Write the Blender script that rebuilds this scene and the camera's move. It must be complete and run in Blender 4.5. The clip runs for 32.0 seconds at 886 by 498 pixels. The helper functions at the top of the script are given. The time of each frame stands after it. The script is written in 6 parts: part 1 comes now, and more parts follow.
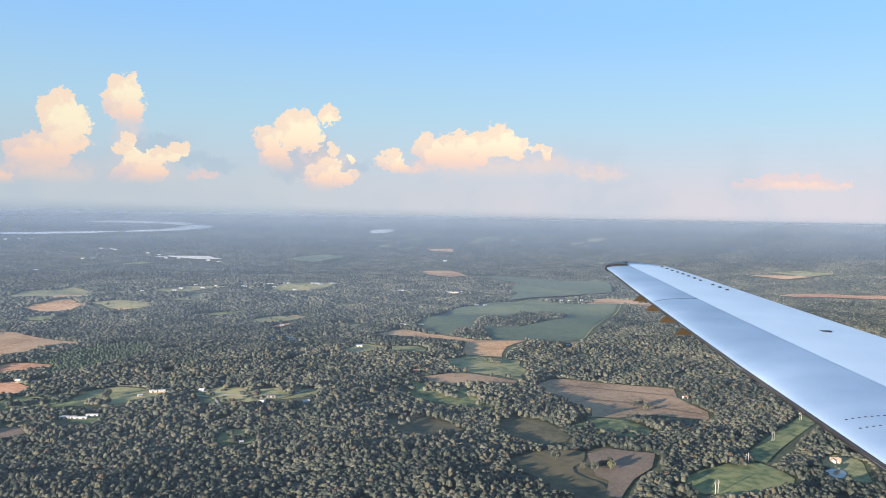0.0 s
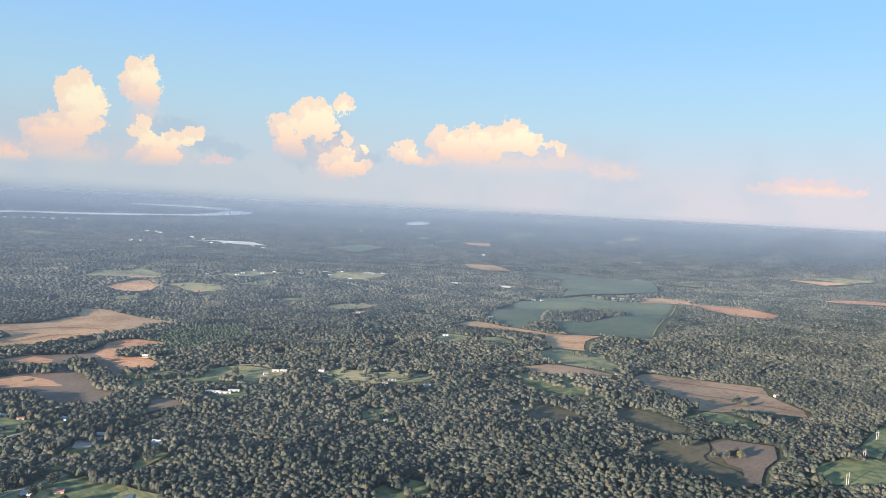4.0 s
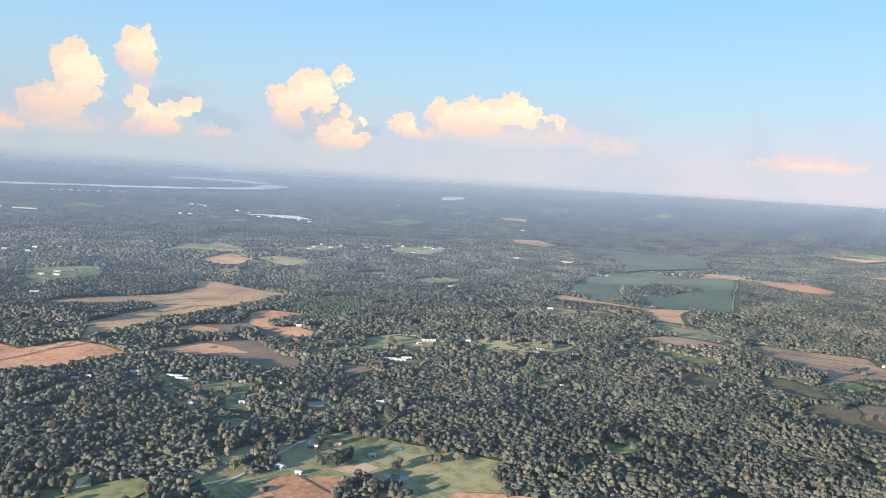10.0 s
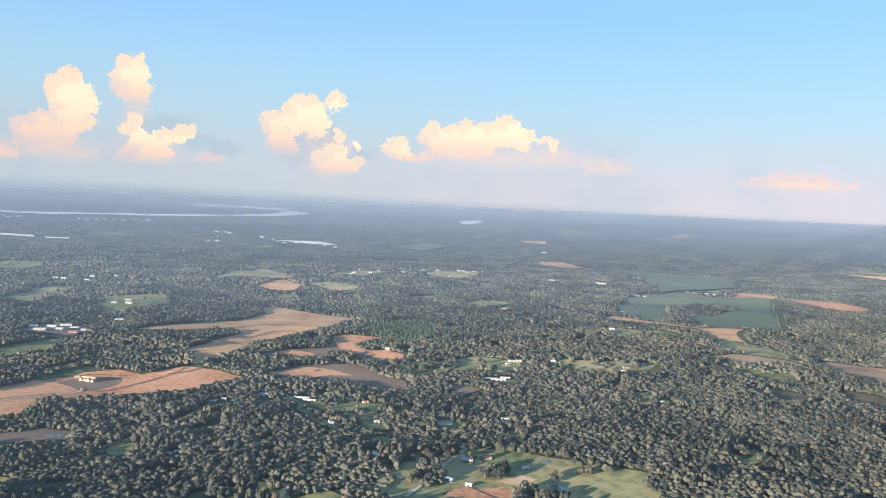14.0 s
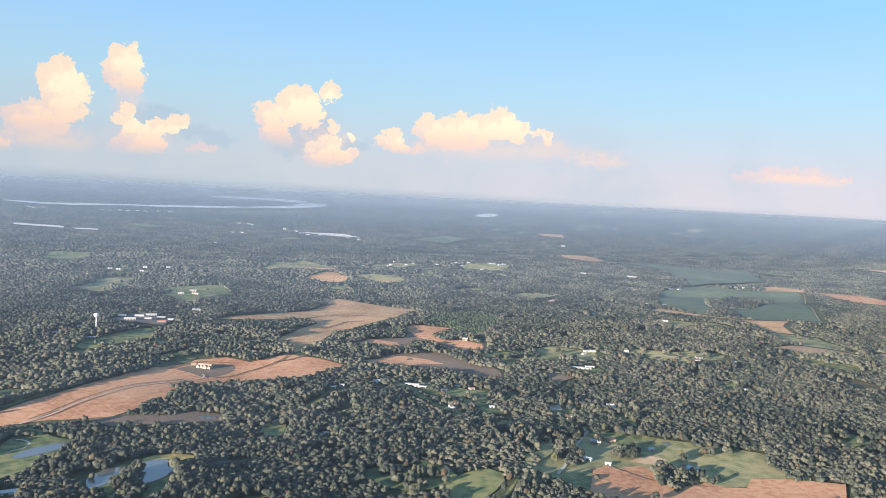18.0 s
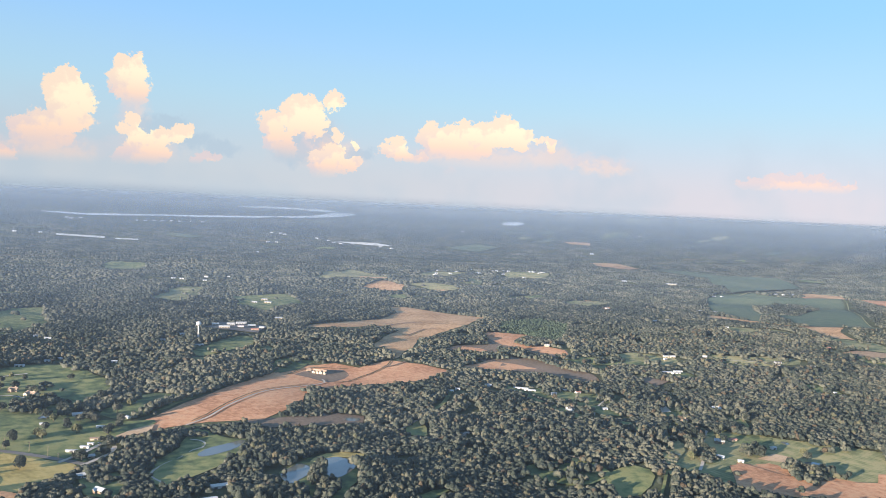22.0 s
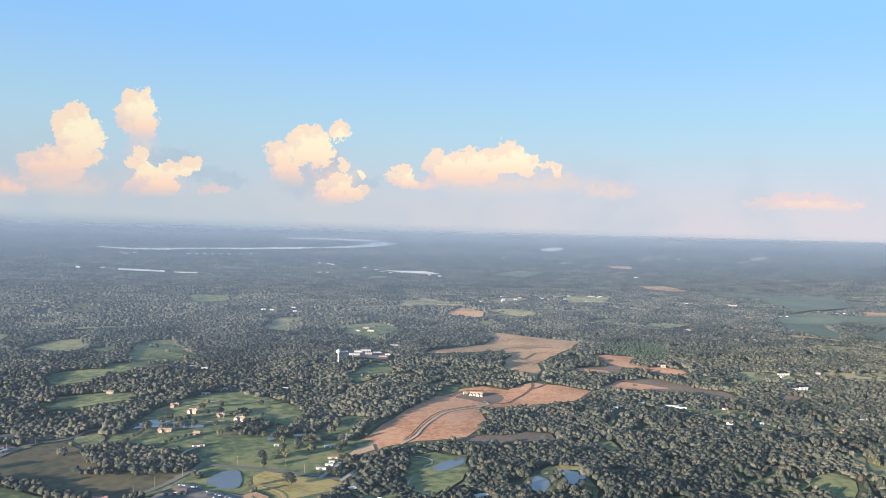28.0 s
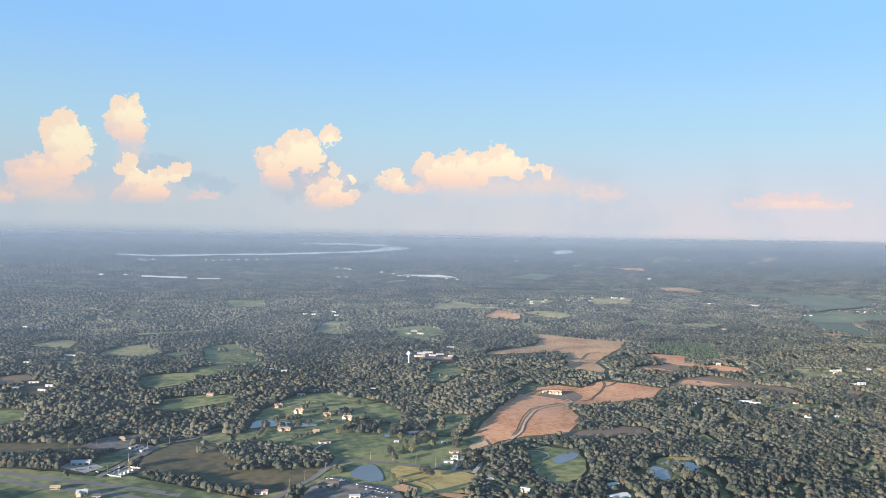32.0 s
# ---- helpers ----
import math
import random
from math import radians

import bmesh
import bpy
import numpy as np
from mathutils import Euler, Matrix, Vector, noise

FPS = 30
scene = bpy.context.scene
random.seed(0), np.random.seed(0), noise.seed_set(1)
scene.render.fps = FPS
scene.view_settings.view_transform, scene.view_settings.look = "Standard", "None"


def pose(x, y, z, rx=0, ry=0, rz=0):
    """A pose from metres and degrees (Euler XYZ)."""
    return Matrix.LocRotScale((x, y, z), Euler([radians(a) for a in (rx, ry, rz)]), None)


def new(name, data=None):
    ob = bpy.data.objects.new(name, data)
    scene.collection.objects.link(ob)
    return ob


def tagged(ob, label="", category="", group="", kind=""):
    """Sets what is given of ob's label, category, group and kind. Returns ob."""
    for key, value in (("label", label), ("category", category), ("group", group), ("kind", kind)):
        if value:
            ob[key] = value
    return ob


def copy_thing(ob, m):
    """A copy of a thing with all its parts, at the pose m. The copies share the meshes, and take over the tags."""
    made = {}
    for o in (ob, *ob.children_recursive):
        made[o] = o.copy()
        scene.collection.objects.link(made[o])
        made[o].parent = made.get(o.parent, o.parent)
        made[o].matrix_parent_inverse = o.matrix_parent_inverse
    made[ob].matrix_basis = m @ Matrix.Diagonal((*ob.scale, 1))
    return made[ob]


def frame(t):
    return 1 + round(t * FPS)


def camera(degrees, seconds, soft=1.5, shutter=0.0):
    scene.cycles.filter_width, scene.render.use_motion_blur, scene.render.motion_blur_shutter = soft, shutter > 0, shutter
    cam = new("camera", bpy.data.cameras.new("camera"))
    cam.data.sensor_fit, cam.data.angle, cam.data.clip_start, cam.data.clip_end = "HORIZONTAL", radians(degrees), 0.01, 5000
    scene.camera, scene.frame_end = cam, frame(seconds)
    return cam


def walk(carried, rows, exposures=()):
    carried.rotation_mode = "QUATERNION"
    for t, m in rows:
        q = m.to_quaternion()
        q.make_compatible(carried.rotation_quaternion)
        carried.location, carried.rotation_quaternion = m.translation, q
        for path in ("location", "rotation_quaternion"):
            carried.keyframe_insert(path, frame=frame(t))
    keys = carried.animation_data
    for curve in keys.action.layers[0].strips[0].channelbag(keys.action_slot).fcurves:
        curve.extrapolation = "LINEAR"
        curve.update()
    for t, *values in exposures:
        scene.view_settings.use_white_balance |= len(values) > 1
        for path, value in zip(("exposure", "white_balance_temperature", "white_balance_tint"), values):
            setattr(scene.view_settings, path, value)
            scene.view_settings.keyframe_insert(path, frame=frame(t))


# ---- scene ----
# The flight: an even line over the land; small turns of the camera from the rows below.
cam = camera(60.9, 32.0, soft=0.9)
METRES, EYE, TILT, LEAN = 1150.0, 238.7, -2.467, -1.486
TURNS = [
    (0.0, 0.00, 0.00, -0.00),
    (0.5, 0.03, -0.04, -0.25),
    (1.0, 0.08, -0.01, -0.51),
    (1.5, 0.17, 0.07, -0.76),
    (2.0, 0.20, 0.13, -1.08),
    (2.5, 0.32, 0.01, -1.41),
    (3.0, 0.49, -0.31, -1.69),
    (3.5, 0.75, -0.54, -1.99),
    (5.5, 0.70, -0.23, -2.19),
    (6.0, 0.46, 0.04, -2.05),
    (6.5, 0.31, 0.14, -1.95),
    (7.0, 0.21, 0.06, -1.99),
    (7.5, 0.22, -0.27, -2.15),
    (8.0, 0.27, -0.98, -2.44),
    (8.5, 0.40, -1.66, -2.64),
    (9.0, 0.53, -2.22, -2.67),
    (9.5, 0.62, -2.48, -2.58),
    (10.0, 0.65, -2.54, -2.46),
    (10.5, 0.64, -2.35, -2.25),
    (11.0, 0.60, -2.12, -2.05),
    (11.5, 0.56, -1.94, -2.00),
    (12.0, 0.53, -1.82, -1.94),
    (12.5, 0.48, -1.68, -1.93),
    (13.0, 0.42, -1.42, -1.85),
    (13.5, 0.35, -1.07, -1.69),
    (14.0, 0.26, -0.79, -1.66),
    (14.5, 0.19, -0.66, -1.67),
    (16.5, 0.11, -1.30, -2.02),
    (17.0, 0.01, -1.39, -2.03),
    (17.5, -0.09, -1.46, -2.03),
    (18.0, -0.20, -1.38, -1.97),
    (18.5, -0.25, -1.26, -1.91),
    (19.0, -0.27, -1.19, -1.95),
    (19.5, -0.21, -1.20, -2.07),
    (20.0, -0.12, -1.27, -2.07),
    (20.5, -0.03, -1.25, -1.95),
    (21.0, 0.04, -1.09, -1.77),
    (21.5, 0.05, -0.82, -1.68),
    (22.0, 0.11, -0.79, -1.74),
    (22.5, 0.25, -1.00, -1.93),
    (23.0, 0.48, -1.29, -2.09),
    (23.5, 0.69, -1.43, -2.08),
    (24.0, 0.87, -1.27, -1.85),
    (24.5, 0.94, -0.72, -1.50),
    (25.0, 0.93, 0.08, -1.05),
    (25.5, 0.89, 0.76, -0.72),
    (27.5, 0.84, 1.24, -0.55),
    (28.0, 0.71, 1.22, -0.51),
    (28.5, 0.46, 1.32, -0.38),
    (29.0, 0.15, 1.52, -0.24),
    (29.5, -0.11, 1.60, -0.20),
    (30.0, -0.19, 1.41, -0.27),
    (30.5, -0.13, 1.15, -0.33),
    (31.0, -0.03, 0.96, -0.30),
    (31.5, 0.03, 1.08, -0.12),
    (32.0, 0.06, 1.50, 0.09),
]


def flown(t):
    """Share of the flight covered after t seconds: right, ahead, up."""
    return (3.544e-07 * t ** 3 + 2.411e-05 * t ** 2 + -0.03056 * t ** 1 + -0.00142, 2.712e-07 * t ** 3 + 1.546e-05 * t ** 2 + -0.01114 * t ** 1 + 0.0006603, -2.396e-05 * t ** 1 + 0.0009479)


BASE = pose(0, 0, EYE, TILT, LEAN, 0)
walk(cam, [(t, BASE @ Matrix.Translation([METRES * v for v in flown(t)]) @ pose(0, 0, 0, 90 + pitch, roll, yaw)) for t, yaw, pitch, roll in TURNS],
     exposures=[(0.0, 1.65 - 0.05), (5.0, 1.65 - 0.02), (10.0, 1.65 + 0.05), (20.0, 1.65 + 0.04), (25.0, 1.65 + 0.02), (28.0, 1.65 - 0.05), (32.0, 1.65 - 0.06)])
MID = Vector((-540.0, -190.0))

# ---- sky, clouds and sun ----
SUN_AZ, SUN_EL = 226.0, 9.2
world = bpy.data.worlds.new("evening_sky")
scene.world = world
world.use_nodes = True
wt = world.node_tree
wt.nodes.clear()


def wmath(op, a, b=None, c=None, clamp=False):
    n = wt.nodes.new("ShaderNodeMath")
    n.operation, n.use_clamp = op, clamp
    for i, v in enumerate((a, b, c)):
        if v is None:
            continue
        if isinstance(v, (int, float)):
            n.inputs[i].default_value = v
        else:
            wt.links.new(v, n.inputs[i])
    return n.outputs[0]


def wmix(fac, a, b):
    n = wt.nodes.new("ShaderNodeMix")
    n.data_type = "RGBA"
    for s, v in ((n.inputs[0], fac), (n.inputs[6], a), (n.inputs[7], b)):
        if isinstance(v, (int, float)):
            s.default_value = v
        elif isinstance(v, tuple):
            s.default_value = (*v, 1)
        else:
            wt.links.new(v, s)
    return n.outputs[2]


def wrange(v, a, b, lo=0.0, hi=1.0, smooth=True):
    n = wt.nodes.new("ShaderNodeMapRange")
    n.interpolation_type = "SMOOTHSTEP" if smooth else "LINEAR"
    wt.links.new(v, n.inputs[0])
    for i, x in enumerate((a, b, lo, hi)):
        n.inputs[1 + i].default_value = x
    return n.outputs[0]


def lin(r, g, b):
    """Linear colour from the 0 to 255 values of a colour swatch."""
    return tuple((v / 255 / 12.92) if v < 11 else ((v / 255 + 0.055) / 1.055) ** 2.4 for v in (r, g, b))


coord = wt.nodes.new("ShaderNodeTexCoord").outputs["Generated"]
sep = wt.nodes.new("ShaderNodeSeparateXYZ")
wt.links.new(coord, sep.inputs[0])
azim = wmath("MULTIPLY", wmath("ARCTAN2", sep.outputs[0], sep.outputs[1]), 57.29578)
elev = wmath("MULTIPLY", wmath("ARCSINE", sep.outputs[2]), 57.29578)
sky = wt.nodes.new("ShaderNodeTexSky")
sky.sky_type, sky.sun_disc = "NISHITA", False
sky.sun_elevation, sky.sun_rotation = radians(SUN_EL), radians(SUN_AZ)
sky.air_density, sky.dust_density, sky.ozone_density = 1.0, 1.5, 1.5
sky_col = wmix(0.94, sky.outputs[0], (0, 0, 0))
# haze low over the land
SKYK = 0.341
def sk(r, g, b, k=1.0):
    return tuple(v * SKYK * k for v in lin(r, g, b))
up1 = wrange(elev, 6.0, 16.0)
grad = wmix(up1, sk(178, 214, 234), sk(146, 200, 255))
up0 = wrange(elev, 1.0, 8.5)
haze_side = wrange(azim, -25.0, 30.0)
low = wmix(haze_side, sk(197, 206, 214), sk(212, 208, 216))
grad = wmix(up0, low, grad)
grad = wmix(wrange(elev, -0.6, 0.7), sk(150, 168, 190), grad)
high = wrange(elev, 24.0, 70.0)
grad = wmix(high, grad, sky_col)

# cumulus towers: billows given as azimuth, elevation and half sizes in degrees
CLOUDS = [
    ([(-10.3, 3.6, 2.3, 1.7), (-8.4, 3.2, 1.7, 1.2)], "veil"),
    ([(-9.6, 4.2, 1.0, 0.8), (-10.4, 3.4, 0.9, 0.8)], "pink"),
    ([(-22.7, 5.1, 0.9, 1.1), (-21.9, 2.6, 2.3, 1.0)], "veil"),
    ([(-27.9, 2.3, 2.6, 0.9), (-31.5, 2.2, 1.8, 0.8)], "veil"),
    ([(2.4, 3.7, 4.2, 1.0), (7.0, 4.2, 2.0, 0.9)], "veil"),
    ([(-20.09, 4.83, 1.14, 0.71), (-18.56, 3.77, 1.53, 0.76), (-21.31, 4.25, 1.27, 1.02), (-16.68, 3.32, 1.53, 0.66)], "grey"),
    ([(-11.53, 3.44, 1.78, 1.27), (-9.63, 4.8, 1.27, 1.14), (-6.57, 3.52, 1.27, 0.64)], "grey"),
    ([(-26.61, 7.33, 0.66, 0.56), (-27.04, 6.53, 1.22, 0.97), (-26.37, 6.05, 1.14, 1.02), (-25.77, 5.55, 0.86, 0.71), (-27.28, 5.39, 0.86, 1.02), (-27.15, 4.4, 1.91, 0.81), (-28.86, 3.85, 1.27, 0.76), (-29.38, 3.23, 0.76, 0.66), (-28.14, 3.19, 1.91, 0.71), (-28.73, 2.46, 1.53, 0.41)], "cream"),
    ([(-23.25, 8.49, 0.66, 0.71), (-22.6, 8.5, 0.71, 0.56), (-23.08, 7.7, 1.17, 0.97), (-22.99, 6.94, 1.27, 0.76), (-22.79, 6.32, 0.86, 0.71), (-22.74, 5.87, 0.46, 0.31)], "cream"),
    ([(-22.54, 4.73, 0.51, 0.51), (-22.74, 4.01, 0.81, 0.41), (-19.32, 4.31, 0.81, 0.46), (-20.4, 3.86, 1.22, 0.51), (-21.5, 3.3, 1.27, 0.66), (-22.37, 2.64, 0.97, 0.56), (-23.23, 2.16, 0.61, 0.46), (-21.7, 2.41, 1.53, 0.56)], "cream"),
    ([(-8.76, 7.31, 0.71, 0.69), (-10.95, 6.78, 1.4, 0.76), (-11.53, 6.01, 1.22, 1.02), (-10.28, 5.62, 1.14, 1.14), (-13.21, 5.52, 0.92, 0.76), (-13.6, 4.95, 0.51, 0.46), (-12.79, 4.21, 0.86, 0.92), (-12.27, 3.58, 0.86, 0.71), (-11.72, 4.78, 0.61, 0.46)], "cream"),
    ([(-8.26, 4.77, 0.56, 0.41), (-7.23, 4.07, 0.31, 0.28), (-8.58, 3.64, 0.81, 0.56), (-9.55, 3.13, 0.92, 0.61), (-9.38, 2.22, 1.07, 0.61), (-7.16, 2.78, 0.61, 0.46), (-8.16, 2.79, 1.12, 0.56)], "cream"),
    ([(-3.88, 4.55, 0.76, 0.51), (-4.17, 3.79, 1.07, 0.51), (-3.14, 3.35, 0.97, 0.36), (-1.98, 3.54, 0.61, 0.31)], "cream"),
    ([(-1.35, 5.2, 1.02, 0.86), (-0.06, 5.59, 0.71, 0.61), (1.19, 5.81, 0.97, 0.66), (2.39, 5.97, 0.66, 0.46), (4.07, 6.35, 1.07, 0.66), (3.14, 6.01, 0.97, 0.66), (5.37, 5.54, 0.86, 0.66), (5.46, 4.88, 0.66, 0.46), (7.04, 5.4, 0.76, 0.25), (7.74, 4.94, 0.46, 0.56), (-0.04, 4.52, 1.91, 0.97), (1.73, 4.37, 1.53, 0.66), (-1.52, 3.82, 1.02, 0.51), (2.6, 5.2, 1.7, 0.8), (4.3, 5.4, 1.2, 0.7)], "cream"),
    ([(24.04, 3.01, 1.4, 0.56), (22.49, 2.67, 1.53, 0.46), (25.57, 2.97, 1.78, 0.61), (27.09, 2.68, 1.4, 0.36)], "pink"),
    ([(-31.97, 2.07, 1.4, 0.71), (-30.82, 1.84, 1.14, 0.51)], "pink"),
    ([(-17.49, 2.58, 0.86, 0.36), (-18.41, 2.22, 0.51, 0.25)], "pink"),
    ([(11.73, 3.61, 1.78, 0.56), (9.77, 3.89, 1.02, 0.46), (0.12, 2.53, 0.41, 0.31)], "veil"),
]
nz = wt.nodes.new("ShaderNodeTexNoise")
nz.inputs["Scale"].default_value, nz.inputs["Detail"].default_value, nz.inputs["Roughness"].default_value = 62.0, 8.0, 0.66
wt.links.new(coord, nz.inputs["Vector"])
off = wt.nodes.new("ShaderNodeVectorMath")
off.operation = "SUBTRACT"
wt.links.new(nz.outputs["Color"], off.inputs[0])
off.inputs[1].default_value = (0.5, 0.5, 0.5)
offs = wt.nodes.new("ShaderNodeVectorMath")
offs.operation = "SCALE"
wt.links.new(off.outputs[0], offs.inputs[0])
offs.inputs["Scale"].default_value = 2.1
ae = wt.nodes.new("ShaderNodeCombineXYZ")
wt.links.new(azim, ae.inputs[0])
wt.links.new(elev, ae.inputs[1])
warped = wt.nodes.new("ShaderNodeVectorMath")
warped.operation = "ADD"
wt.links.new(ae.outputs[0], warped.inputs[0])
wt.links.new(offs.outputs[0], warped.inputs[1])


def billows(cloud, shift):
    """Nearness to the billows of one cloud: 0 at the heart, 1 at the edge."""
    out = None
    for a, e, ra, re in cloud:
        s = wt.nodes.new("ShaderNodeVectorMath")
        s.operation = "SUBTRACT"
        wt.links.new(warped.outputs[0], s.inputs[0])
        s.inputs[1].default_value = (a + shift[0], e + shift[1], 0)
        m = wt.nodes.new("ShaderNodeVectorMath")
        m.operation = "MULTIPLY"
        wt.links.new(s.outputs[0], m.inputs[0])
        m.inputs[1].default_value = (1 / ra, 1 / re, 0)
        ln = wt.nodes.new("ShaderNodeVectorMath")
        ln.operation = "LENGTH"
        wt.links.new(m.outputs[0], ln.inputs[0])
        out = ln.outputs["Value"] if out is None else wmath("SMOOTH_MIN", out, ln.outputs["Value"], 0.09)
    return out


fine = wt.nodes.new("ShaderNodeTexNoise")
fine.inputs["Scale"].default_value, fine.inputs["Detail"].default_value = 95.0, 4.0
wt.links.new(coord, fine.inputs["Vector"])
soft_n = wt.nodes.new("ShaderNodeTexNoise")
soft_n.inputs["Scale"].default_value, soft_n.inputs["Detail"].default_value = 9.0, 3.0
wt.links.new(coord, soft_n.inputs["Vector"])
# grey far towers and veils behind the bright ones
band = wmath("MULTIPLY", wrange(elev, 7.5, 3.5), wrange(soft_n.outputs[0], 0.42, 0.66))
grad = wmix(wmath("MULTIPLY", band, 0.5), grad, sk(184, 200, 214))
for billow_list, tint in CLOUDS:
    d = billows(billow_list, (0, 0))
    d2 = billows(billow_list, (0.7, -0.55))
    base = min(e - re for _, e, _, re in billow_list)
    crest = max(e + re for _, e, _, re in billow_list)
    cover = wrange(d, 1.15, 0.97) if tint != "veil" else wrange(d, 1.7, 0.5)
    cover = wmath("MULTIPLY", cover, wrange(elev, base - 0.05 * (crest - base), base + (0.34 if tint == "cream" else 0.55) * (crest - base)))
    lit = wrange(wmath("ADD", d2, wmath("MULTIPLY", wmath("SUBTRACT", fine.outputs[0], 0.5), 2.2)), 1.45, 0.6)
    warm = wrange(elev, base + 0.12 * (crest - base), base + 0.75 * (crest - base)) if tint == "cream" else 0.0
    bright = wmix(warm, sk(252, 214, 194), sk(255, 243, 212))
    dim = wmix(warm, sk(226, 207, 207), sk(250, 226, 203))
    if tint == "grey":
        grad = wmix(wmath("MULTIPLY", wrange(d, 1.15, 0.5), 0.6), grad, sk(176, 196, 213))
        continue
    grad = wmix(wmath("MULTIPLY", cover, {"cream": 0.97, "pink": 0.75, "veil": 0.42}[tint]), grad, wmix(lit, dim, bright))
bg = wt.nodes.new("ShaderNodeBackground")
wt.links.new(wrange(azim, -34.0, 34.0, 0.94, 1.09, False), bg.inputs["Strength"])
wt.links.new(grad, bg.inputs[0])
wo = wt.nodes.new("ShaderNodeOutputWorld")
wt.links.new(bg.outputs[0], wo.inputs[0])

sun = new("sun", bpy.data.lights.new("sun", "SUN"))
sun.data.energy, sun.data.angle, sun.data.color = 5.2, radians(0.6), (1.0, 0.855, 0.715)
a, e = radians(SUN_AZ), radians(SUN_EL)
sun_way = Vector((math.sin(a) * math.cos(e), math.cos(a) * math.cos(e), math.sin(e)))
sun.matrix_world = Matrix.Translation((-540, -400, 600)) @ sun_way.to_track_quat("Z", "Y").to_matrix().to_4x4()


# ---- materials ----
def mat(name, cols, rough=0.9, scale=1.0, big=0.02, metal=0.0, bump=0.0, rand="", contrast=0.5, spec=0.3, grain=0.0, weight=0.7, rows=0.0):
    """A surface of two or three colours mixed by a fine and a coarse noise in metres; rand: 'island' or 'object' varies it piece by piece."""
    m = bpy.data.materials.new(name)
    m.use_nodes = True
    nt = m.node_tree
    b = nt.nodes["Principled BSDF"]
    b.inputs["Roughness"].default_value, b.inputs["Metallic"].default_value = rough, metal
    b.inputs["Specular IOR Level"].default_value = spec
    geo = nt.nodes.new("ShaderNodeNewGeometry")
    n1, n2 = nt.nodes.new("ShaderNodeTexNoise"), nt.nodes.new("ShaderNodeTexNoise")
    for n, s, d in ((n1, scale, 5), (n2, big, 3)):
        n.inputs["Scale"].default_value, n.inputs["Detail"].default_value = s, d
        nt.links.new(geo.outputs["Position"], n.inputs["Vector"])
    add = nt.nodes.new("ShaderNodeMath")
    add.operation = "ADD"
    nt.links.new(n1.outputs[0], add.inputs[0])
    nt.links.new(n2.outputs[0], add.inputs[1])
    src = add.outputs[0]
    if rows:
        wv = nt.nodes.new("ShaderNodeTexWave")
        for key, value in (("Scale", 0.09), ("Distortion", 6.0), ("Detail", 2.0), ("Detail Scale", 0.4)):
            wv.inputs[key].default_value = value
        wv.bands_direction = "DIAGONAL"
        nt.links.new(geo.outputs["Position"], wv.inputs["Vector"])
        rw = nt.nodes.new("ShaderNodeMath")
        rw.operation = "MULTIPLY_ADD"
        nt.links.new(wv.outputs["Fac"], rw.inputs[0])
        rw.inputs[1].default_value = rows
        nt.links.new(src, rw.inputs[2])
        src = rw.outputs[0]
    if rand:
        r = geo.outputs["Random Per Island"] if rand == "island" else nt.nodes.new("ShaderNodeObjectInfo").outputs["Random"]
        mix = nt.nodes.new("ShaderNodeMath")
        mix.operation = "MULTIPLY_ADD"
        nt.links.new(r, mix.inputs[0])
        mix.inputs[1].default_value = weight
        nt.links.new(src, mix.inputs[2])
        src = mix.outputs[0]
    lo, hi = 1.0 - contrast * 0.5, 1.0 + contrast * 0.5
    if rand:
        lo, hi = 0.5 + 0.5 * weight, 1.05 + weight
    mr = nt.nodes.new("ShaderNodeMapRange")
    nt.links.new(src, mr.inputs[0])
    mr.inputs[1].default_value, mr.inputs[2].default_value = lo, hi
    ramp = nt.nodes.new("ShaderNodeValToRGB")
    nt.links.new(mr.outputs[0], ramp.inputs[0])
    el = ramp.color_ramp.elements
    while len(el) < len(cols):
        el.new(0.5)
    for i, c in enumerate(cols):
        el[i].position, el[i].color = i / (len(cols) - 1), (*c, 1)
    nt.links.new(ramp.outputs[0], b.inputs["Base Color"])
    if bump:
        bp = nt.nodes.new("ShaderNodeBump")
        bp.inputs["Strength"].default_value, bp.inputs["Distance"].default_value = 1.0, bump
        src = n1
        if grain:
            src = nt.nodes.new("ShaderNodeTexNoise")
            src.inputs["Scale"].default_value, src.inputs["Detail"].default_value = grain, 5
            nt.links.new(geo.outputs["Position"], src.inputs["Vector"])
        nt.links.new(src.outputs[0], bp.inputs["Height"])
        nt.links.new(bp.outputs[0], b.inputs["Normal"])
    return m


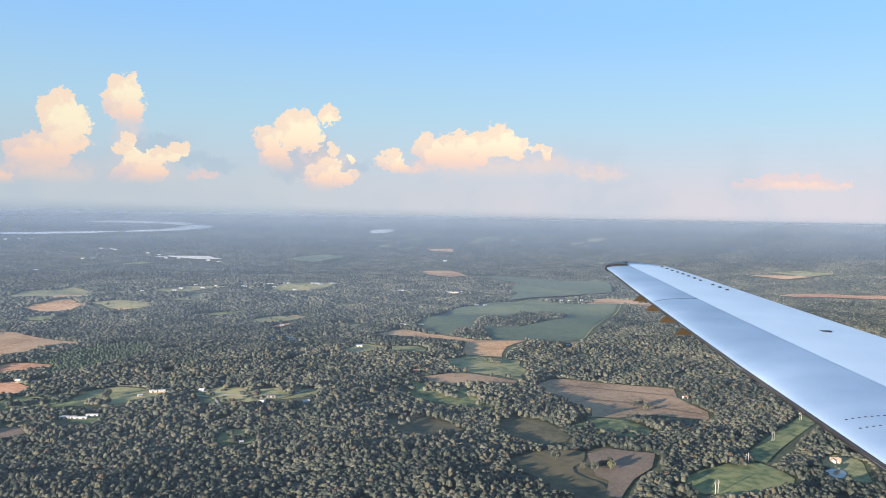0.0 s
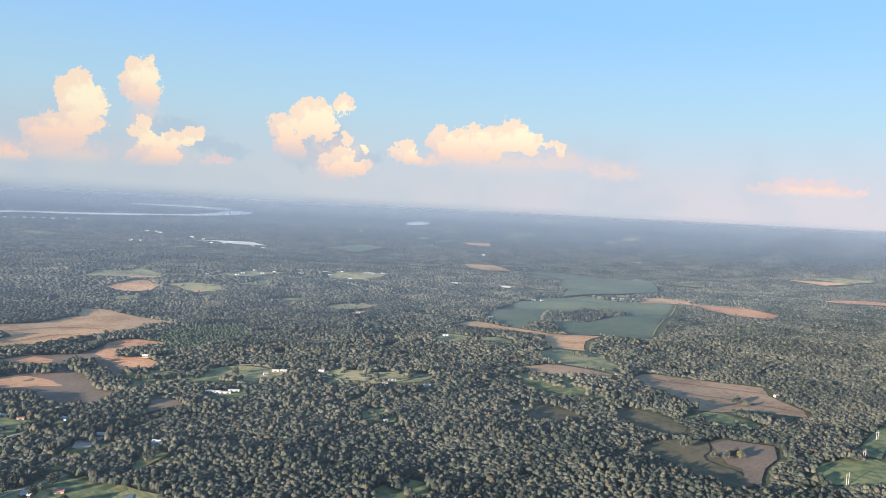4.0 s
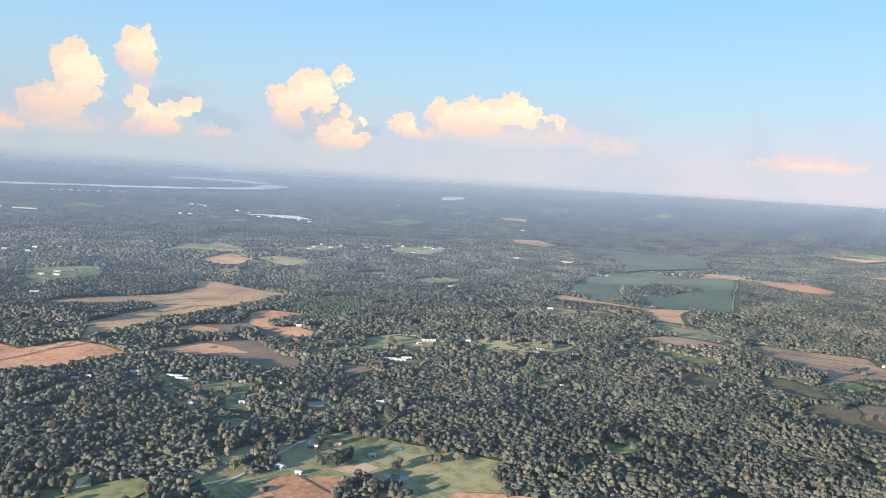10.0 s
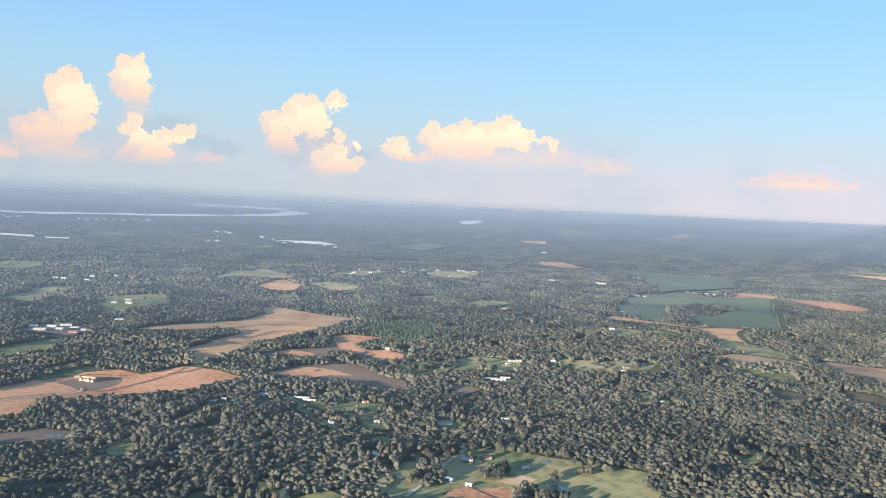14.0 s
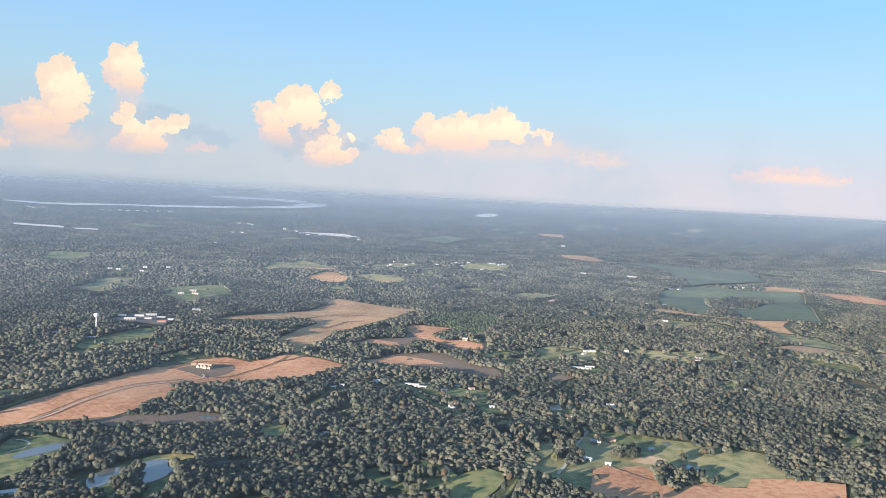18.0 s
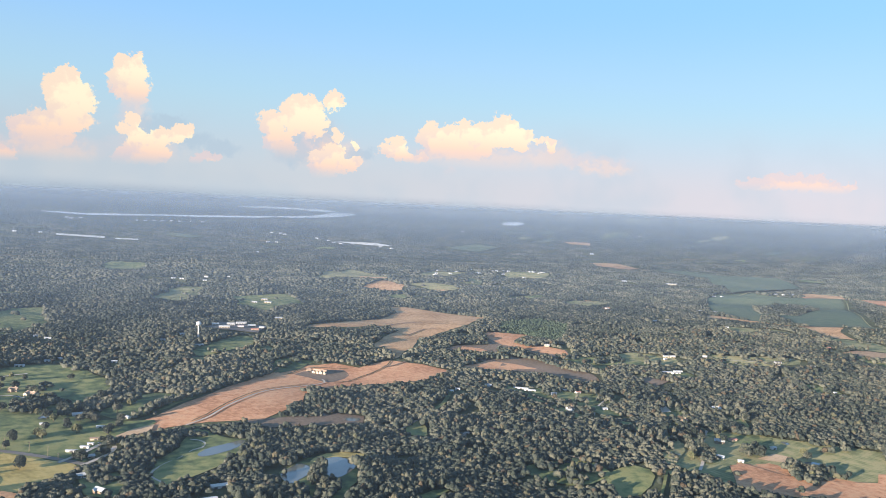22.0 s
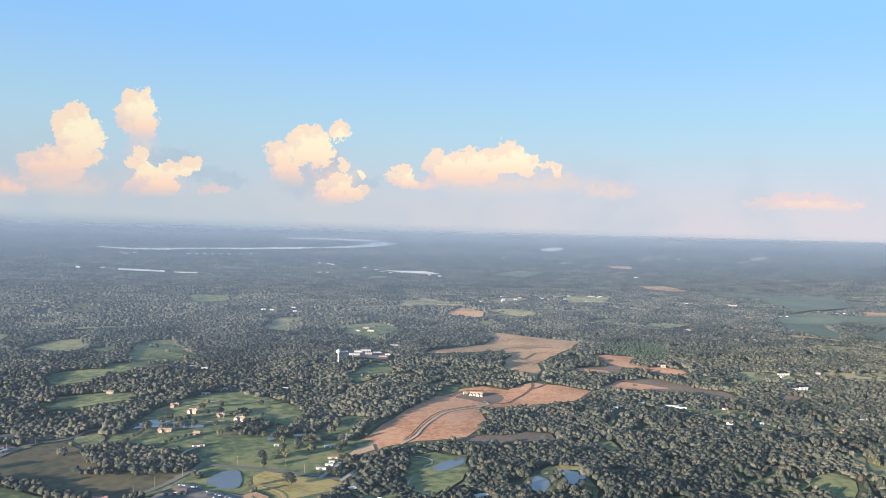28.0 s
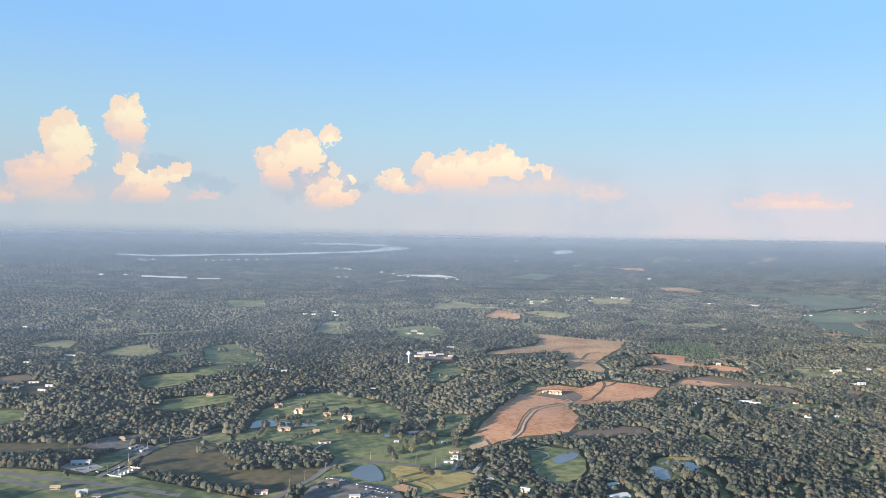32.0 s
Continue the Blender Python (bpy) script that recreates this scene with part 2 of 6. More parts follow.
M = {
    "floor": mat("forest_floor", [(0.040, 0.048, 0.024), (0.068, 0.078, 0.036), (0.105, 0.110, 0.050)], scale=0.12, big=0.01),
    "stubble": mat("harvested_stubble", [(0.378, 0.214, 0.108), (0.513, 0.302, 0.155), (0.603, 0.373, 0.203)], scale=0.14, big=0.012, contrast=0.34, bump=0.4, rows=0.05),
    "soil": mat("reddish_ripe_crop", [(0.396, 0.189, 0.097), (0.528, 0.264, 0.141), (0.581, 0.326, 0.185)], scale=0.16, big=0.012, contrast=0.34, bump=0.4, rows=0.05),
    # Fallow tone, also used as painted shade on unlit fields.
    "fallow": mat("grey_fallow_and_shade", [(0.126, 0.095, 0.070), (0.180, 0.133, 0.097), (0.225, 0.162, 0.117)], scale=0.3, big=0.012, bump=0.2),
    "pasture": mat("pasture_grass", [(0.070, 0.096, 0.044), (0.138, 0.168, 0.068), (0.235, 0.235, 0.098)], scale=0.09, big=0.011, contrast=0.3, bump=0.2),
    "meadow": mat("light_meadow", [(0.138, 0.152, 0.069), (0.230, 0.230, 0.106), (0.322, 0.285, 0.143)], scale=0.08, big=0.014, contrast=0.3, bump=0.2, rows=0.10),
    "crop": mat("blue_green_crop", [(0.079, 0.110, 0.070), (0.104, 0.137, 0.086), (0.131, 0.153, 0.092)], scale=0.05, big=0.006, bump=0.1, rows=0.08),
    "hay": mat("dry_yellow_grass", [(0.306, 0.239, 0.081), (0.423, 0.324, 0.113), (0.486, 0.369, 0.140)], scale=0.15, big=0.02, contrast=0.34, bump=0.2, rows=0.08),
    # Dark weeds; also painted shade on clearings, pastures and the bottom field.
    "dark": mat("dark_weeds_and_shade", [(0.064, 0.062, 0.033), (0.102, 0.089, 0.046), (0.139, 0.111, 0.058)], scale=0.1, big=0.02, contrast=0.34, bump=0.2),
    "dirt": mat("bare_dirt", [(0.44, 0.30, 0.185), (0.60, 0.42, 0.27)], scale=0.4, big=0.03, bump=0.2),
    "clay": mat("orange_clay", [(0.46, 0.25, 0.13), (0.62, 0.37, 0.21)], scale=0.4, big=0.03, bump=0.3),
    "gravel": mat("pale_gravel", [(0.40, 0.35, 0.295), (0.54, 0.48, 0.41)], scale=1.2, big=0.05),
    "asphalt": mat("worn_asphalt", [(0.153, 0.140, 0.126), (0.225, 0.207, 0.189)], scale=0.8, big=0.05),
    "brown": mat("brown_harvested_ground", [(0.234, 0.149, 0.090), (0.315, 0.209, 0.128), (0.387, 0.261, 0.162)], scale=0.14, big=0.012, contrast=0.34, bump=0.3, rows=0.05),
    "pale": mat("pale_concrete", [(0.62, 0.60, 0.56), (0.74, 0.72, 0.68)], scale=0.3, big=0.02),
    "lot": mat("dusty_grey_lot", [(0.115, 0.105, 0.098), (0.162, 0.149, 0.138), (0.209, 0.189, 0.173)], scale=0.12, big=0.05, contrast=0.34),
    "concrete": mat("concrete", [(0.3, 0.29, 0.27), (0.4, 0.38, 0.35)], scale=0.8, big=0.06),
    "crown": mat("leaf_crown", [(0.009, 0.015, 0.013), (0.020, 0.029, 0.023), (0.046, 0.057, 0.044), (0.125, 0.124, 0.090)], scale=0.12, big=0.008, bump=1.7, rand="island", grain=1.25, weight=0.25),
    "conifer": mat("planted_pines", [(0.040, 0.060, 0.038), (0.058, 0.080, 0.048)], scale=0.9, big=0.01, bump=0.4, rand="island"),
    "bright_crown": mat("sunny_leaf_crown", [(0.055, 0.07, 0.035), (0.10, 0.105, 0.052), (0.15, 0.138, 0.072)], scale=0.4, big=0.02, bump=1.0, rand="object", grain=1.0, weight=0.4),
    "pale_crown": mat("pale_leaf_crown", [(0.047, 0.058, 0.036), (0.078, 0.083, 0.049), (0.115, 0.100, 0.065)], scale=0.3, big=0.02, bump=1.5, rand="island", grain=1.25, weight=0.3),
    "russet_crown": mat("russet_leaf_crown", [(0.040, 0.034, 0.024), (0.070, 0.054, 0.035), (0.092, 0.070, 0.043)], scale=0.3, big=0.02, bump=1.5, rand="island", grain=1.25, weight=0.3),
    "bark": mat("bark", [(0.06, 0.045, 0.03), (0.12, 0.09, 0.065)], scale=3.0, big=0.3),
    "white": mat("white_paint", [(0.532, 0.527, 0.513), (0.646, 0.636, 0.617)], rough=0.6, scale=0.8, big=0.1),
    "cream": mat("cream_siding", [(0.46, 0.38, 0.27), (0.58, 0.49, 0.36)], rough=0.7, scale=0.9, big=0.1),
    "brick": mat("brown_brick", [(0.40, 0.28, 0.20), (0.52, 0.38, 0.28)], scale=1.5, big=0.1),
    "roof_dark": mat("dark_shingles", [(0.07, 0.065, 0.06), (0.13, 0.12, 0.11)], scale=1.5, big=0.1),
    "roof_brown": mat("brown_shingles", [(0.26, 0.19, 0.14), (0.38, 0.28, 0.21)], scale=1.5, big=0.1),
    "roof_umber": mat("dark_brown_tin", [(0.13, 0.10, 0.08), (0.19, 0.15, 0.12)], scale=1.0, big=0.1),
    "roof_tin": mat("pale_tin_roof", [(0.36, 0.375, 0.39), (0.5, 0.51, 0.52)], rough=0.45, scale=0.6, big=0.08),
    "roof_red": mat("faded_red_roof", [(0.35, 0.15, 0.11), (0.5, 0.26, 0.2)], scale=0.8, big=0.1),
    "roof_pink": mat("pale_pink_tin", [(0.50, 0.40, 0.36), (0.62, 0.52, 0.47)], rough=0.5, scale=0.6, big=0.08),
    "pane": mat("window_pane", [(0.03, 0.035, 0.045), (0.06, 0.07, 0.08)], rough=0.08, scale=0.5, big=0.1, spec=0.8),
    "steel": mat("galvanised_steel", [(0.42, 0.42, 0.42), (0.56, 0.56, 0.55)], rough=0.45, metal=0.6, scale=1.0, big=0.2),
    "wood": mat("weathered_wood", [(0.2, 0.15, 0.1), (0.3, 0.23, 0.16)], scale=2.0, big=0.2),
    "tyre": mat("tyre_rubber", [(0.02, 0.02, 0.02), (0.035, 0.035, 0.035)], scale=4.0, big=0.5),
}
# Pale colour stands in for sky reflected by the far river.
M["sky_pale_water"] = mat("sky_bright_river", [(0.72, 0.74, 0.75), (0.82, 0.84, 0.85)], rough=0.2, scale=0.05, big=0.01, spec=0.6)
water = mat("still_water", [(0.10, 0.115, 0.115), (0.13, 0.145, 0.14)], rough=0.07, scale=0.05, big=0.01, spec=0.9)
M["water"] = water


# ---- making meshes ----
def part(name, bm, material, parent=None, label=""):
    me = bpy.data.meshes.new(name)
    bm.to_mesh(me)
    bm.free()
    me.materials.append(material)
    ob = new(name, me)
    if parent is not None:
        ob.parent = parent
    if label:
        ob["label"] = label
    return ob


def from_arrays(name, verts, faces, material, smooth=False):
    """A mesh of triangles from numpy arrays."""
    me = bpy.data.meshes.new(name)
    me.vertices.add(len(verts))
    me.vertices.foreach_set("co", np.ascontiguousarray(verts, dtype=np.float32).ravel())
    me.loops.add(faces.size)
    me.loops.foreach_set("vertex_index", np.ascontiguousarray(faces, dtype=np.int32).ravel())
    me.polygons.add(len(faces))
    me.polygons.foreach_set("loop_start", np.arange(0, faces.size, 3, dtype=np.int32))
    me.polygons.foreach_set("use_smooth", np.full(len(faces), smooth))
    me.update(calc_edges=True)
    me.materials.append(material)
    return new(name, me)


U, N = np.array((-0.9435, -0.3315)), np.array((-0.3315, 0.9435))     # along the flight, and square to it
HILLS = [(-1170, 330, -2.0), (-1170, 990, 1.6), (-1170, 1320, -1.2), (-1170, 1650, 1.1), (-1170, 1980, 6.8), (-840, 990, 1.4), (-840, 1320, -7.4), (-840, 1650, -3.8), (-840, 1980, 8.9), (-510, 660, -2.7), (-510, 990, -2.3), (-510, 1320, -1.0), (-180, 990, 6.3), (-180, 1320, 6.2), (-180, 1650, -7.3), (150, 1320, 1.6), (480, 990, -6.4)]


def relief(x, y):
    """Low hills and hollows of the near land, in metres."""
    x, y = np.asarray(x, float), np.asarray(y, float)
    z = 1.3 * np.sin(x * 0.019 + y * 0.011 + 1) + 1.1 * np.sin(y * 0.021 - x * 0.009) + 0.8 * np.sin(x * 0.013 - y * 0.024 + 2)
    for cx, cy, h in HILLS:
        z = z + h * np.exp(-((x - cx) ** 2 + (y - cy) ** 2) / 105800.0)
    return z


def ridges(x, y, d):
    """Long low swells of the middle and far land, lying across the view."""
    a, b = np.asarray(x, float) * N[0] + np.asarray(y, float) * N[1], np.asarray(x, float) * U[0] + np.asarray(y, float) * U[1]
    z = 3.4 * np.sin(a / 47 + 1.5 * np.sin(b / 260)) + 3.0 * np.sin(a / 83 + b / 310 + 2) + 2.2 * np.sin(a / 31 - b / 190 + 1)
    k = np.clip((d - 1500) / 500, 0, 1) * np.clip((4900 - d) / 1500, 0.25, 1)
    return z * k


def land_z(x, y):
    """Height of the land: gently rolling out to 3.2 km, then rising gently to far ridges."""
    d = np.hypot(np.asarray(x, float) - MID.x, np.asarray(y, float) - MID.y)
    r = np.clip((d - 3200) / 1600, 0, 0.962)
    far = 3200 + 1600 * r / (1 - r)
    return np.where(d < 3200, relief(x, y) * np.clip((3000 - d) / 500, 0, 1), np.maximum(0, (239.0 - 0.0111 * (np.asarray(x, float) * U[0] + np.asarray(y, float) * U[1])) * (1 - d / far))) + ridges(x, y, d)


# ---- the land: one sheet to the horizon ----
rings = [0, 150] + [300 + 25 * i for i in range(108)] + [3020, 3110] + [3200 + 38.4 * i for i in range(41)]
SEG = 360
v = [(MID.x, MID.y, 0)]
for rr in rings[1:]:
    for k in range(SEG):
        an = 2 * math.pi * k / SEG
        x, y = MID.x + rr * math.cos(an), MID.y + rr * math.sin(an)
        v.append((x, y, float(land_z(x, y))))
f = [(0, 1 + k, 1 + (k + 1) % SEG) for k in range(SEG)]
for i in range(len(rings) - 2):
    o, p = 1 + i * SEG, 1 + (i + 1) * SEG
    for k in range(SEG):
        k2 = (k + 1) % SEG
        f += [(o + k, p + k, p + k2), (o + k, p + k2, o + k2)]
tagged(from_arrays("ground", np.array(v), np.array(f), M["floor"]), "wooded plain with dark leaf litter reaching the horizon", "ground", kind="structure")

OPEN = []   # all outlines where no woods grow
RNG = np.random.RandomState(7)


def wavy(pts, step=30.0, amount=2.5):
    """An outline with its sides broken into short, slightly wandering pieces."""
    out = []
    for (x0, y0), (x1, y1) in zip(pts, pts[1:] + pts[:1]):
        n = max(1, min(14, int(math.hypot(x1 - x0, y1 - y0) / step)))
        for i in range(n):
            t = i / n
            out.append((x0 + (x1 - x0) * t + RNG.uniform(-amount, amount), y0 + (y1 - y0) * t + RNG.uniform(-amount, amount)))
    return out


STACK = [0.0]
OPEN_NAMED, GRASS = {}, []
TOPS = []   # outlines of all plots with the height of their tops


def rounded(pts, times):
    """An outline with its corners cut, again and again."""
    for _ in range(times):
        pts = [q for (x0, y0), (x1, y1) in zip(pts, pts[1:] + pts[:1]) for q in ((0.78 * x0 + 0.22 * x1, 0.78 * y0 + 0.22 * y1), (0.22 * x0 + 0.78 * x1, 0.22 * y0 + 0.78 * y1))]
    return pts


def plot(name, material, pts, label, lift=0.12, category="field", amount=2.5, opens=True):
    """A field, pasture or pond: a sheet with its own outline lying on the land."""
    STACK[0] += 0.006
    lift += 0.3 + STACK[0]
    far = max(math.hypot(x - MID.x, y - MID.y) for x, y in pts)
    if "pond" in category or "river" in category:
        ring = rounded(pts, 1)
    elif material in ("pasture", "meadow", "hay", "dark"):
        ring = wavy(rounded(pts, 1) if far < 1500 else pts, 16 if far < 1500 else 34 if far < 2500 else 90, 3.5 if far < 1500 else 11 if far < 2500 else 16)
    else:
        ring = wavy(pts, 24 if far < 2500 else 120, amount if far < 2500 else 8)
    bm = bmesh.new()
    fc = bm.faces.new([bm.verts.new((x, y, 0)) for x, y in ring])
    bmesh.ops.triangulate(bm, faces=[fc])
    if far < 3000:
        for _ in range(7):
            long = [q for q in bm.edges if q.calc_length() > 34]
            if not long:
                break
            bmesh.ops.subdivide_edges(bm, edges=long, cuts=1)
            bmesh.ops.triangulate(bm, faces=bm.faces[:])
    heights = land_z(np.array([q.co.x for q in bm.verts]), np.array([q.co.y for q in bm.verts]))
    for q, z in zip(bm.verts, heights):
        q.co.z = float(z) + lift + (0 if far < 3000 else 5)
    for q in bm.faces:
        q.normal_update()
        if q.normal.z < 0:
            q.normal_flip()
    ob = part(name, bm, M[material])
    tagged(ob, label, category, kind="structure")
    TOPS.append((np.array(ring), lift))
    if opens:
        OPEN.append(np.array(ring))
        if material in ("pasture", "meadow", "dark") and far < 2300:
            GRASS.append(OPEN[-1])
        OPEN_NAMED.setdefault(name, []).append(OPEN[-1])
    return ob


def ribbon(name, material, pts, width, label, lift=0.22, category="road", clear=2.0):
    """A road or track along a line of points, smoothed."""
    p = [Vector(q) for q in pts]
    line = []
    for i in range(len(p) - 1):
        a, b, c, d = p[max(0, i - 1)], p[i], p[i + 1], p[min(len(p) - 1, i + 2)]
        n = max(2, int((c - b).length / 12))
        for k in range(n):
            t = k / n
            line.append(0.5 * (2 * b + (c - a) * t + (2 * a - 5 * b + 4 * c - d) * t * t + (3 * b - a - 3 * c + d) * t ** 3))
    line.append(p[-1])
    STACK[0] += 0.006
    lift += 0.3 + STACK[0]
    bm = bmesh.new()
    rows, lf, rt = [], [], []
    for i, q in enumerate(line):
        way = (line[min(i + 1, len(line) - 1)] - line[max(i - 1, 0)]).normalized()
        sd = Vector((-way.y, way.x))
        z = float(land_z(q.x, q.y)) + lift
        rows.append((bm.verts.new((*(q + sd * width / 2), z)), bm.verts.new((*(q - sd * width / 2), z))))
        lf.append(q + sd * (width / 2 + clear))
        rt.append(q - sd * (width / 2 + clear))
    for (a, b), (c, d) in zip(rows, rows[1:]):
        bm.faces.new((a, b, d, c))
    for q in bm.faces:
        q.normal_update()
        if q.normal.z < 0:
            q.normal_flip()
    ob = tagged(part(name, bm, M[material]), label, category, kind="structure")
    for i in range(0, len(lf) - 1, 3):
        j = min(i + 3, len(lf) - 1)
        OPEN.append(np.array([lf[i], lf[j], rt[j], rt[i]]))
    return ob


# ---- fields and pastures ----
COPSES, KEEP, PINES, SEMI, YARDS = [], [], [], [], []
# the long reddish field with the mansion
plot("mansion_field", "soil", [(-1056, 449), (-1043, 496), (-1020, 568), (-987, 685), (-962, 733), (-941, 764), (-902, 795), (-865, 778), (-829, 830), (-777, 820), (-739, 794), (-771, 717), (-838, 685), (-880, 656), (-908, 610), (-905, 564), (-933, 503), (-985, 482), (-1019, 462), (-1043, 422)], "long rolling reddish field of ripe crop round a mansion")
plot("mansion_lawn", "fallow", [(-944, 716), (-933, 738), (-921, 752), (-904, 756), (-885, 760), (-875, 735), (-879, 708), (-887, 684), (-902, 687), (-923, 703)], "worn greyish lawn round the mansion in the reddish field", 0.22, "lawn")
plot("side_meadow", "pasture", [(-986, 755), (-974, 802), (-948, 828), (-926, 798), (-941, 768), (-949, 726), (-966, 706)], "small green meadow beside the reddish field")
# the big tan field beyond it
plot("stubble_field", "stubble", [(-1010, 1079), (-955, 1172), (-871, 1303), (-852, 1384), (-895, 1473), (-835, 1464), (-743, 1404), (-658, 1371), (-706, 1218), (-758, 1130), (-790, 1049), (-841, 926), (-865, 903), (-853, 1038), (-832, 1129), (-868, 1167), (-942, 1096)], "large tan field of harvested stubble")
plot("stubble_neck", "stubble", [(-822, 838), (-844, 905), (-837, 950), (-813, 989), (-817, 1048), (-795, 1079), (-795, 1000), (-795, 935), (-808, 893), (-813, 849)], "tan strip of stubble joining two fields")
# Hedge and slope shade over these fields is put into the grey-mauve colour.
plot("fallow_ground", "fallow", [(-780, 875), (-758, 934), (-725, 995), (-669, 1020), (-672, 1122), (-656, 1163), (-598, 1140), (-605, 1038), (-540, 982), (-539, 948), (-566, 923), (-549, 872), (-582, 833), (-624, 818), (-666, 811), (-712, 827), (-685, 879), (-720, 890)], "fallow ground between hedgerows, shade in its grey-mauve colour", 0.1)
COPSES.append(np.array([(-786, 894), (-755, 901), (-711, 916), (-648, 925), (-641, 901), (-686, 885), (-724, 854), (-771, 852)]))
COPSES.append(np.array([(-661, 981), (-623, 965), (-582, 920), (-546, 872), (-526, 867), (-521, 823), (-552, 829), (-592, 887), (-651, 937)]))
COPSES.append(np.array([(-623, 1036), (-595, 1121), (-552, 1081), (-547, 1039), (-588, 1011), (-602, 991)]))
plot("stubble_field", "soil", [(-726, 924), (-716, 987), (-685, 976), (-651, 951), (-656, 933), (-696, 915)], "small reddish stubble field between hedges")
plot("fallow_field", "fallow", [(-769, 883), (-753, 932), (-723, 990), (-726, 924), (-727, 901)], "small fallow field beside a hedge, shade in its grey")
plot("stubble_field", "soil", [(-719, 830), (-677, 885), (-632, 875), (-603, 851), (-636, 843), (-669, 817)], "low reddish stubble field between hedgerows")
plot("fallow_field", "fallow", [(-665, 926), (-631, 946), (-589, 919), (-549, 876), (-554, 847), (-600, 869)], "fallow field between hedgerows, shade in its grey-brown")
plot("stubble_field", "soil", [(-677, 1126), (-662, 1166), (-591, 1149), (-601, 1083), (-612, 1032), (-588, 1020), (-542, 989), (-540, 948), (-594, 963), (-647, 1023)], "reddish stubble field below a pine plantation")
plot("fallow_field", "fallow", [(-622, 811), (-584, 844), (-552, 872), (-526, 813), (-524, 773), (-570, 766)], "fallow field beside woods, shade in its dark grey")
plot("green_corner", "pasture", [(-567, 929), (-536, 948), (-492, 927), (-495, 869), (-524, 848)], "green field corner beside a hedge")
# light hill meadow and farm clearings
plot("hill_meadow", "meadow", [(-458, 982), (-419, 1008), (-361, 983), (-366, 942), (-394, 913), (-456, 905), (-464, 934)], "sunny light green hill meadow with a farm")
plot("farm_clearing", "pasture", [(-325, 973), (-296, 988), (-267, 964), (-252, 923), (-275, 901), (-310, 940)], "small green clearing round a farmhouse")
plot("farm_yard", "meadow", [(-269, 977), (-251, 988), (-200, 958), (-170, 994), (-156, 958), (-179, 924), (-226, 918), (-258, 944)], "worn grassy yard with farm buildings")
plot("clearing", "pasture", [(-479, 936), (-428, 918), (-395, 907), (-420, 887), (-466, 886)], "shaded strip of grass beside woods")
plot("barn_yard", "pasture", [(-424, 835), (-405, 855), (-385, 851), (-376, 827), (-399, 816)], "grassy yard round long white poultry barns")
# Shade on this clearing comes from the dark weedy colour.
plot("clearing", "dark", [(-68, 857), (-34, 893), (17, 860), (28, 830), (-2, 794), (-45, 809)], "overgrown clearing in woods, shade in its dark colour")
plot("clearing", "pasture", [(-67, 1028), (-12, 1002), (55, 970), (63, 928), (17, 939), (-56, 977)], "long shaded green clearing in the woods")
plot("brown_field", "brown", [(133, 1053), (164, 1107), (181, 1121), (341, 1089), (331, 1039), (349, 971), (336, 933), (267, 939), (218, 914), (182, 907), (175, 946), (157, 990)], "brown harvested field with dark tracks across it")
plot("green_strip", "pasture", [(178, 903), (216, 905), (249, 873), (231, 833), (183, 842), (153, 859)], "bright green strip of grass beside a brown field")
# Two pastures whose shade is put into the dark material.
plot("bottom_pasture", "dark", [(124, 752), (165, 787), (215, 771), (227, 763), (201, 718), (170, 670), (155, 639), (104, 639), (80, 709), (95, 745)], "brown pasture with a few trees, shade in its colour")
plot("bottom_pasture", "dark", [(63, 873), (99, 899), (140, 857), (146, 815), (111, 784), (77, 809)], "green pasture in a hollow, shade in its colour")
plot("green_bottom", "pasture", [(240, 712), (282, 738), (321, 758), (343, 719), (319, 673), (262, 652), (219, 665)], "dark green field with tall power poles")
plot("house_plot", "meadow", [(391, 771), (425, 798), (444, 782), (422, 718), (386, 697), (372, 722)], "mown plot with a house and a pond")
plot("green_field", "meadow", [(11, 1215), (54, 1268), (102, 1261), (140, 1252), (132, 1161), (117, 1092), (86, 1105), (45, 1125), (20, 1136)], "light green hay field")
plot("tan_margin", "brown", [(-24, 1086), (18, 1115), (40, 1116), (85, 1095), (113, 1081), (104, 1052), (63, 1052), (-3, 1039), (-19, 1058)], "tan margin of dry grass below a hay field")
plot("tan_field", "stubble", [(-134, 1495), (-96, 1586), (-78, 1600), (-23, 1547), (46, 1517), (78, 1475), (163, 1437), (121, 1373), (105, 1279), (36, 1272), (44, 1391), (30, 1440), (-2, 1478), (-76, 1493), (-127, 1460)], "long pale tan harvested field")
plot("meadow", "meadow", [(-182, 1286), (-149, 1369), (-101, 1336), (-38, 1352), (-24, 1298), (-35, 1268), (-89, 1281), (-137, 1256)], "light green meadow with hedges")
plot("shaded_pasture", "pasture", [(-52, 1042), (-20, 1027), (28, 1028), (56, 991), (76, 966), (64, 934), (29, 949), (-6, 982), (-44, 1008)], "shaded green pasture between belts of trees")
plot("crop_field", "crop", [(-52, 1713), (14, 1895), (121, 2130), (275, 2228), (343, 2181), (425, 2177), (489, 2098), (471, 2016), (362, 1751), (285, 1541), (259, 1447), (218, 1436), (165, 1455), (101, 1482), (82, 1520), (24, 1541), (-11, 1551), (-47, 1623)], "wide blue-green field of growing crop")
plot("upper_crop", "crop", [(225, 2461), (301, 2757), (228, 2878), (147, 2967), (225, 3082), (433, 2920), (636, 2839), (563, 2498), (342, 2271), (280, 2261), (202, 2191), (233, 2374)], "pale green crop field beyond a lane", 0.2)
COPSES.append(np.array([(70, 1673), (99, 1788), (154, 1849), (251, 1921), (318, 1905), (293, 1811), (222, 1739), (174, 1678), (121, 1671)]))
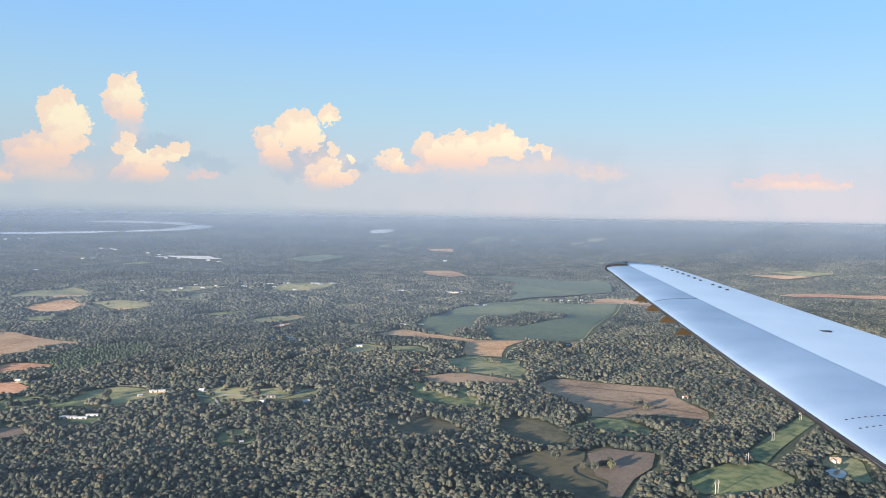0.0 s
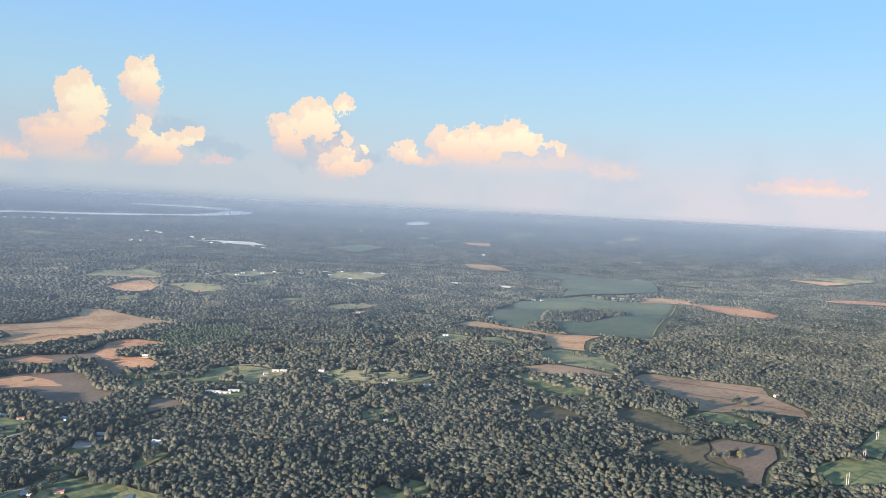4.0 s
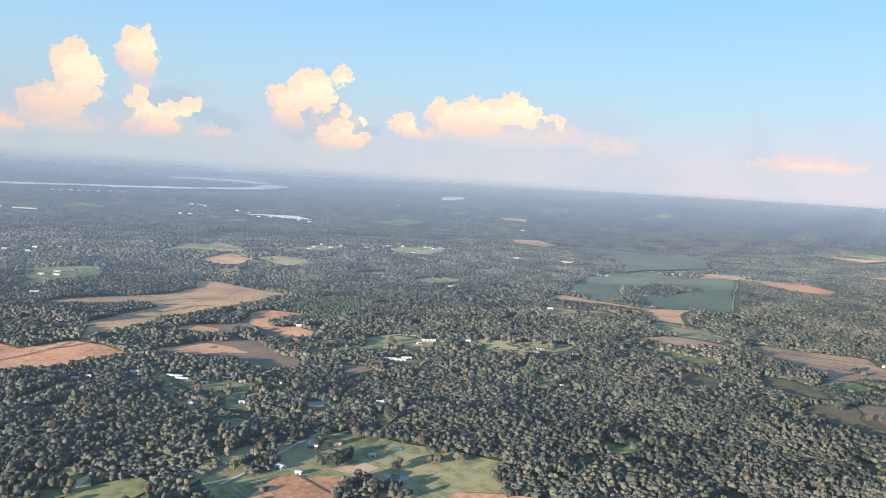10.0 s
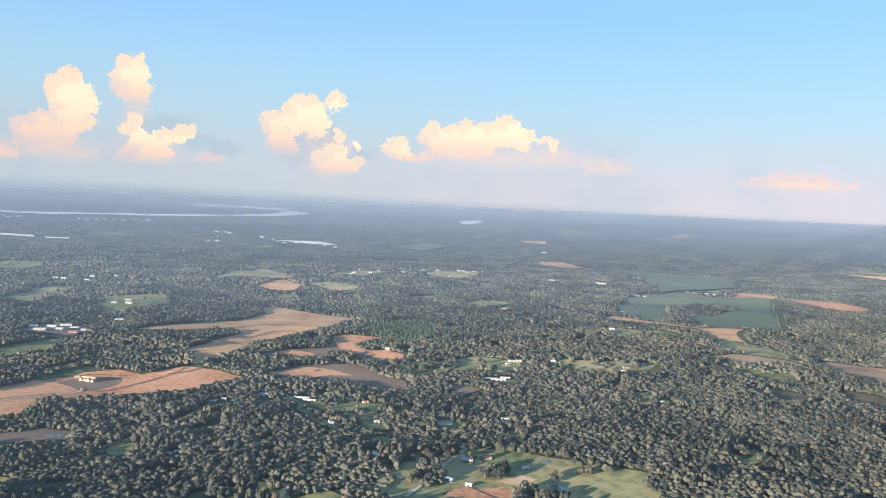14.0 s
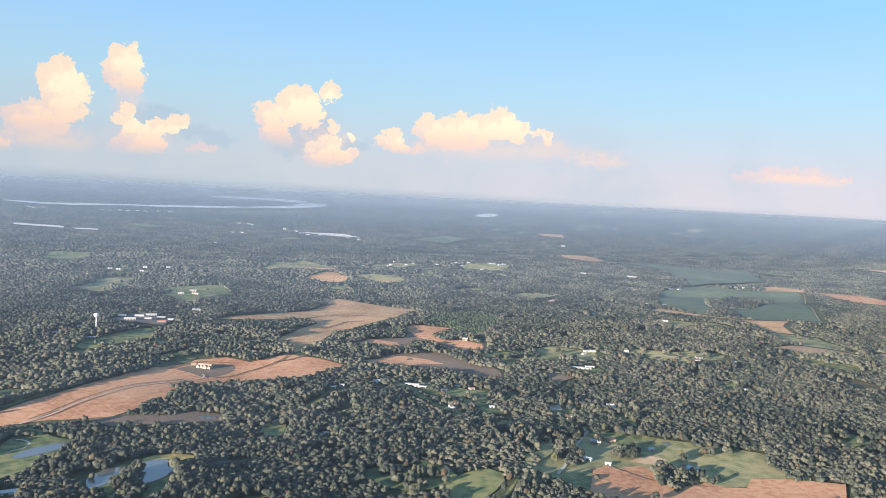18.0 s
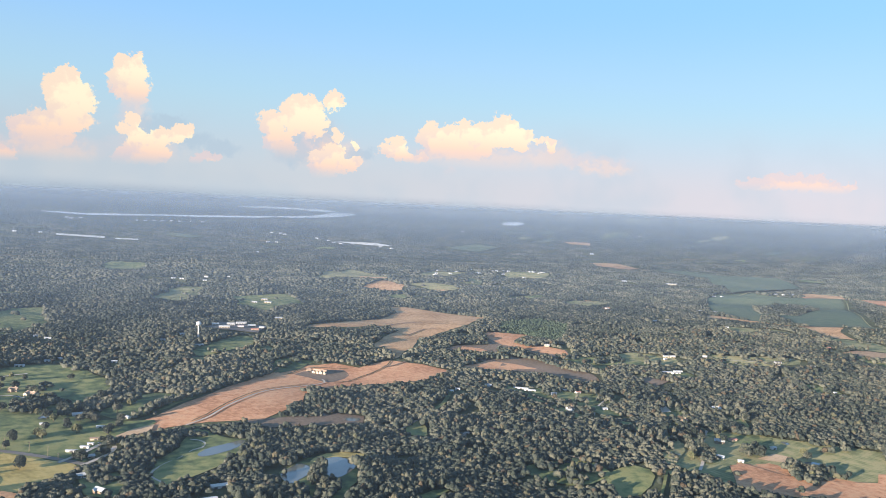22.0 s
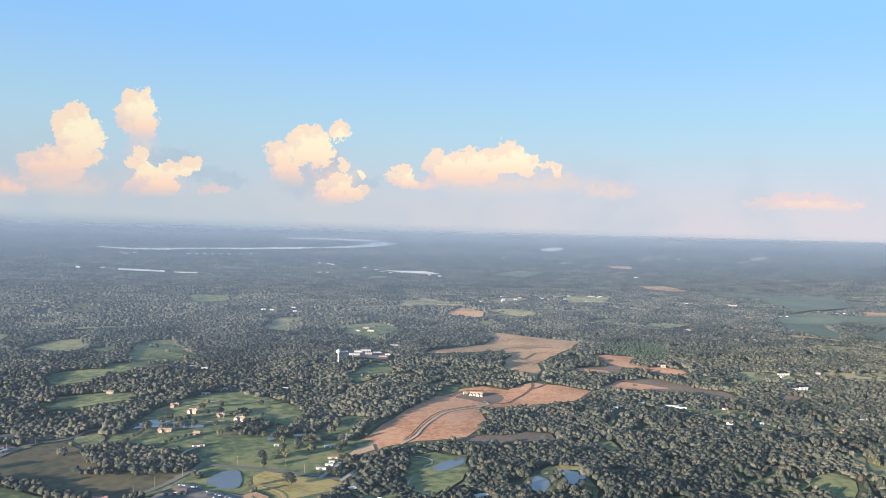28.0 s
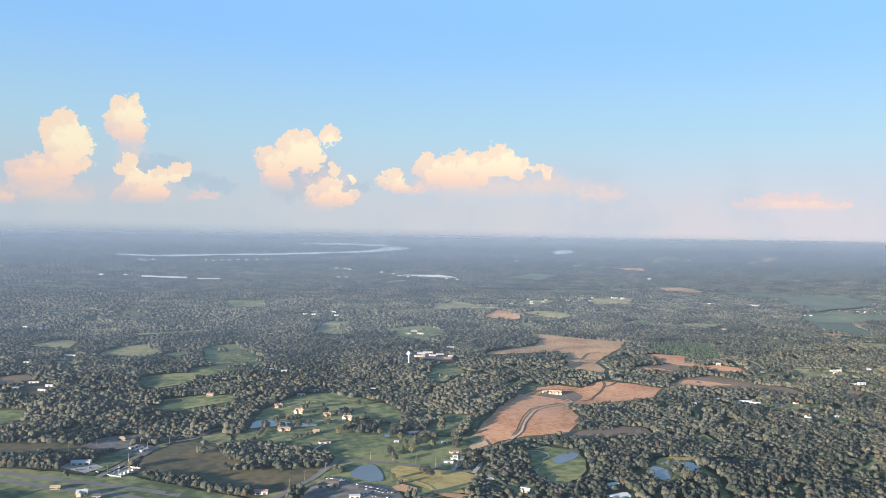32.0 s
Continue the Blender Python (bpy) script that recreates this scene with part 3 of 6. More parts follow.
COPSES.append(np.array([(18, 1540), (39, 1594), (91, 1618), (99, 1518), (74, 1496)]))
plot("tan_strip", "stubble", [(441, 2272), (525, 2327), (598, 2271), (548, 2140), (486, 2152)], "thin tan strip of ripe crop", 0.25)
plot("far_tan_field", "stubble", [(-103, 3168), (-26, 3260), (106, 3042), (19, 2882)], "far tan field among woods")
plot("far_green_field", "meadow", [(-1063, 1915), (-1085, 2030), (-1052, 2167), (-931, 2010), (-954, 1892)], "far light green meadow among woods")
plot("far_tan_field", "stubble", [(-926, 1729), (-901, 1813), (-855, 1803), (-876, 1725)], "far tan field among woods")
plot("far_tan_field", "stubble", [(-804, 1815), (-763, 1855), (-706, 1814), (-758, 1764)], "far tan field among woods")
plot("far_soil_field", "soil", [(1114, 2490), (1180, 2540), (1290, 2575), (1410, 2560), (1500, 2580), (1591, 2528), (1547, 2478), (1400, 2470), (1290, 2490), (1158, 2450)], "far orange-brown field in open country")
plot("far_green_field", "meadow", [(1411, 3176), (1521, 3217), (1639, 3109), (1499, 3074)], "far pale green field")
plot("far_tan_field", "stubble", [(1276, 3127), (1409, 3130), (1515, 3057), (1375, 3023)], "far tan field in open country")
plot("far_soil_field", "soil", [(422, 2199), (538, 2267), (657, 2172), (793, 2067), (716, 1985), (598, 2044), (477, 2115)], "long orange-brown field")

# valley pastures near the end of the flight
plot("estate_pasture", "pasture", [(-1304, 415), (-1309, 467), (-1308, 527), (-1306, 589), (-1291, 640), (-1270, 677), (-1227, 683), (-1193, 666), (-1143, 622), (-1114, 550), (-1137, 516), (-1141, 486), (-1095, 469), (-1063, 473), (-1037, 485), (-1039, 445), (-1057, 424), (-1051, 373), (-1050, 316), (-1072, 271), (-1101, 263), (-1122, 289), (-1195, 300), (-1228, 267), (-1246, 260), (-1213, 318), (-1185, 379), (-1194, 399), (-1238, 415), (-1278, 432)], "wide green estate pasture with scattered houses")
plot("lower_pasture", "pasture", [(-1109, 491), (-1076, 550), (-1043, 569), (-1024, 601), (-1018, 577), (-1046, 508), (-1069, 472)], "green pasture below woods beside the reddish field")
plot("hay_field", "hay", [(-1134, 350), (-1126, 364), (-1101, 359), (-1061, 354), (-1042, 346), (-1053, 321), (-1061, 299), (-1061, 285), (-1072, 274), (-1083, 279), (-1104, 310), (-1120, 322)], "yellow mown hay field with a worn track", 0.24)
plot("hay_patch", "meadow", [(-1349, 451), (-1329, 468), (-1311, 450), (-1310, 426), (-1334, 424)], "small patch of dry yellow grass", 0.24)
plot("dark_field", "dark", [(-1375, 328), (-1379, 379), (-1370, 414), (-1348, 431), (-1322, 415), (-1281, 372), (-1232, 343), (-1186, 346), (-1198, 321), (-1218, 291), (-1236, 269), (-1311, 296), (-1365, 313)], "dark weedy field beside a highway")
COPSES.append(np.array([(-1306, 385), (-1312, 412), (-1287, 419), (-1227, 395), (-1187, 376), (-1193, 349), (-1233, 340), (-1264, 350), (-1290, 362)]))
plot("valley_pasture", "pasture", [(-1462, 578), (-1446, 624), (-1409, 651), (-1371, 651), (-1359, 625), (-1384, 594), (-1423, 559)], "green valley pasture between belts of woods")
plot("valley_pasture", "pasture", [(-1497, 912), (-1532, 1086), (-1507, 1137), (-1455, 1047), (-1397, 962), (-1405, 874), (-1433, 841)], "green valley pasture below woods")
plot("valley_pasture", "pasture", [(-1551, 759), (-1512, 804), (-1467, 804), (-1459, 728), (-1498, 688)], "shaded green pasture between belts of woods")
plot("valley_pasture", "pasture", [(-1496, 836), (-1461, 873), (-1405, 874), (-1423, 807), (-1458, 777)], "shaded green strip of pasture")
plot("hill_meadow", "meadow", [(-1703, 979), (-1702, 1073), (-1659, 1088), (-1601, 1020), (-1616, 952)], "tan-green hilltop meadow among woods")
plot("far_clearing", "meadow", [(-1382, 1334), (-1378, 1514), (-1339, 1535), (-1302, 1435), (-1328, 1315)], "light green clearing among woods")
plot("far_clearing", "meadow", [(-1130, 1867), (-1107, 2076), (-1044, 2028), (-1024, 1875), (-1071, 1796)], "light green clearing among woods")
plot("far_clearing", "pasture", [(-1190, 1347), (-1168, 1483), (-1129, 1521), (-1107, 1450), (-1131, 1331)], "clearing with farm buildings among woods")
plot("far_clearing", "stubble", [(-968, 1736), (-920, 1851), (-881, 1816), (-929, 1722)], "small tan clearing among woods")
plot("tower_meadow", "pasture", [(-1115, 792), (-1094, 893), (-1065, 902), (-1056, 838), (-1083, 759)], "green meadow below a water tower")
plot("far_clearing", "pasture", [(-1110, 844), (-1087, 969), (-1056, 953), (-1040, 866), (-1070, 809)], "green clearing below factory roofs")
plot("west_field", "fallow", [(-1743, 742), (-1712, 764), (-1685, 732), (-1694, 686), (-1731, 668)], "dull brown field beside farm sheds")
plot("farm_yard", "dark", [(-1694, 686), (-1671, 735), (-1619, 665), (-1628, 623), (-1666, 625)], "farm yard among woods")
plot("valley_pasture", "pasture", [(-1648, 512), (-1624, 541), (-1578, 531), (-1568, 479), (-1610, 452)], "shaded pasture beside woods")
# open land in the foreground of the middle of the flight
plot("clearing", "hay", [(-640, 423), (-618, 435), (-606, 423), (-610, 395), (-616, 391), (-623, 411)], "worn clearing with a bank of bare earth", 0.2)
plot("clearing", "pasture", [(-604, 389), (-573, 420), (-555, 409), (-569, 358), (-608, 337)], "green clearing beside a lane")
plot("creek_pasture", "meadow", [(-530, 425), (-516, 458), (-500, 500), (-482, 530), (-468, 564), (-452, 572), (-431, 566), (-420, 553), (-390, 545), (-374, 532), (-345, 526), (-301, 512), (-264, 495), (-272, 434), (-328, 389), (-434, 359), (-502, 385)], "green pasture with scattered trees, sheds and ponds")
plot("brown_patch", "soil", [(-466, 413), (-460, 448), (-449, 448), (-425, 438), (-416, 418), (-436, 393)], "brown bare field with tree shadows", 0.26)
plot("tan_patch", "dirt", [(-435, 469), (-409, 487), (-394, 480), (-406, 464), (-422, 464)], "worn tan patch of dry grass", 0.26)
plot("brown_field", "soil", [(-464, 439), (-427, 454), (-393, 433), (-353, 410), (-385, 357), (-435, 373), (-458, 410)], "brown harvested field beside woods")
plot("clearing", "hay", [(-635, 427), (-616, 436), (-603, 420), (-599, 400), (-617, 402)], "worn clearing in the woods", 0.2)
plot("hamlet_green", "pasture", [(-641, 685), (-616, 715), (-558, 696), (-524, 706), (-513, 689), (-557, 652), (-602, 649)], "green with scattered houses and trees")
plot("hamlet_green", "pasture", [(-491, 626), (-477, 667), (-446, 659), (-456, 623), (-459, 584), (-472, 573)], "green with houses along a lane")
plot("meadow_slope", "pasture", [(-462, 544), (-443, 569), (-400, 559), (-381, 527), (-438, 509)], "green slope beside a lane")
plot("north_pasture", "pasture", [(-1231, 550), (-1259, 661), (-1232, 687), (-1194, 669), (-1168, 570), (-1186, 537)], "green pasture beside woods")
plot("north_pasture", "pasture", [(-978, 730), (-965, 802), (-937, 824), (-934, 773), (-959, 716)], "green meadow beside the reddish field")
plot("far_pasture", "meadow", [(-1371, 1343), (-1388, 1480), (-1351, 1523), (-1311, 1447), (-1315, 1322)], "light green clearing among woods")
plot("far_pasture", "pasture", [(-1163, 1314), (-1171, 1455), (-1131, 1502), (-1102, 1381), (-1116, 1251)], "clearing with buildings among woods")
plot("far_pasture", "pasture", [(-1461, 941), (-1487, 1048), (-1431, 1018), (-1400, 930), (-1420, 875)], "shaded clearing among woods")
plot("far_pasture", "pasture", [(-1757, 1924), (-1795, 2157), (-1701, 2149), (-1627, 1890), (-1658, 1781)], "bluish green far clearing")
plot("far_pasture", "meadow", [(-1846, 1025), (-1837, 1090), (-1793, 1091), (-1785, 1029)], "pale green far clearing")
plot("far_pasture", "crop", [(-738, 3542), (-596, 3717), (-469, 3665), (-586, 3476)], "far blue-green field")
plot("far_town", "pale", [(-1328, 3453), (-1270, 3527), (-1097, 3500), (-1012, 3464), (-1121, 3421), (-1254, 3464)], "pale sheds and yards of a far town", 0.3, "town")
plot("far_strip", "pale", [(-2437, 2999), (-2252, 3050), (-2237, 3012), (-2421, 2964)], "far pale runway", 0.3, "runway")
plot("far_strip", "pale", [(-2200, 3043), (-2103, 3066), (-2090, 3028), (-2187, 3007)], "far pale runway", 0.3, "runway")
plot("far_tan_field", "stubble", [(-103, 3171), (-13, 3197), (99, 3029), (-15, 2898)], "far tan field among woods")
plot("far_tan_field", "stubble", [(-87, 3948), (59, 3937), (48, 3875), (-54, 3887)], "far tan field")
PINES.append(np.array([(-645, 1182), (-623, 1307), (-538, 1350), (-489, 1282), (-512, 1170), (-548, 1050), (-584, 1109)]))
# ponds and the far river
plot("pond", "water", [(-1170, 329), (-1164, 356), (-1148, 366), (-1137, 337), (-1135, 316), (-1148, 312)], "still farm pond reflecting the sky", 0.34, "pond")
plot("long_pond", "water", [(-1310, 483), (-1309, 517), (-1293, 533), (-1258, 516), (-1229, 513), (-1228, 498), (-1267, 496), (-1287, 496)], "long narrow pond beside houses", 0.34, "pond")
plot("pond", "water", [(-391, 464), (-379, 468), (-368, 460), (-372, 454), (-384, 455)], "shallow pond in a pasture", 0.34, "pond")
plot("pond", "water", [(-386, 526), (-379, 528), (-377, 519), (-383, 517)], "small pond beside trees", 0.34, "pond")
plot("pond", "water", [(380, 740), (402, 749), (406, 738), (391, 717), (374, 721)], "round pond beside a house", 0.34, "pond")
plot("pond", "water", [(-289, 984), (-282, 992), (-267, 964), (-273, 958)], "small farm pond", 0.34, "pond")
plot("pond", "water", [(229, 1319), (255, 1339), (266, 1317), (238, 1302)], "pale pond in woods", 0.34, "pond")
plot("pond", "water", [(-1147, 467), (-1141, 478), (-1137, 464), (-1144, 455)], "small pond in woods", 0.34, "pond")
plot("river_bend", "sky_pale_water", [(-1725, 4042), (-1507, 4154), (-1419, 4255), (-1279, 4269), (-1311, 4223), (-1445, 4144), (-1695, 4025)], "wide pale river bend far off", 9.0, "river", 0)
plot("river_reach", "sky_pale_water", [(-2771, 3497), (-2564, 3580), (-2204, 3817), (-1725, 4042), (-1725, 4009), (-2199, 3777), (-2555, 3547), (-2763, 3473)], "long pale reach of a far river", 9.0, "river", 0)
plot("river_reach", "sky_pale_water", [(-1965, 4151), (-1780, 4228), (-1495, 4279), (-1400, 4279), (-1468, 4235), (-1626, 4229), (-1965, 4134)], "thin pale reach of a far river", 9.0, "river", 0)
plot("river_pool", "sky_pale_water", [(-417, 4290), (-322, 4328), (-268, 4303), (-306, 4251), (-403, 4234)], "pale river pool far off", 9.0, "river", 0)
# roads, lanes and tracks
ribbon("highway", "asphalt", [(-1561, 325), (-1483, 301), (-1425, 288), (-1359, 280), (-1300, 268), (-1239, 248)], 8, "two-lane carriageway of a highway", category="road", clear=5)
ribbon("highway", "asphalt", [(-1536, 288), (-1470, 280), (-1415, 269), (-1361, 263), (-1304, 247)], 8, "second carriageway of a highway", category="road", clear=5)
ribbon("road", "asphalt", [(-1226, 260), (-1216, 291), (-1201, 321), (-1184, 374)], 6, "narrow paved country road past a car dealer", category="road")
ribbon("road", "asphalt", [(-1184, 374), (-1150, 371), (-1104, 368), (-1051, 356), (-1017, 334)], 6, "paved country road along a pasture", category="road")
ribbon("road", "asphalt", [(-1394, 298), (-1387, 347), (-1383, 389), (-1374, 426), (-1352, 443), (-1346, 476), (-1334, 488)], 6, "paved side road beside a dark field", category="road")
ribbon("drive", "gravel", [(-1003, 468), (-998, 477), (-988, 497), (-982, 528), (-972, 563), (-957, 607), (-936, 633), (-912, 657), (-898, 678), (-904, 697)], 2.4, "winding pale gravel drive to a mansion", 0.34, "drive")
ribbon("field_track", "dark", [(-887, 684), (-870, 695), (-856, 729), (-843, 755), (-827, 802), (-825, 826)], 2.2, "dark weedy track curving across the reddish field", 0.3, "track")
ribbon("field_track", "fallow", [(-841, 926), (-864, 894), (-891, 926)], 3, "dark track", 0.3, "track")
ribbon("track", "gravel", [(-986, 432), (-976, 430), (-968, 422), (-968, 412), (-974, 404), (-977, 385), (-984, 370), (-988, 350), (-986, 337), (-979, 327), (-968, 318)], 2.0, "curved pale track across a pasture", 0.36, "track")
ribbon("field_track", "fallow", [(170, 1078), (245, 1067), (328, 1047)], 4, "dark track across the brown field", 0.3, "track")
ribbon("field_track", "fallow", [(192, 999), (252, 996), (337, 957)], 4, "dark track across the brown field", 0.3, "track")
ribbon("lane", "dark", [(-525, 460), (-532, 498), (-549, 525), (-602, 592)], 5, "shaded lane through woods", 0.3, "lane", clear=0.6)
ribbon("lane", "gravel", [(-508, 417), (-495, 446), (-481, 489), (-465, 531), (-447, 569)], 3, "pale lane between trees and houses", 0.3, "lane", clear=0.6)
ribbon("lane", "pasture", [(-565, 344), (-535, 427), (-498, 548), (-458, 665), (-445, 727)], 2.5, "narrow grassy cut through woods", 0.2, "lane", clear=0.6)
ribbon("lane", "gravel", [(-573, 592), (-559, 638), (-537, 685)], 2.6, "pale lane through a hamlet", 0.3, "lane", clear=0.6)
ribbon("power_cut", "pasture", [(321, 758), (379, 839), (486, 966), (560, 1050)], 24, "cleared strip under a power line", 0.2, "clearing")
ribbon("lane", "gravel", [(-314, 953), (-287, 939), (-266, 901)], 3, "curved farm track", 0.3, "lane", clear=0.6)
ribbon("lane", "gravel", [(-265, 964), (-232, 941), (-196, 939), (-170, 973)], 3, "pale farm lane", 0.3, "lane", clear=0.6)
ribbon("field_road", "meadow", [(497, 2098), (479, 2016), (418, 1880), (370, 1748), (328, 1642), (292, 1538), (268, 1450)], 2.6, "pale grassy track along a crop field", 0.4, "track")
plot("commercial_lot", "concrete", [(-1439, 320), (-1435, 339), (-1413, 339), (-1399, 327), (-1409, 308)], "pale concrete lot round a commercial building", 0.36, "yard")
plot("paved_yard", "lot", [(-1455, 396), (-1452, 430), (-1437, 449), (-1408, 458), (-1412, 428), (-1406, 398), (-1425, 385)], "grey paved yard beside a road", 0.36, "yard")
plot("verge", "pasture", [(-1419, 351), (-1409, 386), (-1396, 411), (-1381, 396), (-1390, 356), (-1393, 319), (-1405, 317)], "grass verge beside a side road", 0.18, "verge")
plot("dealer_lot", "lot", [(-1204, 271), (-1196, 306), (-1183, 325), (-1163, 312), (-1122, 296), (-1111, 264), (-1146, 235), (-1203, 238)], "grey lot of a car dealer full of parked cars", 0.4, "yard")
plot("dirt_heap", "clay", [(-1128, 299), (-1117, 310), (-1102, 297), (-1104, 279), (-1119, 286)], "orange bare earth beside a car lot", 0.42, "dirt")
plot("highway_verge", "pasture", [(-1568, 336), (-1491, 314), (-1391, 302), (-1362, 308), (-1310, 293), (-1247, 265), (-1203, 238), (-1239, 169), (-1447, 157)], "grass verges along a highway", 0.02, "verge")
COPSES.append(np.array([(-1358, 318), (-1316, 308), (-1242, 282), (-1240, 266), (-1309, 291), (-1350, 303)]))
COPSES.append(np.array([(-1186, 479), (-1197, 540), (-1181, 553), (-1156, 524), (-1155, 476), (-1171, 463)]))
COPSES.append(np.array([(-1132, 526), (-1129, 605), (-1116, 599), (-1110, 519), (-1105, 467), (-1122, 489)]))
COPSES.append(np.array([(-1048, 355), (-1031, 372), (-1017, 334), (-1028, 262), (-1048, 245), (-1059, 275)]))
SEMI.extend(OPEN_NAMED["hamlet_green"])
SEMI.extend(OPEN_NAMED["farm_yard"])
SEMI.extend(OPEN_NAMED["clearing"])
SEMI.extend(OPEN_NAMED["north_pasture"])
ribbon("field_track", "dark", [(-952, 712), (-940, 742), (-924, 760), (-900, 764), (-880, 766)], 2.5, "dark weedy track round a mansion's lawn", 0.3, "track")
ribbon("field_ditch", "dark", [(-1001, 481), (-993, 502), (-987, 530), (-978, 566), (-963, 611), (-941, 639), (-916, 663)], 1.8, "dark weedy ditch along a gravel drive", 0.3, "ditch")
ribbon("field_ditch", "fallow", [(-934, 1071), (-885, 1123), (-863, 1157), (-815, 1238), (-704, 1225)], 3, "thin dark ditch across a stubble field", 0.3, "ditch")
ribbon("field_ditch", "fallow", [(-814, 1075), (-782, 1160), (-746, 1167)], 3, "short dark ditch in a stubble field", 0.3, "ditch")
ribbon("field_ditch", "fallow", [(-835, 785), (-817, 801), (-803, 828)], 3, "thin dark ditch in a reddish field", 0.3, "ditch")
plot("waste_ground", "dark", [(-1582, 390), (-1523, 399), (-1480, 407), (-1452, 398), (-1462, 370), (-1506, 360), (-1561, 359)], "bare dull ground behind a row of trees", 0.12, "field")
plot("storage_lot", "lot", [(-1409, 383), (-1404, 416), (-1378, 404), (-1377, 370)], "grey paved lot round storage units", 0.3, "yard")
plot("mown_lot", "pasture", [(-1392, 388), (-1383, 399), (-1371, 418), (-1375, 397), (-1385, 363)], "small mown lot beside storage units", 0.12, "lawn")
ribbon("drive", "gravel", [(-1216, 376), (-1213, 406), (-1206, 421)], 2.5, "pale drive to a white barn", 0.3, "drive")
ribbon("drive", "gravel", [(-1281, 593), (-1263, 615), (-1250, 630)], 3, "pale drive beside brick houses", 0.3, "drive")
ribbon("drive", "gravel", [(-1233, 525), (-1217, 537), (-1198, 530)], 2.5, "pale drive to a cream house", 0.3, "drive")
ribbon("drive", "gravel", [(-1071, 354), (-1063, 383), (-1059, 405)], 4, "pale gravel yard between trailer homes", 0.3, "drive")
ribbon("drive", "gravel", [(-1050, 351), (-1041, 386), (-1045, 404)], 4, "pale gravel yard between trailer homes", 0.3, "drive")
ribbon("field_track", "dirt", [(-1118, 322), (-1105, 316), (-1094, 303), (-1087, 284), (-1075, 275)], 1.6, "worn track round a hay field", 0.32, "track")
plot("field_corner", "dirt", [(-1047, 422), (-1031, 446), (-1032, 465), (-1050, 448), (-1056, 430)], "bare orange earth at a field gate", 0.3, "dirt")

plot("pond_pasture", "pasture", [(-994, 451), (-983, 464), (-970, 450), (-948, 436), (-930, 438), (-932, 408), (-936, 379), (-941, 356), (-949, 336), (-960, 326), (-967, 312), (-983, 322), (-993, 343), (-993, 376), (-990, 405), (-993, 427)], "dark green pasture with a pond and a curved track")
plot("pond", "water", [(-967, 393), (-962, 411), (-950, 422), (-938, 436), (-931, 432), (-937, 410), (-950, 393), (-961, 385)], "small pond in a green pasture", 0.34, "pond")
plot("pond_bank", "hay", [(-865, 382), (-850, 412), (-818, 415), (-817, 392), (-841, 394), (-856, 378)], "strip of dry grass behind twin ponds")
plot("pond_bank", "pasture", [(-883, 340), (-869, 383), (-853, 392), (-818, 393), (-816, 338), (-824, 311), (-825, 279), (-843, 274), (-851, 307), (-860, 325), (-870, 315)], "grassy bank round twin ponds")
plot("twin_pond", "water", [(-855, 385), (-843, 396), (-832, 391), (-821, 381), (-823, 358), (-833, 337), (-842, 343), (-850, 363)], "dark pond among trees", 0.34, "pond")
plot("twin_pond", "water", [(-882, 345), (-877, 360), (-871, 374), (-860, 364), (-856, 348), (-862, 334), (-868, 320), (-877, 331)], "dark pond among trees", 0.34, "pond")
plot("side_field", "pasture", [(-1105, 547), (-1085, 585), (-1046, 576), (-1035, 547), (-1051, 506), (-1061, 465), (-1081, 487)], "shaded green field beside the reddish field")
plot("glade", "pasture", [(-918, 282), (-903, 302), (-885, 297), (-873, 278), (-897, 260)], "shaded grassy glade behind sheds")
plot("glade", "pasture", [(-781, 293), (-750, 334), (-741, 330), (-768, 284)], "long grassy glade in woods")
plot("glade", "meadow", [(-499, 445), (-500, 484), (-487, 535), (-479, 532), (-486, 488), (-490, 447)], "sunlit strip of grass beside a lane", 0.2)
plot("glade", "pasture", [(-778, 479), (-790, 511), (-777, 539), (-767, 526), (-759, 483)], "dark green glade with a lane", 0.16)
ribbon("lane", "gravel", [(-792, 501), (-784, 518), (-775, 539)], 3, "pale lane across a glade", 0.3, "lane", clear=0.6)
plot("glade", "pasture", [(-677, 394), (-658, 419), (-627, 417), (-605, 425), (-591, 391), (-626, 364), (-666, 372)], "dark green glade among woods", 0.14)
plot("bank", "dirt", [(-629, 438), (-619, 434), (-602, 426), (-601, 420), (-618, 427), (-627, 433)], "bank of bare tan earth", 0.3, "dirt")
plot("bank", "dirt", [(-606, 394), (-608, 407), (-606, 420), (-601, 408), (-601, 394)], "patch of bare tan earth", 0.3, "dirt")
plot("yard", "dark", [(-614, 639), (-599, 651), (-583, 610), (-589, 588), (-602, 598)], "grassy yard round a white house")
plot("yard", "pasture", [(-613, 671), (-590, 697), (-557, 694), (-552, 666), (-583, 636), (-604, 649)], "grassy green of a hamlet")
plot("yard", "gravel", [(-489, 654), (-472, 683), (-465, 672), (-469, 637), (-482, 635)], "pale yard with parked cars in woods", 0.25, "yard")
plot("valley_glade", "pasture", [(-570, 942), (-521, 946), (-464, 925), (-414, 927), (-419, 901), (-471, 892), (-521, 880), (-548, 904)], "green glade behind a hedge")
plot("fallow_ground", "fallow", [(-460, 746), (-474, 787), (-456, 801), (-428, 783), (-445, 765)], "grey fallow field among woods")
plot("glade", "pasture", [(-234, 760), (-234, 806), (-207, 812), (-191, 789), (-198, 758)], "dark glade in woods")
ribbon("lane", "gravel", [(-446, 1002), (-405, 1007), (-362, 995), (-319, 979), (-259, 944), (-199, 932)], 3, "pale farm lane along a hill meadow", 0.32, "lane", clear=0.6)
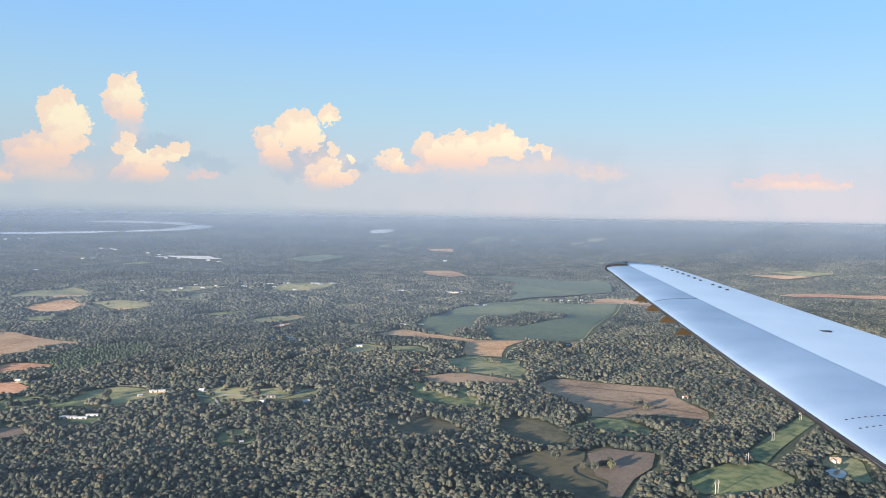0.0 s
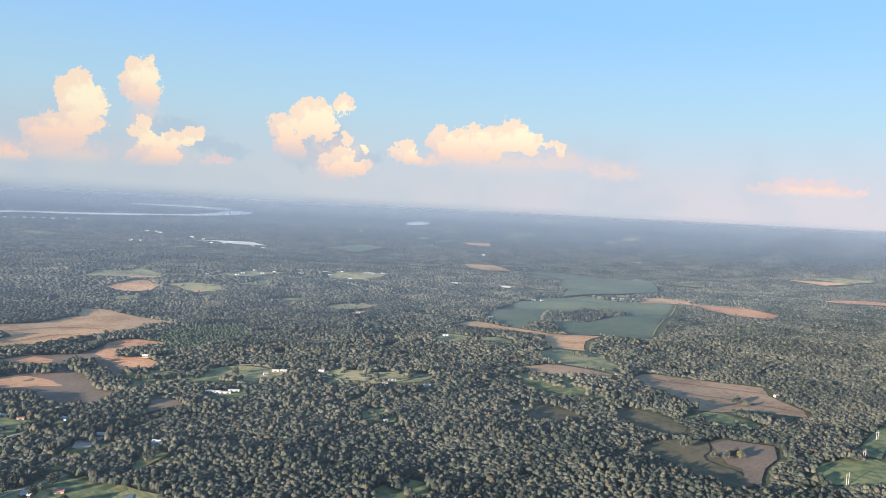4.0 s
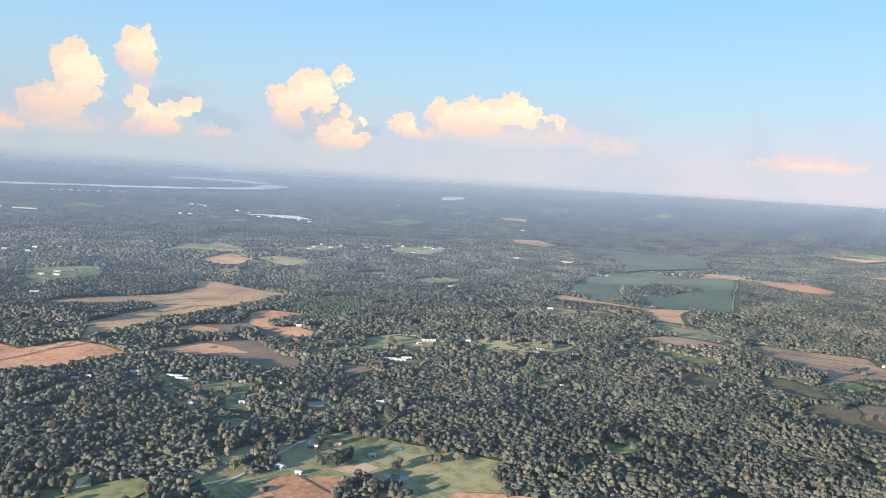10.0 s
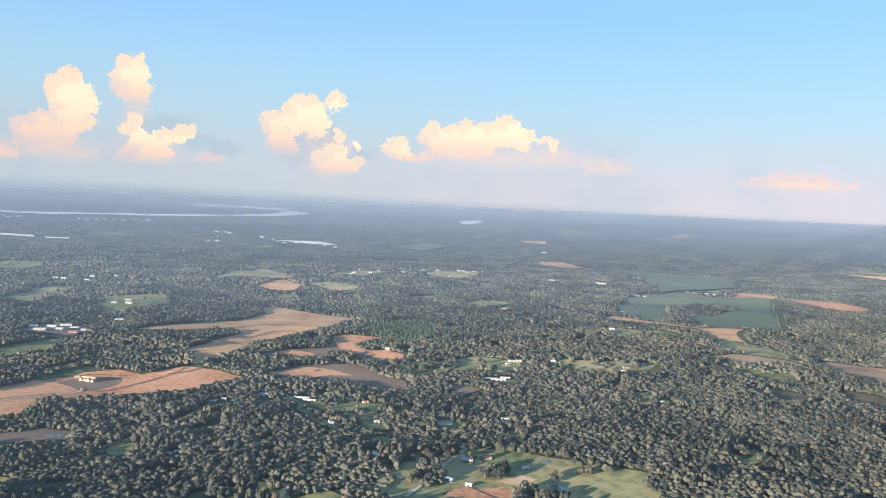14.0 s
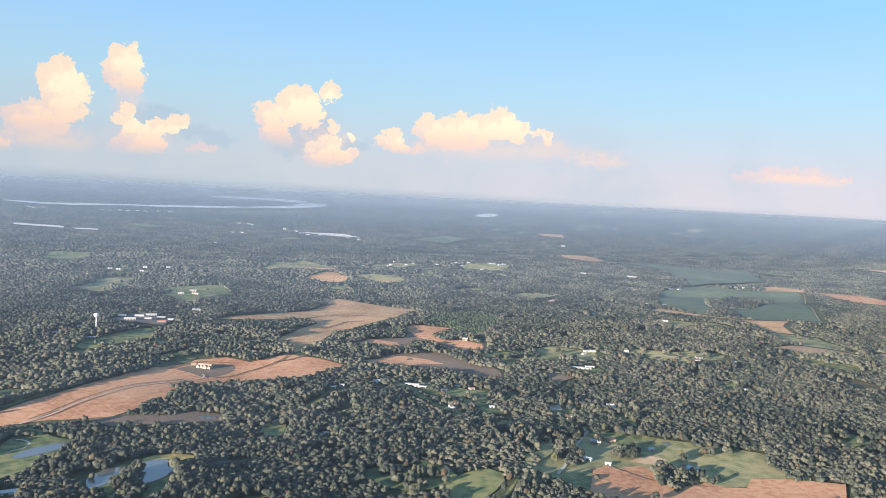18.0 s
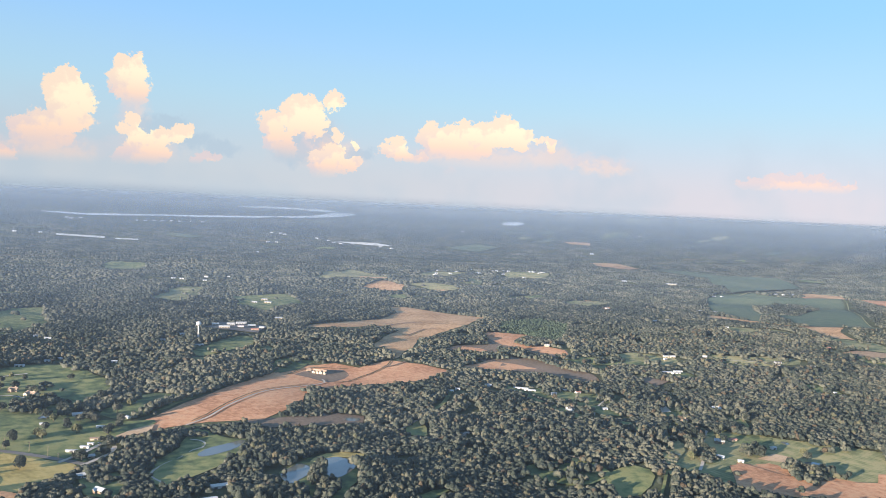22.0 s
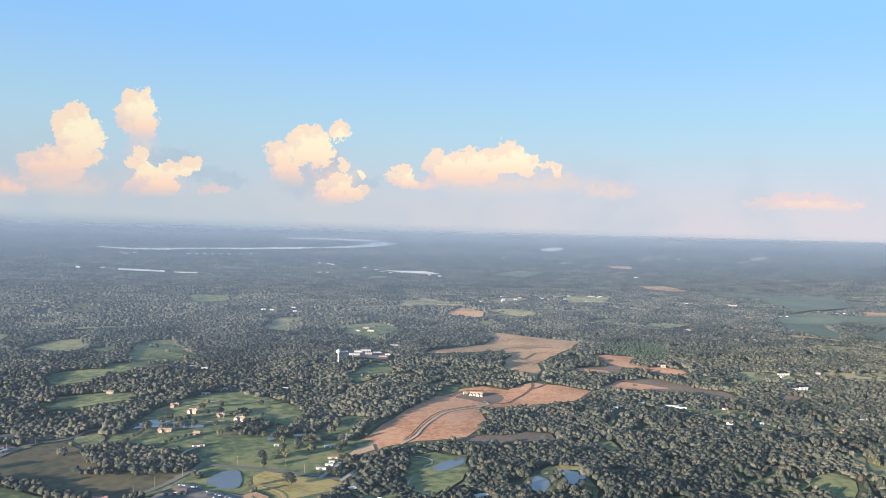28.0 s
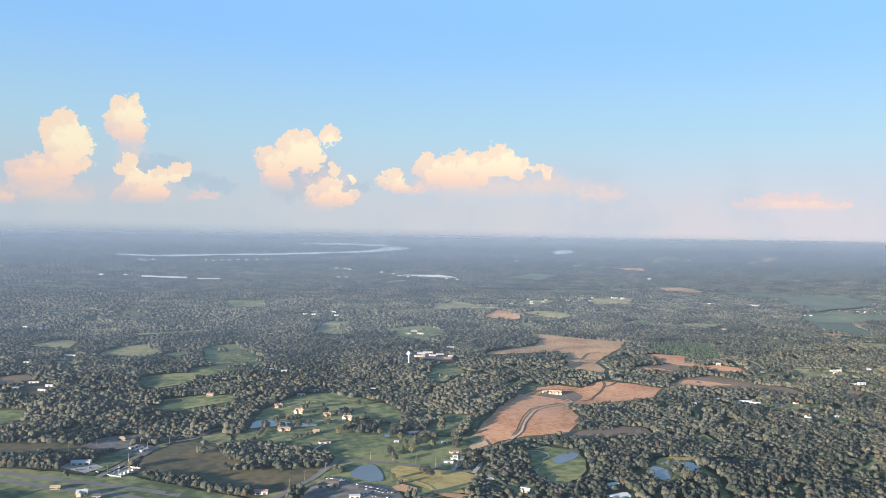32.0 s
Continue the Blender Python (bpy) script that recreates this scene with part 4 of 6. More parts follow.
plot("valley_glade", "pasture", [(-69, 1038), (-20, 1063), (47, 999), (95, 954), (76, 924), (22, 966), (-53, 992)], "long shaded green glade")
# Darkened field: the shadow over it is in the material's colour.
plot("bottom_field", "dark", [(59, 726), (102, 769), (152, 776), (149, 742), (123, 710), (141, 683), (155, 668), (147, 635), (97, 626), (96, 676)], "bluish green field, shade in its dark colour", 0.3)
# Tree shadows are averaged into this field's duller brown.
plot("bottom_field", "fallow", [(153, 759), (177, 781), (223, 767), (209, 722), (183, 688), (156, 637), (148, 653), (160, 686), (146, 697)], "brown field, long tree shadows dulling its colour", 0.32)
plot("glade", "pasture", [(169, 868), (216, 868), (239, 855), (223, 827), (186, 832), (156, 842)], "green glade below a brown field", 0.2)
plot("far_clearing", "pasture", [(-1229, 1418), (-1196, 1459), (-1117, 1520), (-1072, 1414), (-1104, 1341), (-1167, 1331)], "far green clearing with white houses")
plot("far_clearing", "meadow", [(-1383, 1464), (-1377, 1519), (-1350, 1526), (-1312, 1444), (-1313, 1367), (-1335, 1347)], "far light green clearing")
plot("far_clearing", "stubble", [(-1021, 1899), (-997, 1979), (-919, 1975), (-914, 1902), (-977, 1851)], "far tan clearing among woods")
plot("far_clearing", "stubble", [(-941, 1715), (-927, 1779), (-866, 1800), (-861, 1747), (-906, 1700)], "far tan clearing with white sheds")
plot("far_clearing", "meadow", [(-850, 1827), (-798, 1868), (-704, 1851), (-709, 1788), (-795, 1778)], "far pale clearing beside a lane")
plot("far_clearing", "stubble", [(-394, 1713), (-357, 1812), (-327, 1805), (-338, 1720)], "far tan clearing among woods")
plot("far_clearing", "soil", [(-367, 1564), (-340, 1638), (-325, 1643), (-336, 1585)], "far orange patch of bare earth")
plot("far_clearing", "meadow", [(-700, 1930), (-668, 2060), (-629, 2089), (-641, 1963)], "far pale clearing")
plot("far_clearing", "meadow", [(-579, 2205), (-519, 2469), (-337, 2635), (-357, 2480), (-474, 2279)], "far grassy lots along a lane")
plot("far_clearing", "meadow", [(-427, 1652), (-425, 1766), (-325, 1823), (-323, 1714), (-374, 1636)], "far green clearing among woods")
plot("far_clearing", "meadow", [(-842, 2089), (-803, 2320), (-671, 2358), (-720, 2219)], "far strip of pale grass along a lane")
plot("far_clearing", "soil", [(351, 2461), (419, 2525), (423, 2398), (363, 2320)], "far orange-tan field end")
ribbon("field_road", "meadow", [(212, 2166), (300, 2254), (395, 2215), (512, 2213)], 4, "pale farm lane beside a crop field", 0.45, "track")
plot("hill_glade", "meadow", [(-314, 1011), (-264, 988), (-232, 972), (-176, 1001), (-190, 928), (-242, 905), (-295, 939)], "light clearing with houses on a lane")
plot("far_clearing", "pasture", [(-1590, 985), (-1580, 1026), (-1538, 978), (-1542, 928)], "shaded far clearing")
plot("far_clearing", "meadow", [(-1043, 864), (-1021, 889), (-1000, 868), (-1010, 825)], "light green strip among woods")
plot("far_clearing", "meadow", [(-1097, 740), (-1087, 760), (-1070, 757), (-1073, 736)], "light green strip among woods")
SEMI.extend(OPEN_NAMED["pond_bank"])
COPSES.append(np.array([(-476, 601), (-461, 617), (-425, 575), (-386, 558), (-384, 540), (-413, 543), (-446, 559), (-469, 574)]))
COPSES.append(np.array([(-500, 453), (-497, 480), (-487, 492), (-477, 475), (-481, 448), (-492, 441)]))
COPSES.append(np.array([(-371, 536), (-358, 577), (-329, 589), (-303, 552), (-320, 521), (-349, 515)]))
COPSES.append(np.array([(-422, 417), (-419, 446), (-405, 454), (-387, 434), (-390, 412), (-411, 398)]))
COPSES.append(np.array([(-480, 546), (-478, 575), (-463, 567), (-463, 532), (-474, 513)]))
COPSES.append(np.array([(-302, 472), (-287, 509), (-263, 501), (-269, 451), (-291, 433)]))
COPSES.append(np.array([(-846, 325), (-832, 333), (-827, 311), (-838, 277), (-845, 286)]))
COPSES.append(np.array([(-858, 349), (-852, 370), (-845, 355), (-842, 327), (-851, 319)]))
COPSES.append(np.array([(-971, 705), (-1000, 634), (-1030, 560), (-1041, 530), (-1056, 478), (-1067, 481), (-1052, 533), (-1041, 563), (-1011, 637), (-982, 708)]))
# Strip where shade below the field is drawn as fallow colour.
plot("fallow_strip", "fallow", [(-953, 489), (-916, 505), (-871, 535), (-831, 538), (-829, 515), (-873, 494), (-920, 476)], "strip of fallow below the reddish field, shade in its colour", 0.1)
plot("pond", "water", [(-851, 515), (-850, 526), (-838, 528), (-834, 521), (-841, 515)], "small round pool in woods", 0.34, "pond")
COPSES.append(np.array([(-910, 511), (-916, 546), (-899, 566), (-895, 588), (-916, 621), (-906, 640), (-874, 620), (-858, 589), (-865, 536), (-886, 514)]))
plot("brown_field", "soil", [(-473, 438), (-456, 446), (-427, 423), (-381, 411), (-344, 413), (-329, 438), (-294, 440), (-250, 428), (-269, 392), (-431, 360), (-487, 373)], "wide brown field beside a pasture", 0.25)
plot("glade", "pasture", [(-723, 797), (-685, 746), (-630, 650), (-601, 624), (-543, 522), (-520, 494), (-539, 490), (-620, 619), (-673, 695)], "dark green corridor of grass through woods", 0.14)
plot("pond", "water", [(-548, 518), (-548, 529), (-541, 526), (-537, 513), (-541, 511)], "small pale pond among trees", 0.34, "pond")
plot("glade", "pasture", [(-418, 642), (-419, 660), (-397, 662), (-391, 634), (-394, 576), (-404, 576)], "grassy glade round a white house", 0.14)
plot("glade", "pasture", [(-197, 568), (-174, 601), (-149, 592), (-148, 562), (-189, 541)], "shaded glade in woods", 0.14)
plot("rough_ground", "meadow", [(-1161, 245), (-1126, 256), (-1096, 256), (-1083, 265), (-1050, 264), (-1033, 281), (-1016, 249), (-1019, 223), (-1130, 196)], "rough dry grass below a car lot", 0.05)
plot("dirt_yard", "clay", [(-1091, 278), (-1086, 284), (-1058, 278), (-1037, 277), (-1036, 257), (-1043, 233), (-1051, 235), (-1051, 261), (-1075, 267)], "orange bare earth track beside a car lot", 0.42, "dirt")
plot("yard", "pasture", [(-1044, 332), (-1034, 347), (-1005, 333), (-989, 298), (-996, 275), (-1017, 287)], "grassy yards of cottages among trees", 0.1)
plot("glade", "meadow", [(-545, 400), (-533, 450), (-520, 472), (-508, 512), (-503, 543), (-494, 540), (-497, 505), (-508, 462), (-521, 438), (-529, 400)], "grassy corridor along a lane through woods", 0.15)
ribbon("drive", "gravel", [(-534, 486), (-532, 478), (-527, 470), (-521, 460), (-514, 456)], 2.2, "short pale curved drive beside a lane", 0.34, "drive")
plot("yard", "pasture", [(-572, 650), (-546, 640), (-530, 606), (-547, 598), (-564, 614)], "grassy yard round a house in woods", 0.15)
plot("glade", "pasture", [(-562, 592), (-537, 588), (-527, 552), (-541, 532), (-557, 545)], "shaded glade beside a lane", 0.15)
ribbon("lane", "pasture", [(-757, 580), (-747, 603), (-741, 634), (-735, 668)], 5, "narrow grassy cut through woods", 0.2, "lane", clear=0.6)
plot("yard", "dirt", [(-704, 508), (-700, 518), (-688, 519), (-684, 510), (-694, 505)], "worn yard of bare earth in woods", 0.26, "yard")
# pale grassy clearings in the far woods, long and thin across the view
STRIPS = np.random.RandomState(91)
for k in range(110):
    back, ahead = STRIPS.uniform(1.0, 1.85) ** 2 * 1250, STRIPS.uniform(-1.0, 1.0)
    ahead = 420 + ahead * (700 + 0.62 * back)
    p = U * ahead + N * back
    if back > 4150 or any(ring[:, 0].min() - 60 < p[0] < ring[:, 0].max() + 60 and ring[:, 1].min() - 90 < p[1] < ring[:, 1].max() + 90 for ring in OPEN):
        continue
    half, deep = STRIPS.uniform(18, 62) * (0.6 + back / 2400), STRIPS.uniform(7, 17) * (0.5 + back / 1700)
    tilt = STRIPS.uniform(-0.35, 0.35)
    ring = [p + U * (half * math.cos(q) * STRIPS.uniform(0.55, 1.2)) + N * (deep * math.sin(q) * STRIPS.uniform(0.35, 1.4) + tilt * half * math.cos(q)) for q in np.arange(0, 6.2, 0.7)]
    plot("far_clearing", ("pasture", "crop", "pasture", "dark", "meadow")[k % 5], [(float(q[0]), float(q[1])) for q in ring], "small grassy clearing among far woods")
for kind in ("yard", "glade", "valley_glade", "hill_glade", "hamlet_green"):
    YARDS.extend(OPEN_NAMED.get(kind, []))


# ---- woods ----


def inside(px, py, ring):
    """Which of the points lie inside an outline."""
    res = np.zeros(len(px), bool)
    lo, hi = ring.min(0), ring.max(0)
    idx = np.nonzero((px > lo[0]) & (px < hi[0]) & (py > lo[1]) & (py < hi[1]))[0]
    if not len(idx):
        return res
    x, y = px[idx], py[idx]
    got = np.zeros(len(idx), bool)
    x0, y0 = ring[-1]
    for x1, y1 in ring:
        if y0 != y1:
            cross = ((y0 > y) != (y1 > y)) & (x < (x1 - x0) * (y - y0) / (y1 - y0) + x0)
            got ^= cross
        x0, y0 = x1, y1
    res[idx] = got
    return res


def wave(px, py, size, seed):
    """A smooth random swell from a few crossed sines, -1 to 1."""
    r = np.random.RandomState(seed)
    s = np.zeros(len(px))
    for _ in range(7):
        an, k, ph = r.uniform(0, math.pi), 2 * math.pi / (size * r.uniform(0.6, 1.6)), r.uniform(0, 6.3)
        s += np.sin((px * math.cos(an) + py * math.sin(an)) * k + ph)
    return s / 4.0


def scatter(d0, d1, step, seed):
    """Places of trees on a jittered net, over the strip d0 to d1 metres beside the flight."""
    r = np.random.RandomState(seed)
    d = np.arange(d0, d1, step)
    s = np.arange(-1.25 * d1 - 80, 1150 + 0.21 * d1 + 120, step)
    ss, dd = np.meshgrid(s, d)
    ss, dd = ss.ravel() + r.uniform(-0.48, 0.48, ss.size) * step, dd.ravel() + r.uniform(-0.48, 0.48, dd.size) * step
    keep = (ss > -1.25 * dd - 80) & (ss < 1150 + 0.21 * dd + 120)
    ss, dd = ss[keep], dd[keep]
    px, py = ss * U[0] + dd * N[0], ss * U[1] + dd * N[1]
    keep = np.hypot(px - MID.x, py - MID.y) < 4725
    return px[keep], py[keep]


def crown_shapes(ringspec, count, seed, rough):
    """Some lumpy crown shapes of unit size: rings of points closed by a top."""
    r = np.random.RandomState(seed)
    shapes, faces = [], []
    idx, start = [], 0
    for n, _, _ in ringspec:
        idx.append(list(range(start, start + n)))
        start += n
    for a, b in zip(idx, idx[1:]):
        i = j = 0
        while i < len(a) or j < len(b):
            if j >= len(b) or (i < len(a) and i / len(a) <= j / len(b)):
                faces.append((a[i % len(a)], a[(i + 1) % len(a)], b[j % len(b)]))
                i += 1
            else:
                faces.append((a[i % len(a)], b[(j + 1) % len(b)], b[j % len(b)]))
                j += 1
    top = idx[-1]
    faces += [(top[i], top[(i + 1) % len(top)], start) for i in range(len(top))]
    for _ in range(count):
        vs = []
        for k, (n, z, rad) in enumerate(ringspec):
            tw = r.uniform(0, 6.28 / n)
            for i in range(n):
                q = rad * (1 + r.uniform(-rough, rough))
                vs.append((q * math.cos(tw + 6.2832 * i / n), q * math.sin(tw + 6.2832 * i / n), z + r.uniform(-0.09, 0.09) * (k > 0)))
        vs.append((r.uniform(-0.2, 0.2), r.uniform(-0.2, 0.2), 1.0))
        shapes.append(vs)
    return np.array(shapes), np.array(faces)


def lump_shapes(lumps, count, seed, size):
    """Round broken crowns of unit size: each a handful of leafy lumps about a stem, with gaps between them."""
    r = np.random.RandomState(seed)
    ring = [(0.894 * math.cos(1.2566 * k + o), 0.894 * math.sin(1.2566 * k + o), z) for z, o in ((0.447, 0.0), (-0.447, 0.628)) for k in range(5)]
    base = np.array([(0, 0, 1)] + ring, float)
    tri = []
    for k in range(5):
        a, b, c, d = 1 + k, 1 + (k + 1) % 5, 6 + k, 6 + (k + 1) % 5
        tri += [(0, a, b), (a, c, b), (b, c, d)]
    tri = np.array(tri)
    faces = np.concatenate([tri + 11 * k for k in range(lumps)])
    shapes = []
    for _ in range(count):
        vs = []
        for k in range(lumps):
            if lumps == 1:
                c, s = np.array((0, 0, 0.56)), np.array((1.0, 1.0, 0.42))
            elif k == 0:
                c, s = np.array((r.uniform(-0.12, 0.12), r.uniform(-0.12, 0.12), 0.58)), np.array((0.78, 0.78, 0.40) if lumps > 3 else (0.92, 0.92, 0.40)) * r.uniform(0.88, 1.08)
            else:
                an = 6.2832 * k / (lumps - 1) + r.uniform(-0.5, 0.5)
                q = r.uniform(0.45, 0.8)
                c, s = np.array((q * math.cos(an), q * math.sin(an), r.uniform(0.42, 0.76) - 0.1 * q)), np.array((size, size, size * 0.5)) * r.uniform(0.75, 1.2)
            turn = np.array(Euler((r.uniform(-0.35, 0.35), r.uniform(-0.35, 0.35), r.uniform(0, 6.28))).to_matrix())
            m = (base * r.uniform(0.66, 1.32, (11, 1))) @ turn.T
            vs.append(m * s + c)
        shapes.append(np.concatenate(vs))
    return np.array(shapes), faces


def woods(name, px, py, shapes, faces, rad, hgt, material, label, seed, group=""):
    r = np.random.RandomState(seed)
    n = len(px)
    k = r.randint(0, len(shapes), n)
    an = r.uniform(0, 6.28, n)
    size = rad * r.uniform(0.72, 1.25, n)
    tall = hgt * r.uniform(0.88, 1.12, n) * np.clip(1 + 0.36 * wave(px, py, 150, 50) + 0.36 * wave(px, py, 62, 52), 0.4, 1.9)
    size = size * (1 + 0.12 * wave(px, py, 90, 51))
    vs = shapes[k]
    c, s = np.cos(an)[:, None], np.sin(an)[:, None]
    out = np.empty_like(vs)
    out[:, :, 0] = (vs[:, :, 0] * c - vs[:, :, 1] * s) * size[:, None] + px[:, None]
    out[:, :, 1] = (vs[:, :, 0] * s + vs[:, :, 1] * c) * size[:, None] + py[:, None]
    out[:, :, 2] = vs[:, :, 2] * tall[:, None] + land_z(px, py)[:, None]
    fc = faces[None, :, :] + (np.arange(n) * vs.shape[1])[:, None, None]
    ob = from_arrays(name, out.reshape(-1, 3), fc.reshape(-1, 3), M[material], True)
    return tagged(ob, label, "woods", group, "stuff")


def not_open(px, py, grown=True):
    free = np.ones(len(px), bool)
    back = px * N[0] + py * N[1]     # distance from the flight's line, with which the land hidden behind a tree grows
    for ring in OPEN:
        for k in (0.0, 0.009, 0.018):
            away = np.minimum(back * k, 22.0 * k / 0.018)
            free &= ~inside(px + N[0] * away, py + N[1] * away, ring)
    for ring in COPSES:
        free |= inside(px, py, ring)
    for ring in KEEP:
        free &= ~inside(px, py, ring)
    return free


FARS = [(4, 0.1, 1.0), (4, 0.75, 0.8)]
HORIZON = [(5, 0.1, 1.0)]

# ---- haze over the land: added see-through sheets with haze painted in, denser for the longer views that cross them higher ----
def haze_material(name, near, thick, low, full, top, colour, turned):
    """Haze painted as a bluish see-through sheet, of opacity near at height low, thick from height full up to the
    flight's level, and clear above.
    """
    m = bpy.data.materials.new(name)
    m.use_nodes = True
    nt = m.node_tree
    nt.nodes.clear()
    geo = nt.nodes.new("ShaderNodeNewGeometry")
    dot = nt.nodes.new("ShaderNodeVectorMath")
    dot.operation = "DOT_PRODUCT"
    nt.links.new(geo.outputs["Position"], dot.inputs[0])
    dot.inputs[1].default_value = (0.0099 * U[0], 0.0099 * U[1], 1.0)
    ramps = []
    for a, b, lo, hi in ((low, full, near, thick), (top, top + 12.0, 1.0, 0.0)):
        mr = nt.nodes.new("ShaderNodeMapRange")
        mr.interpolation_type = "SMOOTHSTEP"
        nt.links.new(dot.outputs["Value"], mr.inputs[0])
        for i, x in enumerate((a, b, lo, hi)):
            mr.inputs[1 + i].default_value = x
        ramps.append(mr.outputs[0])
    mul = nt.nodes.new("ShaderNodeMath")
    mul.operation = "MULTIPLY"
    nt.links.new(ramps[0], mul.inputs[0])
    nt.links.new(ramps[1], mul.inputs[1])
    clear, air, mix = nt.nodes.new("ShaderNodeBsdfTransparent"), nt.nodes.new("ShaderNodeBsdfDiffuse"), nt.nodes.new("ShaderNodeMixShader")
    # sheet colour darkened towards the south-east, offsetting the sun on veils turned to face it
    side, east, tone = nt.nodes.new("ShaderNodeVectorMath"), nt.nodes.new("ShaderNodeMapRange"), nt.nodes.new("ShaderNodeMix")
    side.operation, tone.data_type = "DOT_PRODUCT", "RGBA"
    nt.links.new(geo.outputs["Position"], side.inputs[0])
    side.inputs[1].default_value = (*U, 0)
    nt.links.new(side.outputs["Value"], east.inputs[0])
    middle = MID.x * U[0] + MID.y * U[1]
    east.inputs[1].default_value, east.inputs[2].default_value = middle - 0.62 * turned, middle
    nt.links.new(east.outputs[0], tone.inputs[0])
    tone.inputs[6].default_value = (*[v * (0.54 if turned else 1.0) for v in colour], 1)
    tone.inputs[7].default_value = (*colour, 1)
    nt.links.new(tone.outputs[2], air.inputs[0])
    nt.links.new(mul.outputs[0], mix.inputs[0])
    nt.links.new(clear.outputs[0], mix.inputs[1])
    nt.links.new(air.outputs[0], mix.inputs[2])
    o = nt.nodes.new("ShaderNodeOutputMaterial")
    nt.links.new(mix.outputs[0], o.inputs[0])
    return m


# Bluish colours of the added sheets that imitate haze.
HAZE, FAR_HAZE = (0.146, 0.203, 0.294), (0.199, 0.245, 0.310)
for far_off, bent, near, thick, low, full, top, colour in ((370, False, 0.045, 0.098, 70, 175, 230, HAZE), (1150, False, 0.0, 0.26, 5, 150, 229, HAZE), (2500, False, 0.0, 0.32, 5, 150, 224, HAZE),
                                                           (3900, True, 0.0, 0.5, 25, 190, 222, HAZE), (4350, True, 0.0, 0.72, 130, 222, 222, FAR_HAZE)):
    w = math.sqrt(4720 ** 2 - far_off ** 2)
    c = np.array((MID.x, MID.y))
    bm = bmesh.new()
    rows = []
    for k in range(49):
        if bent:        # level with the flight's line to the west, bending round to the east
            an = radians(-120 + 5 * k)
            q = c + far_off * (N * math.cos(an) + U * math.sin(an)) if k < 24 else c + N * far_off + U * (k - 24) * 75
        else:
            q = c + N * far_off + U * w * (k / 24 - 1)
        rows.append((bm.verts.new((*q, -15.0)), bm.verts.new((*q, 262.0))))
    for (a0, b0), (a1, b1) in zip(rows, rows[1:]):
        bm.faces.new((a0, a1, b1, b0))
    ob = part("haze", bm, haze_material("haze_sheet", near, thick, low, full, top, colour, far_off if bent else 0.0))
    tagged(ob, "thin bluish sheet painted as evening haze over the land", "haze", kind="structure")


# ---- things: helpers ----
def box(bm, x0, x1, y0, y1, z0, z1, taper=0.0):
    c = [bm.verts.new(p) for p in ((x0, y0, z0), (x1, y0, z0), (x1, y1, z0), (x0, y1, z0),
                                   (x0 + taper, y0 + taper, z1), (x1 - taper, y0 + taper, z1), (x1 - taper, y1 - taper, z1), (x0 + taper, y1 - taper, z1))]
    for f in ((3, 2, 1, 0), (4, 5, 6, 7), (0, 1, 5, 4), (1, 2, 6, 5), (2, 3, 7, 6), (3, 0, 4, 7)):
        bm.faces.new([c[i] for i in f])


def tube(bm, x, y, z0, z1, r0, r1, n=8):
    a = [bm.verts.new((x + r0 * math.cos(6.2832 * i / n), y + r0 * math.sin(6.2832 * i / n), z0)) for i in range(n)]
    b = [bm.verts.new((x + r1 * math.cos(6.2832 * i / n), y + r1 * math.sin(6.2832 * i / n), z1)) for i in range(n)]
    for i in range(n):
        bm.faces.new((a[i], a[(i + 1) % n], b[(i + 1) % n], b[i]))
    bm.faces.new(b)


def top_z(x, y):
    """Height of whatever plot lies uppermost at a place."""
    z = 0.0
    for ring, top in TOPS:
        if top > z and inside(np.array([float(x)]), np.array([float(y)]), ring)[0]:
            z = top
    return float(land_z(x, y)) + z


def empty(name, x, y, turn, label, category, group=""):
    ob = new(name)
    ob.matrix_world = pose(x, y, top_z(x, y), 0, 0, turn)
    return tagged(ob, label, category, group)


SIZE = 0.58


def clear_round(x, y, size):
    """Keeps the woods off a building and its yard."""
    r = size * 0.5 + 2
    back = 0.034 * (x * N[0] + y * N[1])
    ring = []
    for k in range(10):
        an = k * 0.6283
        q, s = r * math.cos(an) * RNG.uniform(0.9, 1.25), r * math.sin(an) * RNG.uniform(0.9, 1.2)
        if s < 0:
            s -= back
        ring.append((x - U[0] * q + N[0] * s, y - U[1] * q + N[1] * s))
    KEEP.append(np.array(ring))


def gable(bm, w, d, h, rise, over=0.4, hip=0.0, thick=0.25):
    """A pitched roof along x: two slopes with thickness, hipped by hip metres at the ends."""
    e, r = h - 0.02, h + rise
    X, Y = w / 2 + over, d / 2 + over
    for s in (1, -1):
        vs = []
        for dz in (0, thick):
            vs.append([bm.verts.new(p) for p in ((-X, s * Y, e + dz), (X, s * Y, e + dz), (X - hip, 0, r + dz), (-X + hip, 0, r + dz))])
        bm.faces.new(vs[0])
        bm.faces.new(vs[1])
        for i in range(4):
            j = (i + 1) % 4
            bm.faces.new((vs[0][i], vs[0][j], vs[1][j], vs[1][i]))
    if hip:
        for s in (1, -1):
            t = [bm.verts.new(p) for p in ((s * X, -Y, e + thick), (s * X, Y, e + thick), (s * (X - hip), 0, r + thick))]
            bm.faces.new(t)
    bmesh.ops.recalc_face_normals(bm, faces=bm.faces)


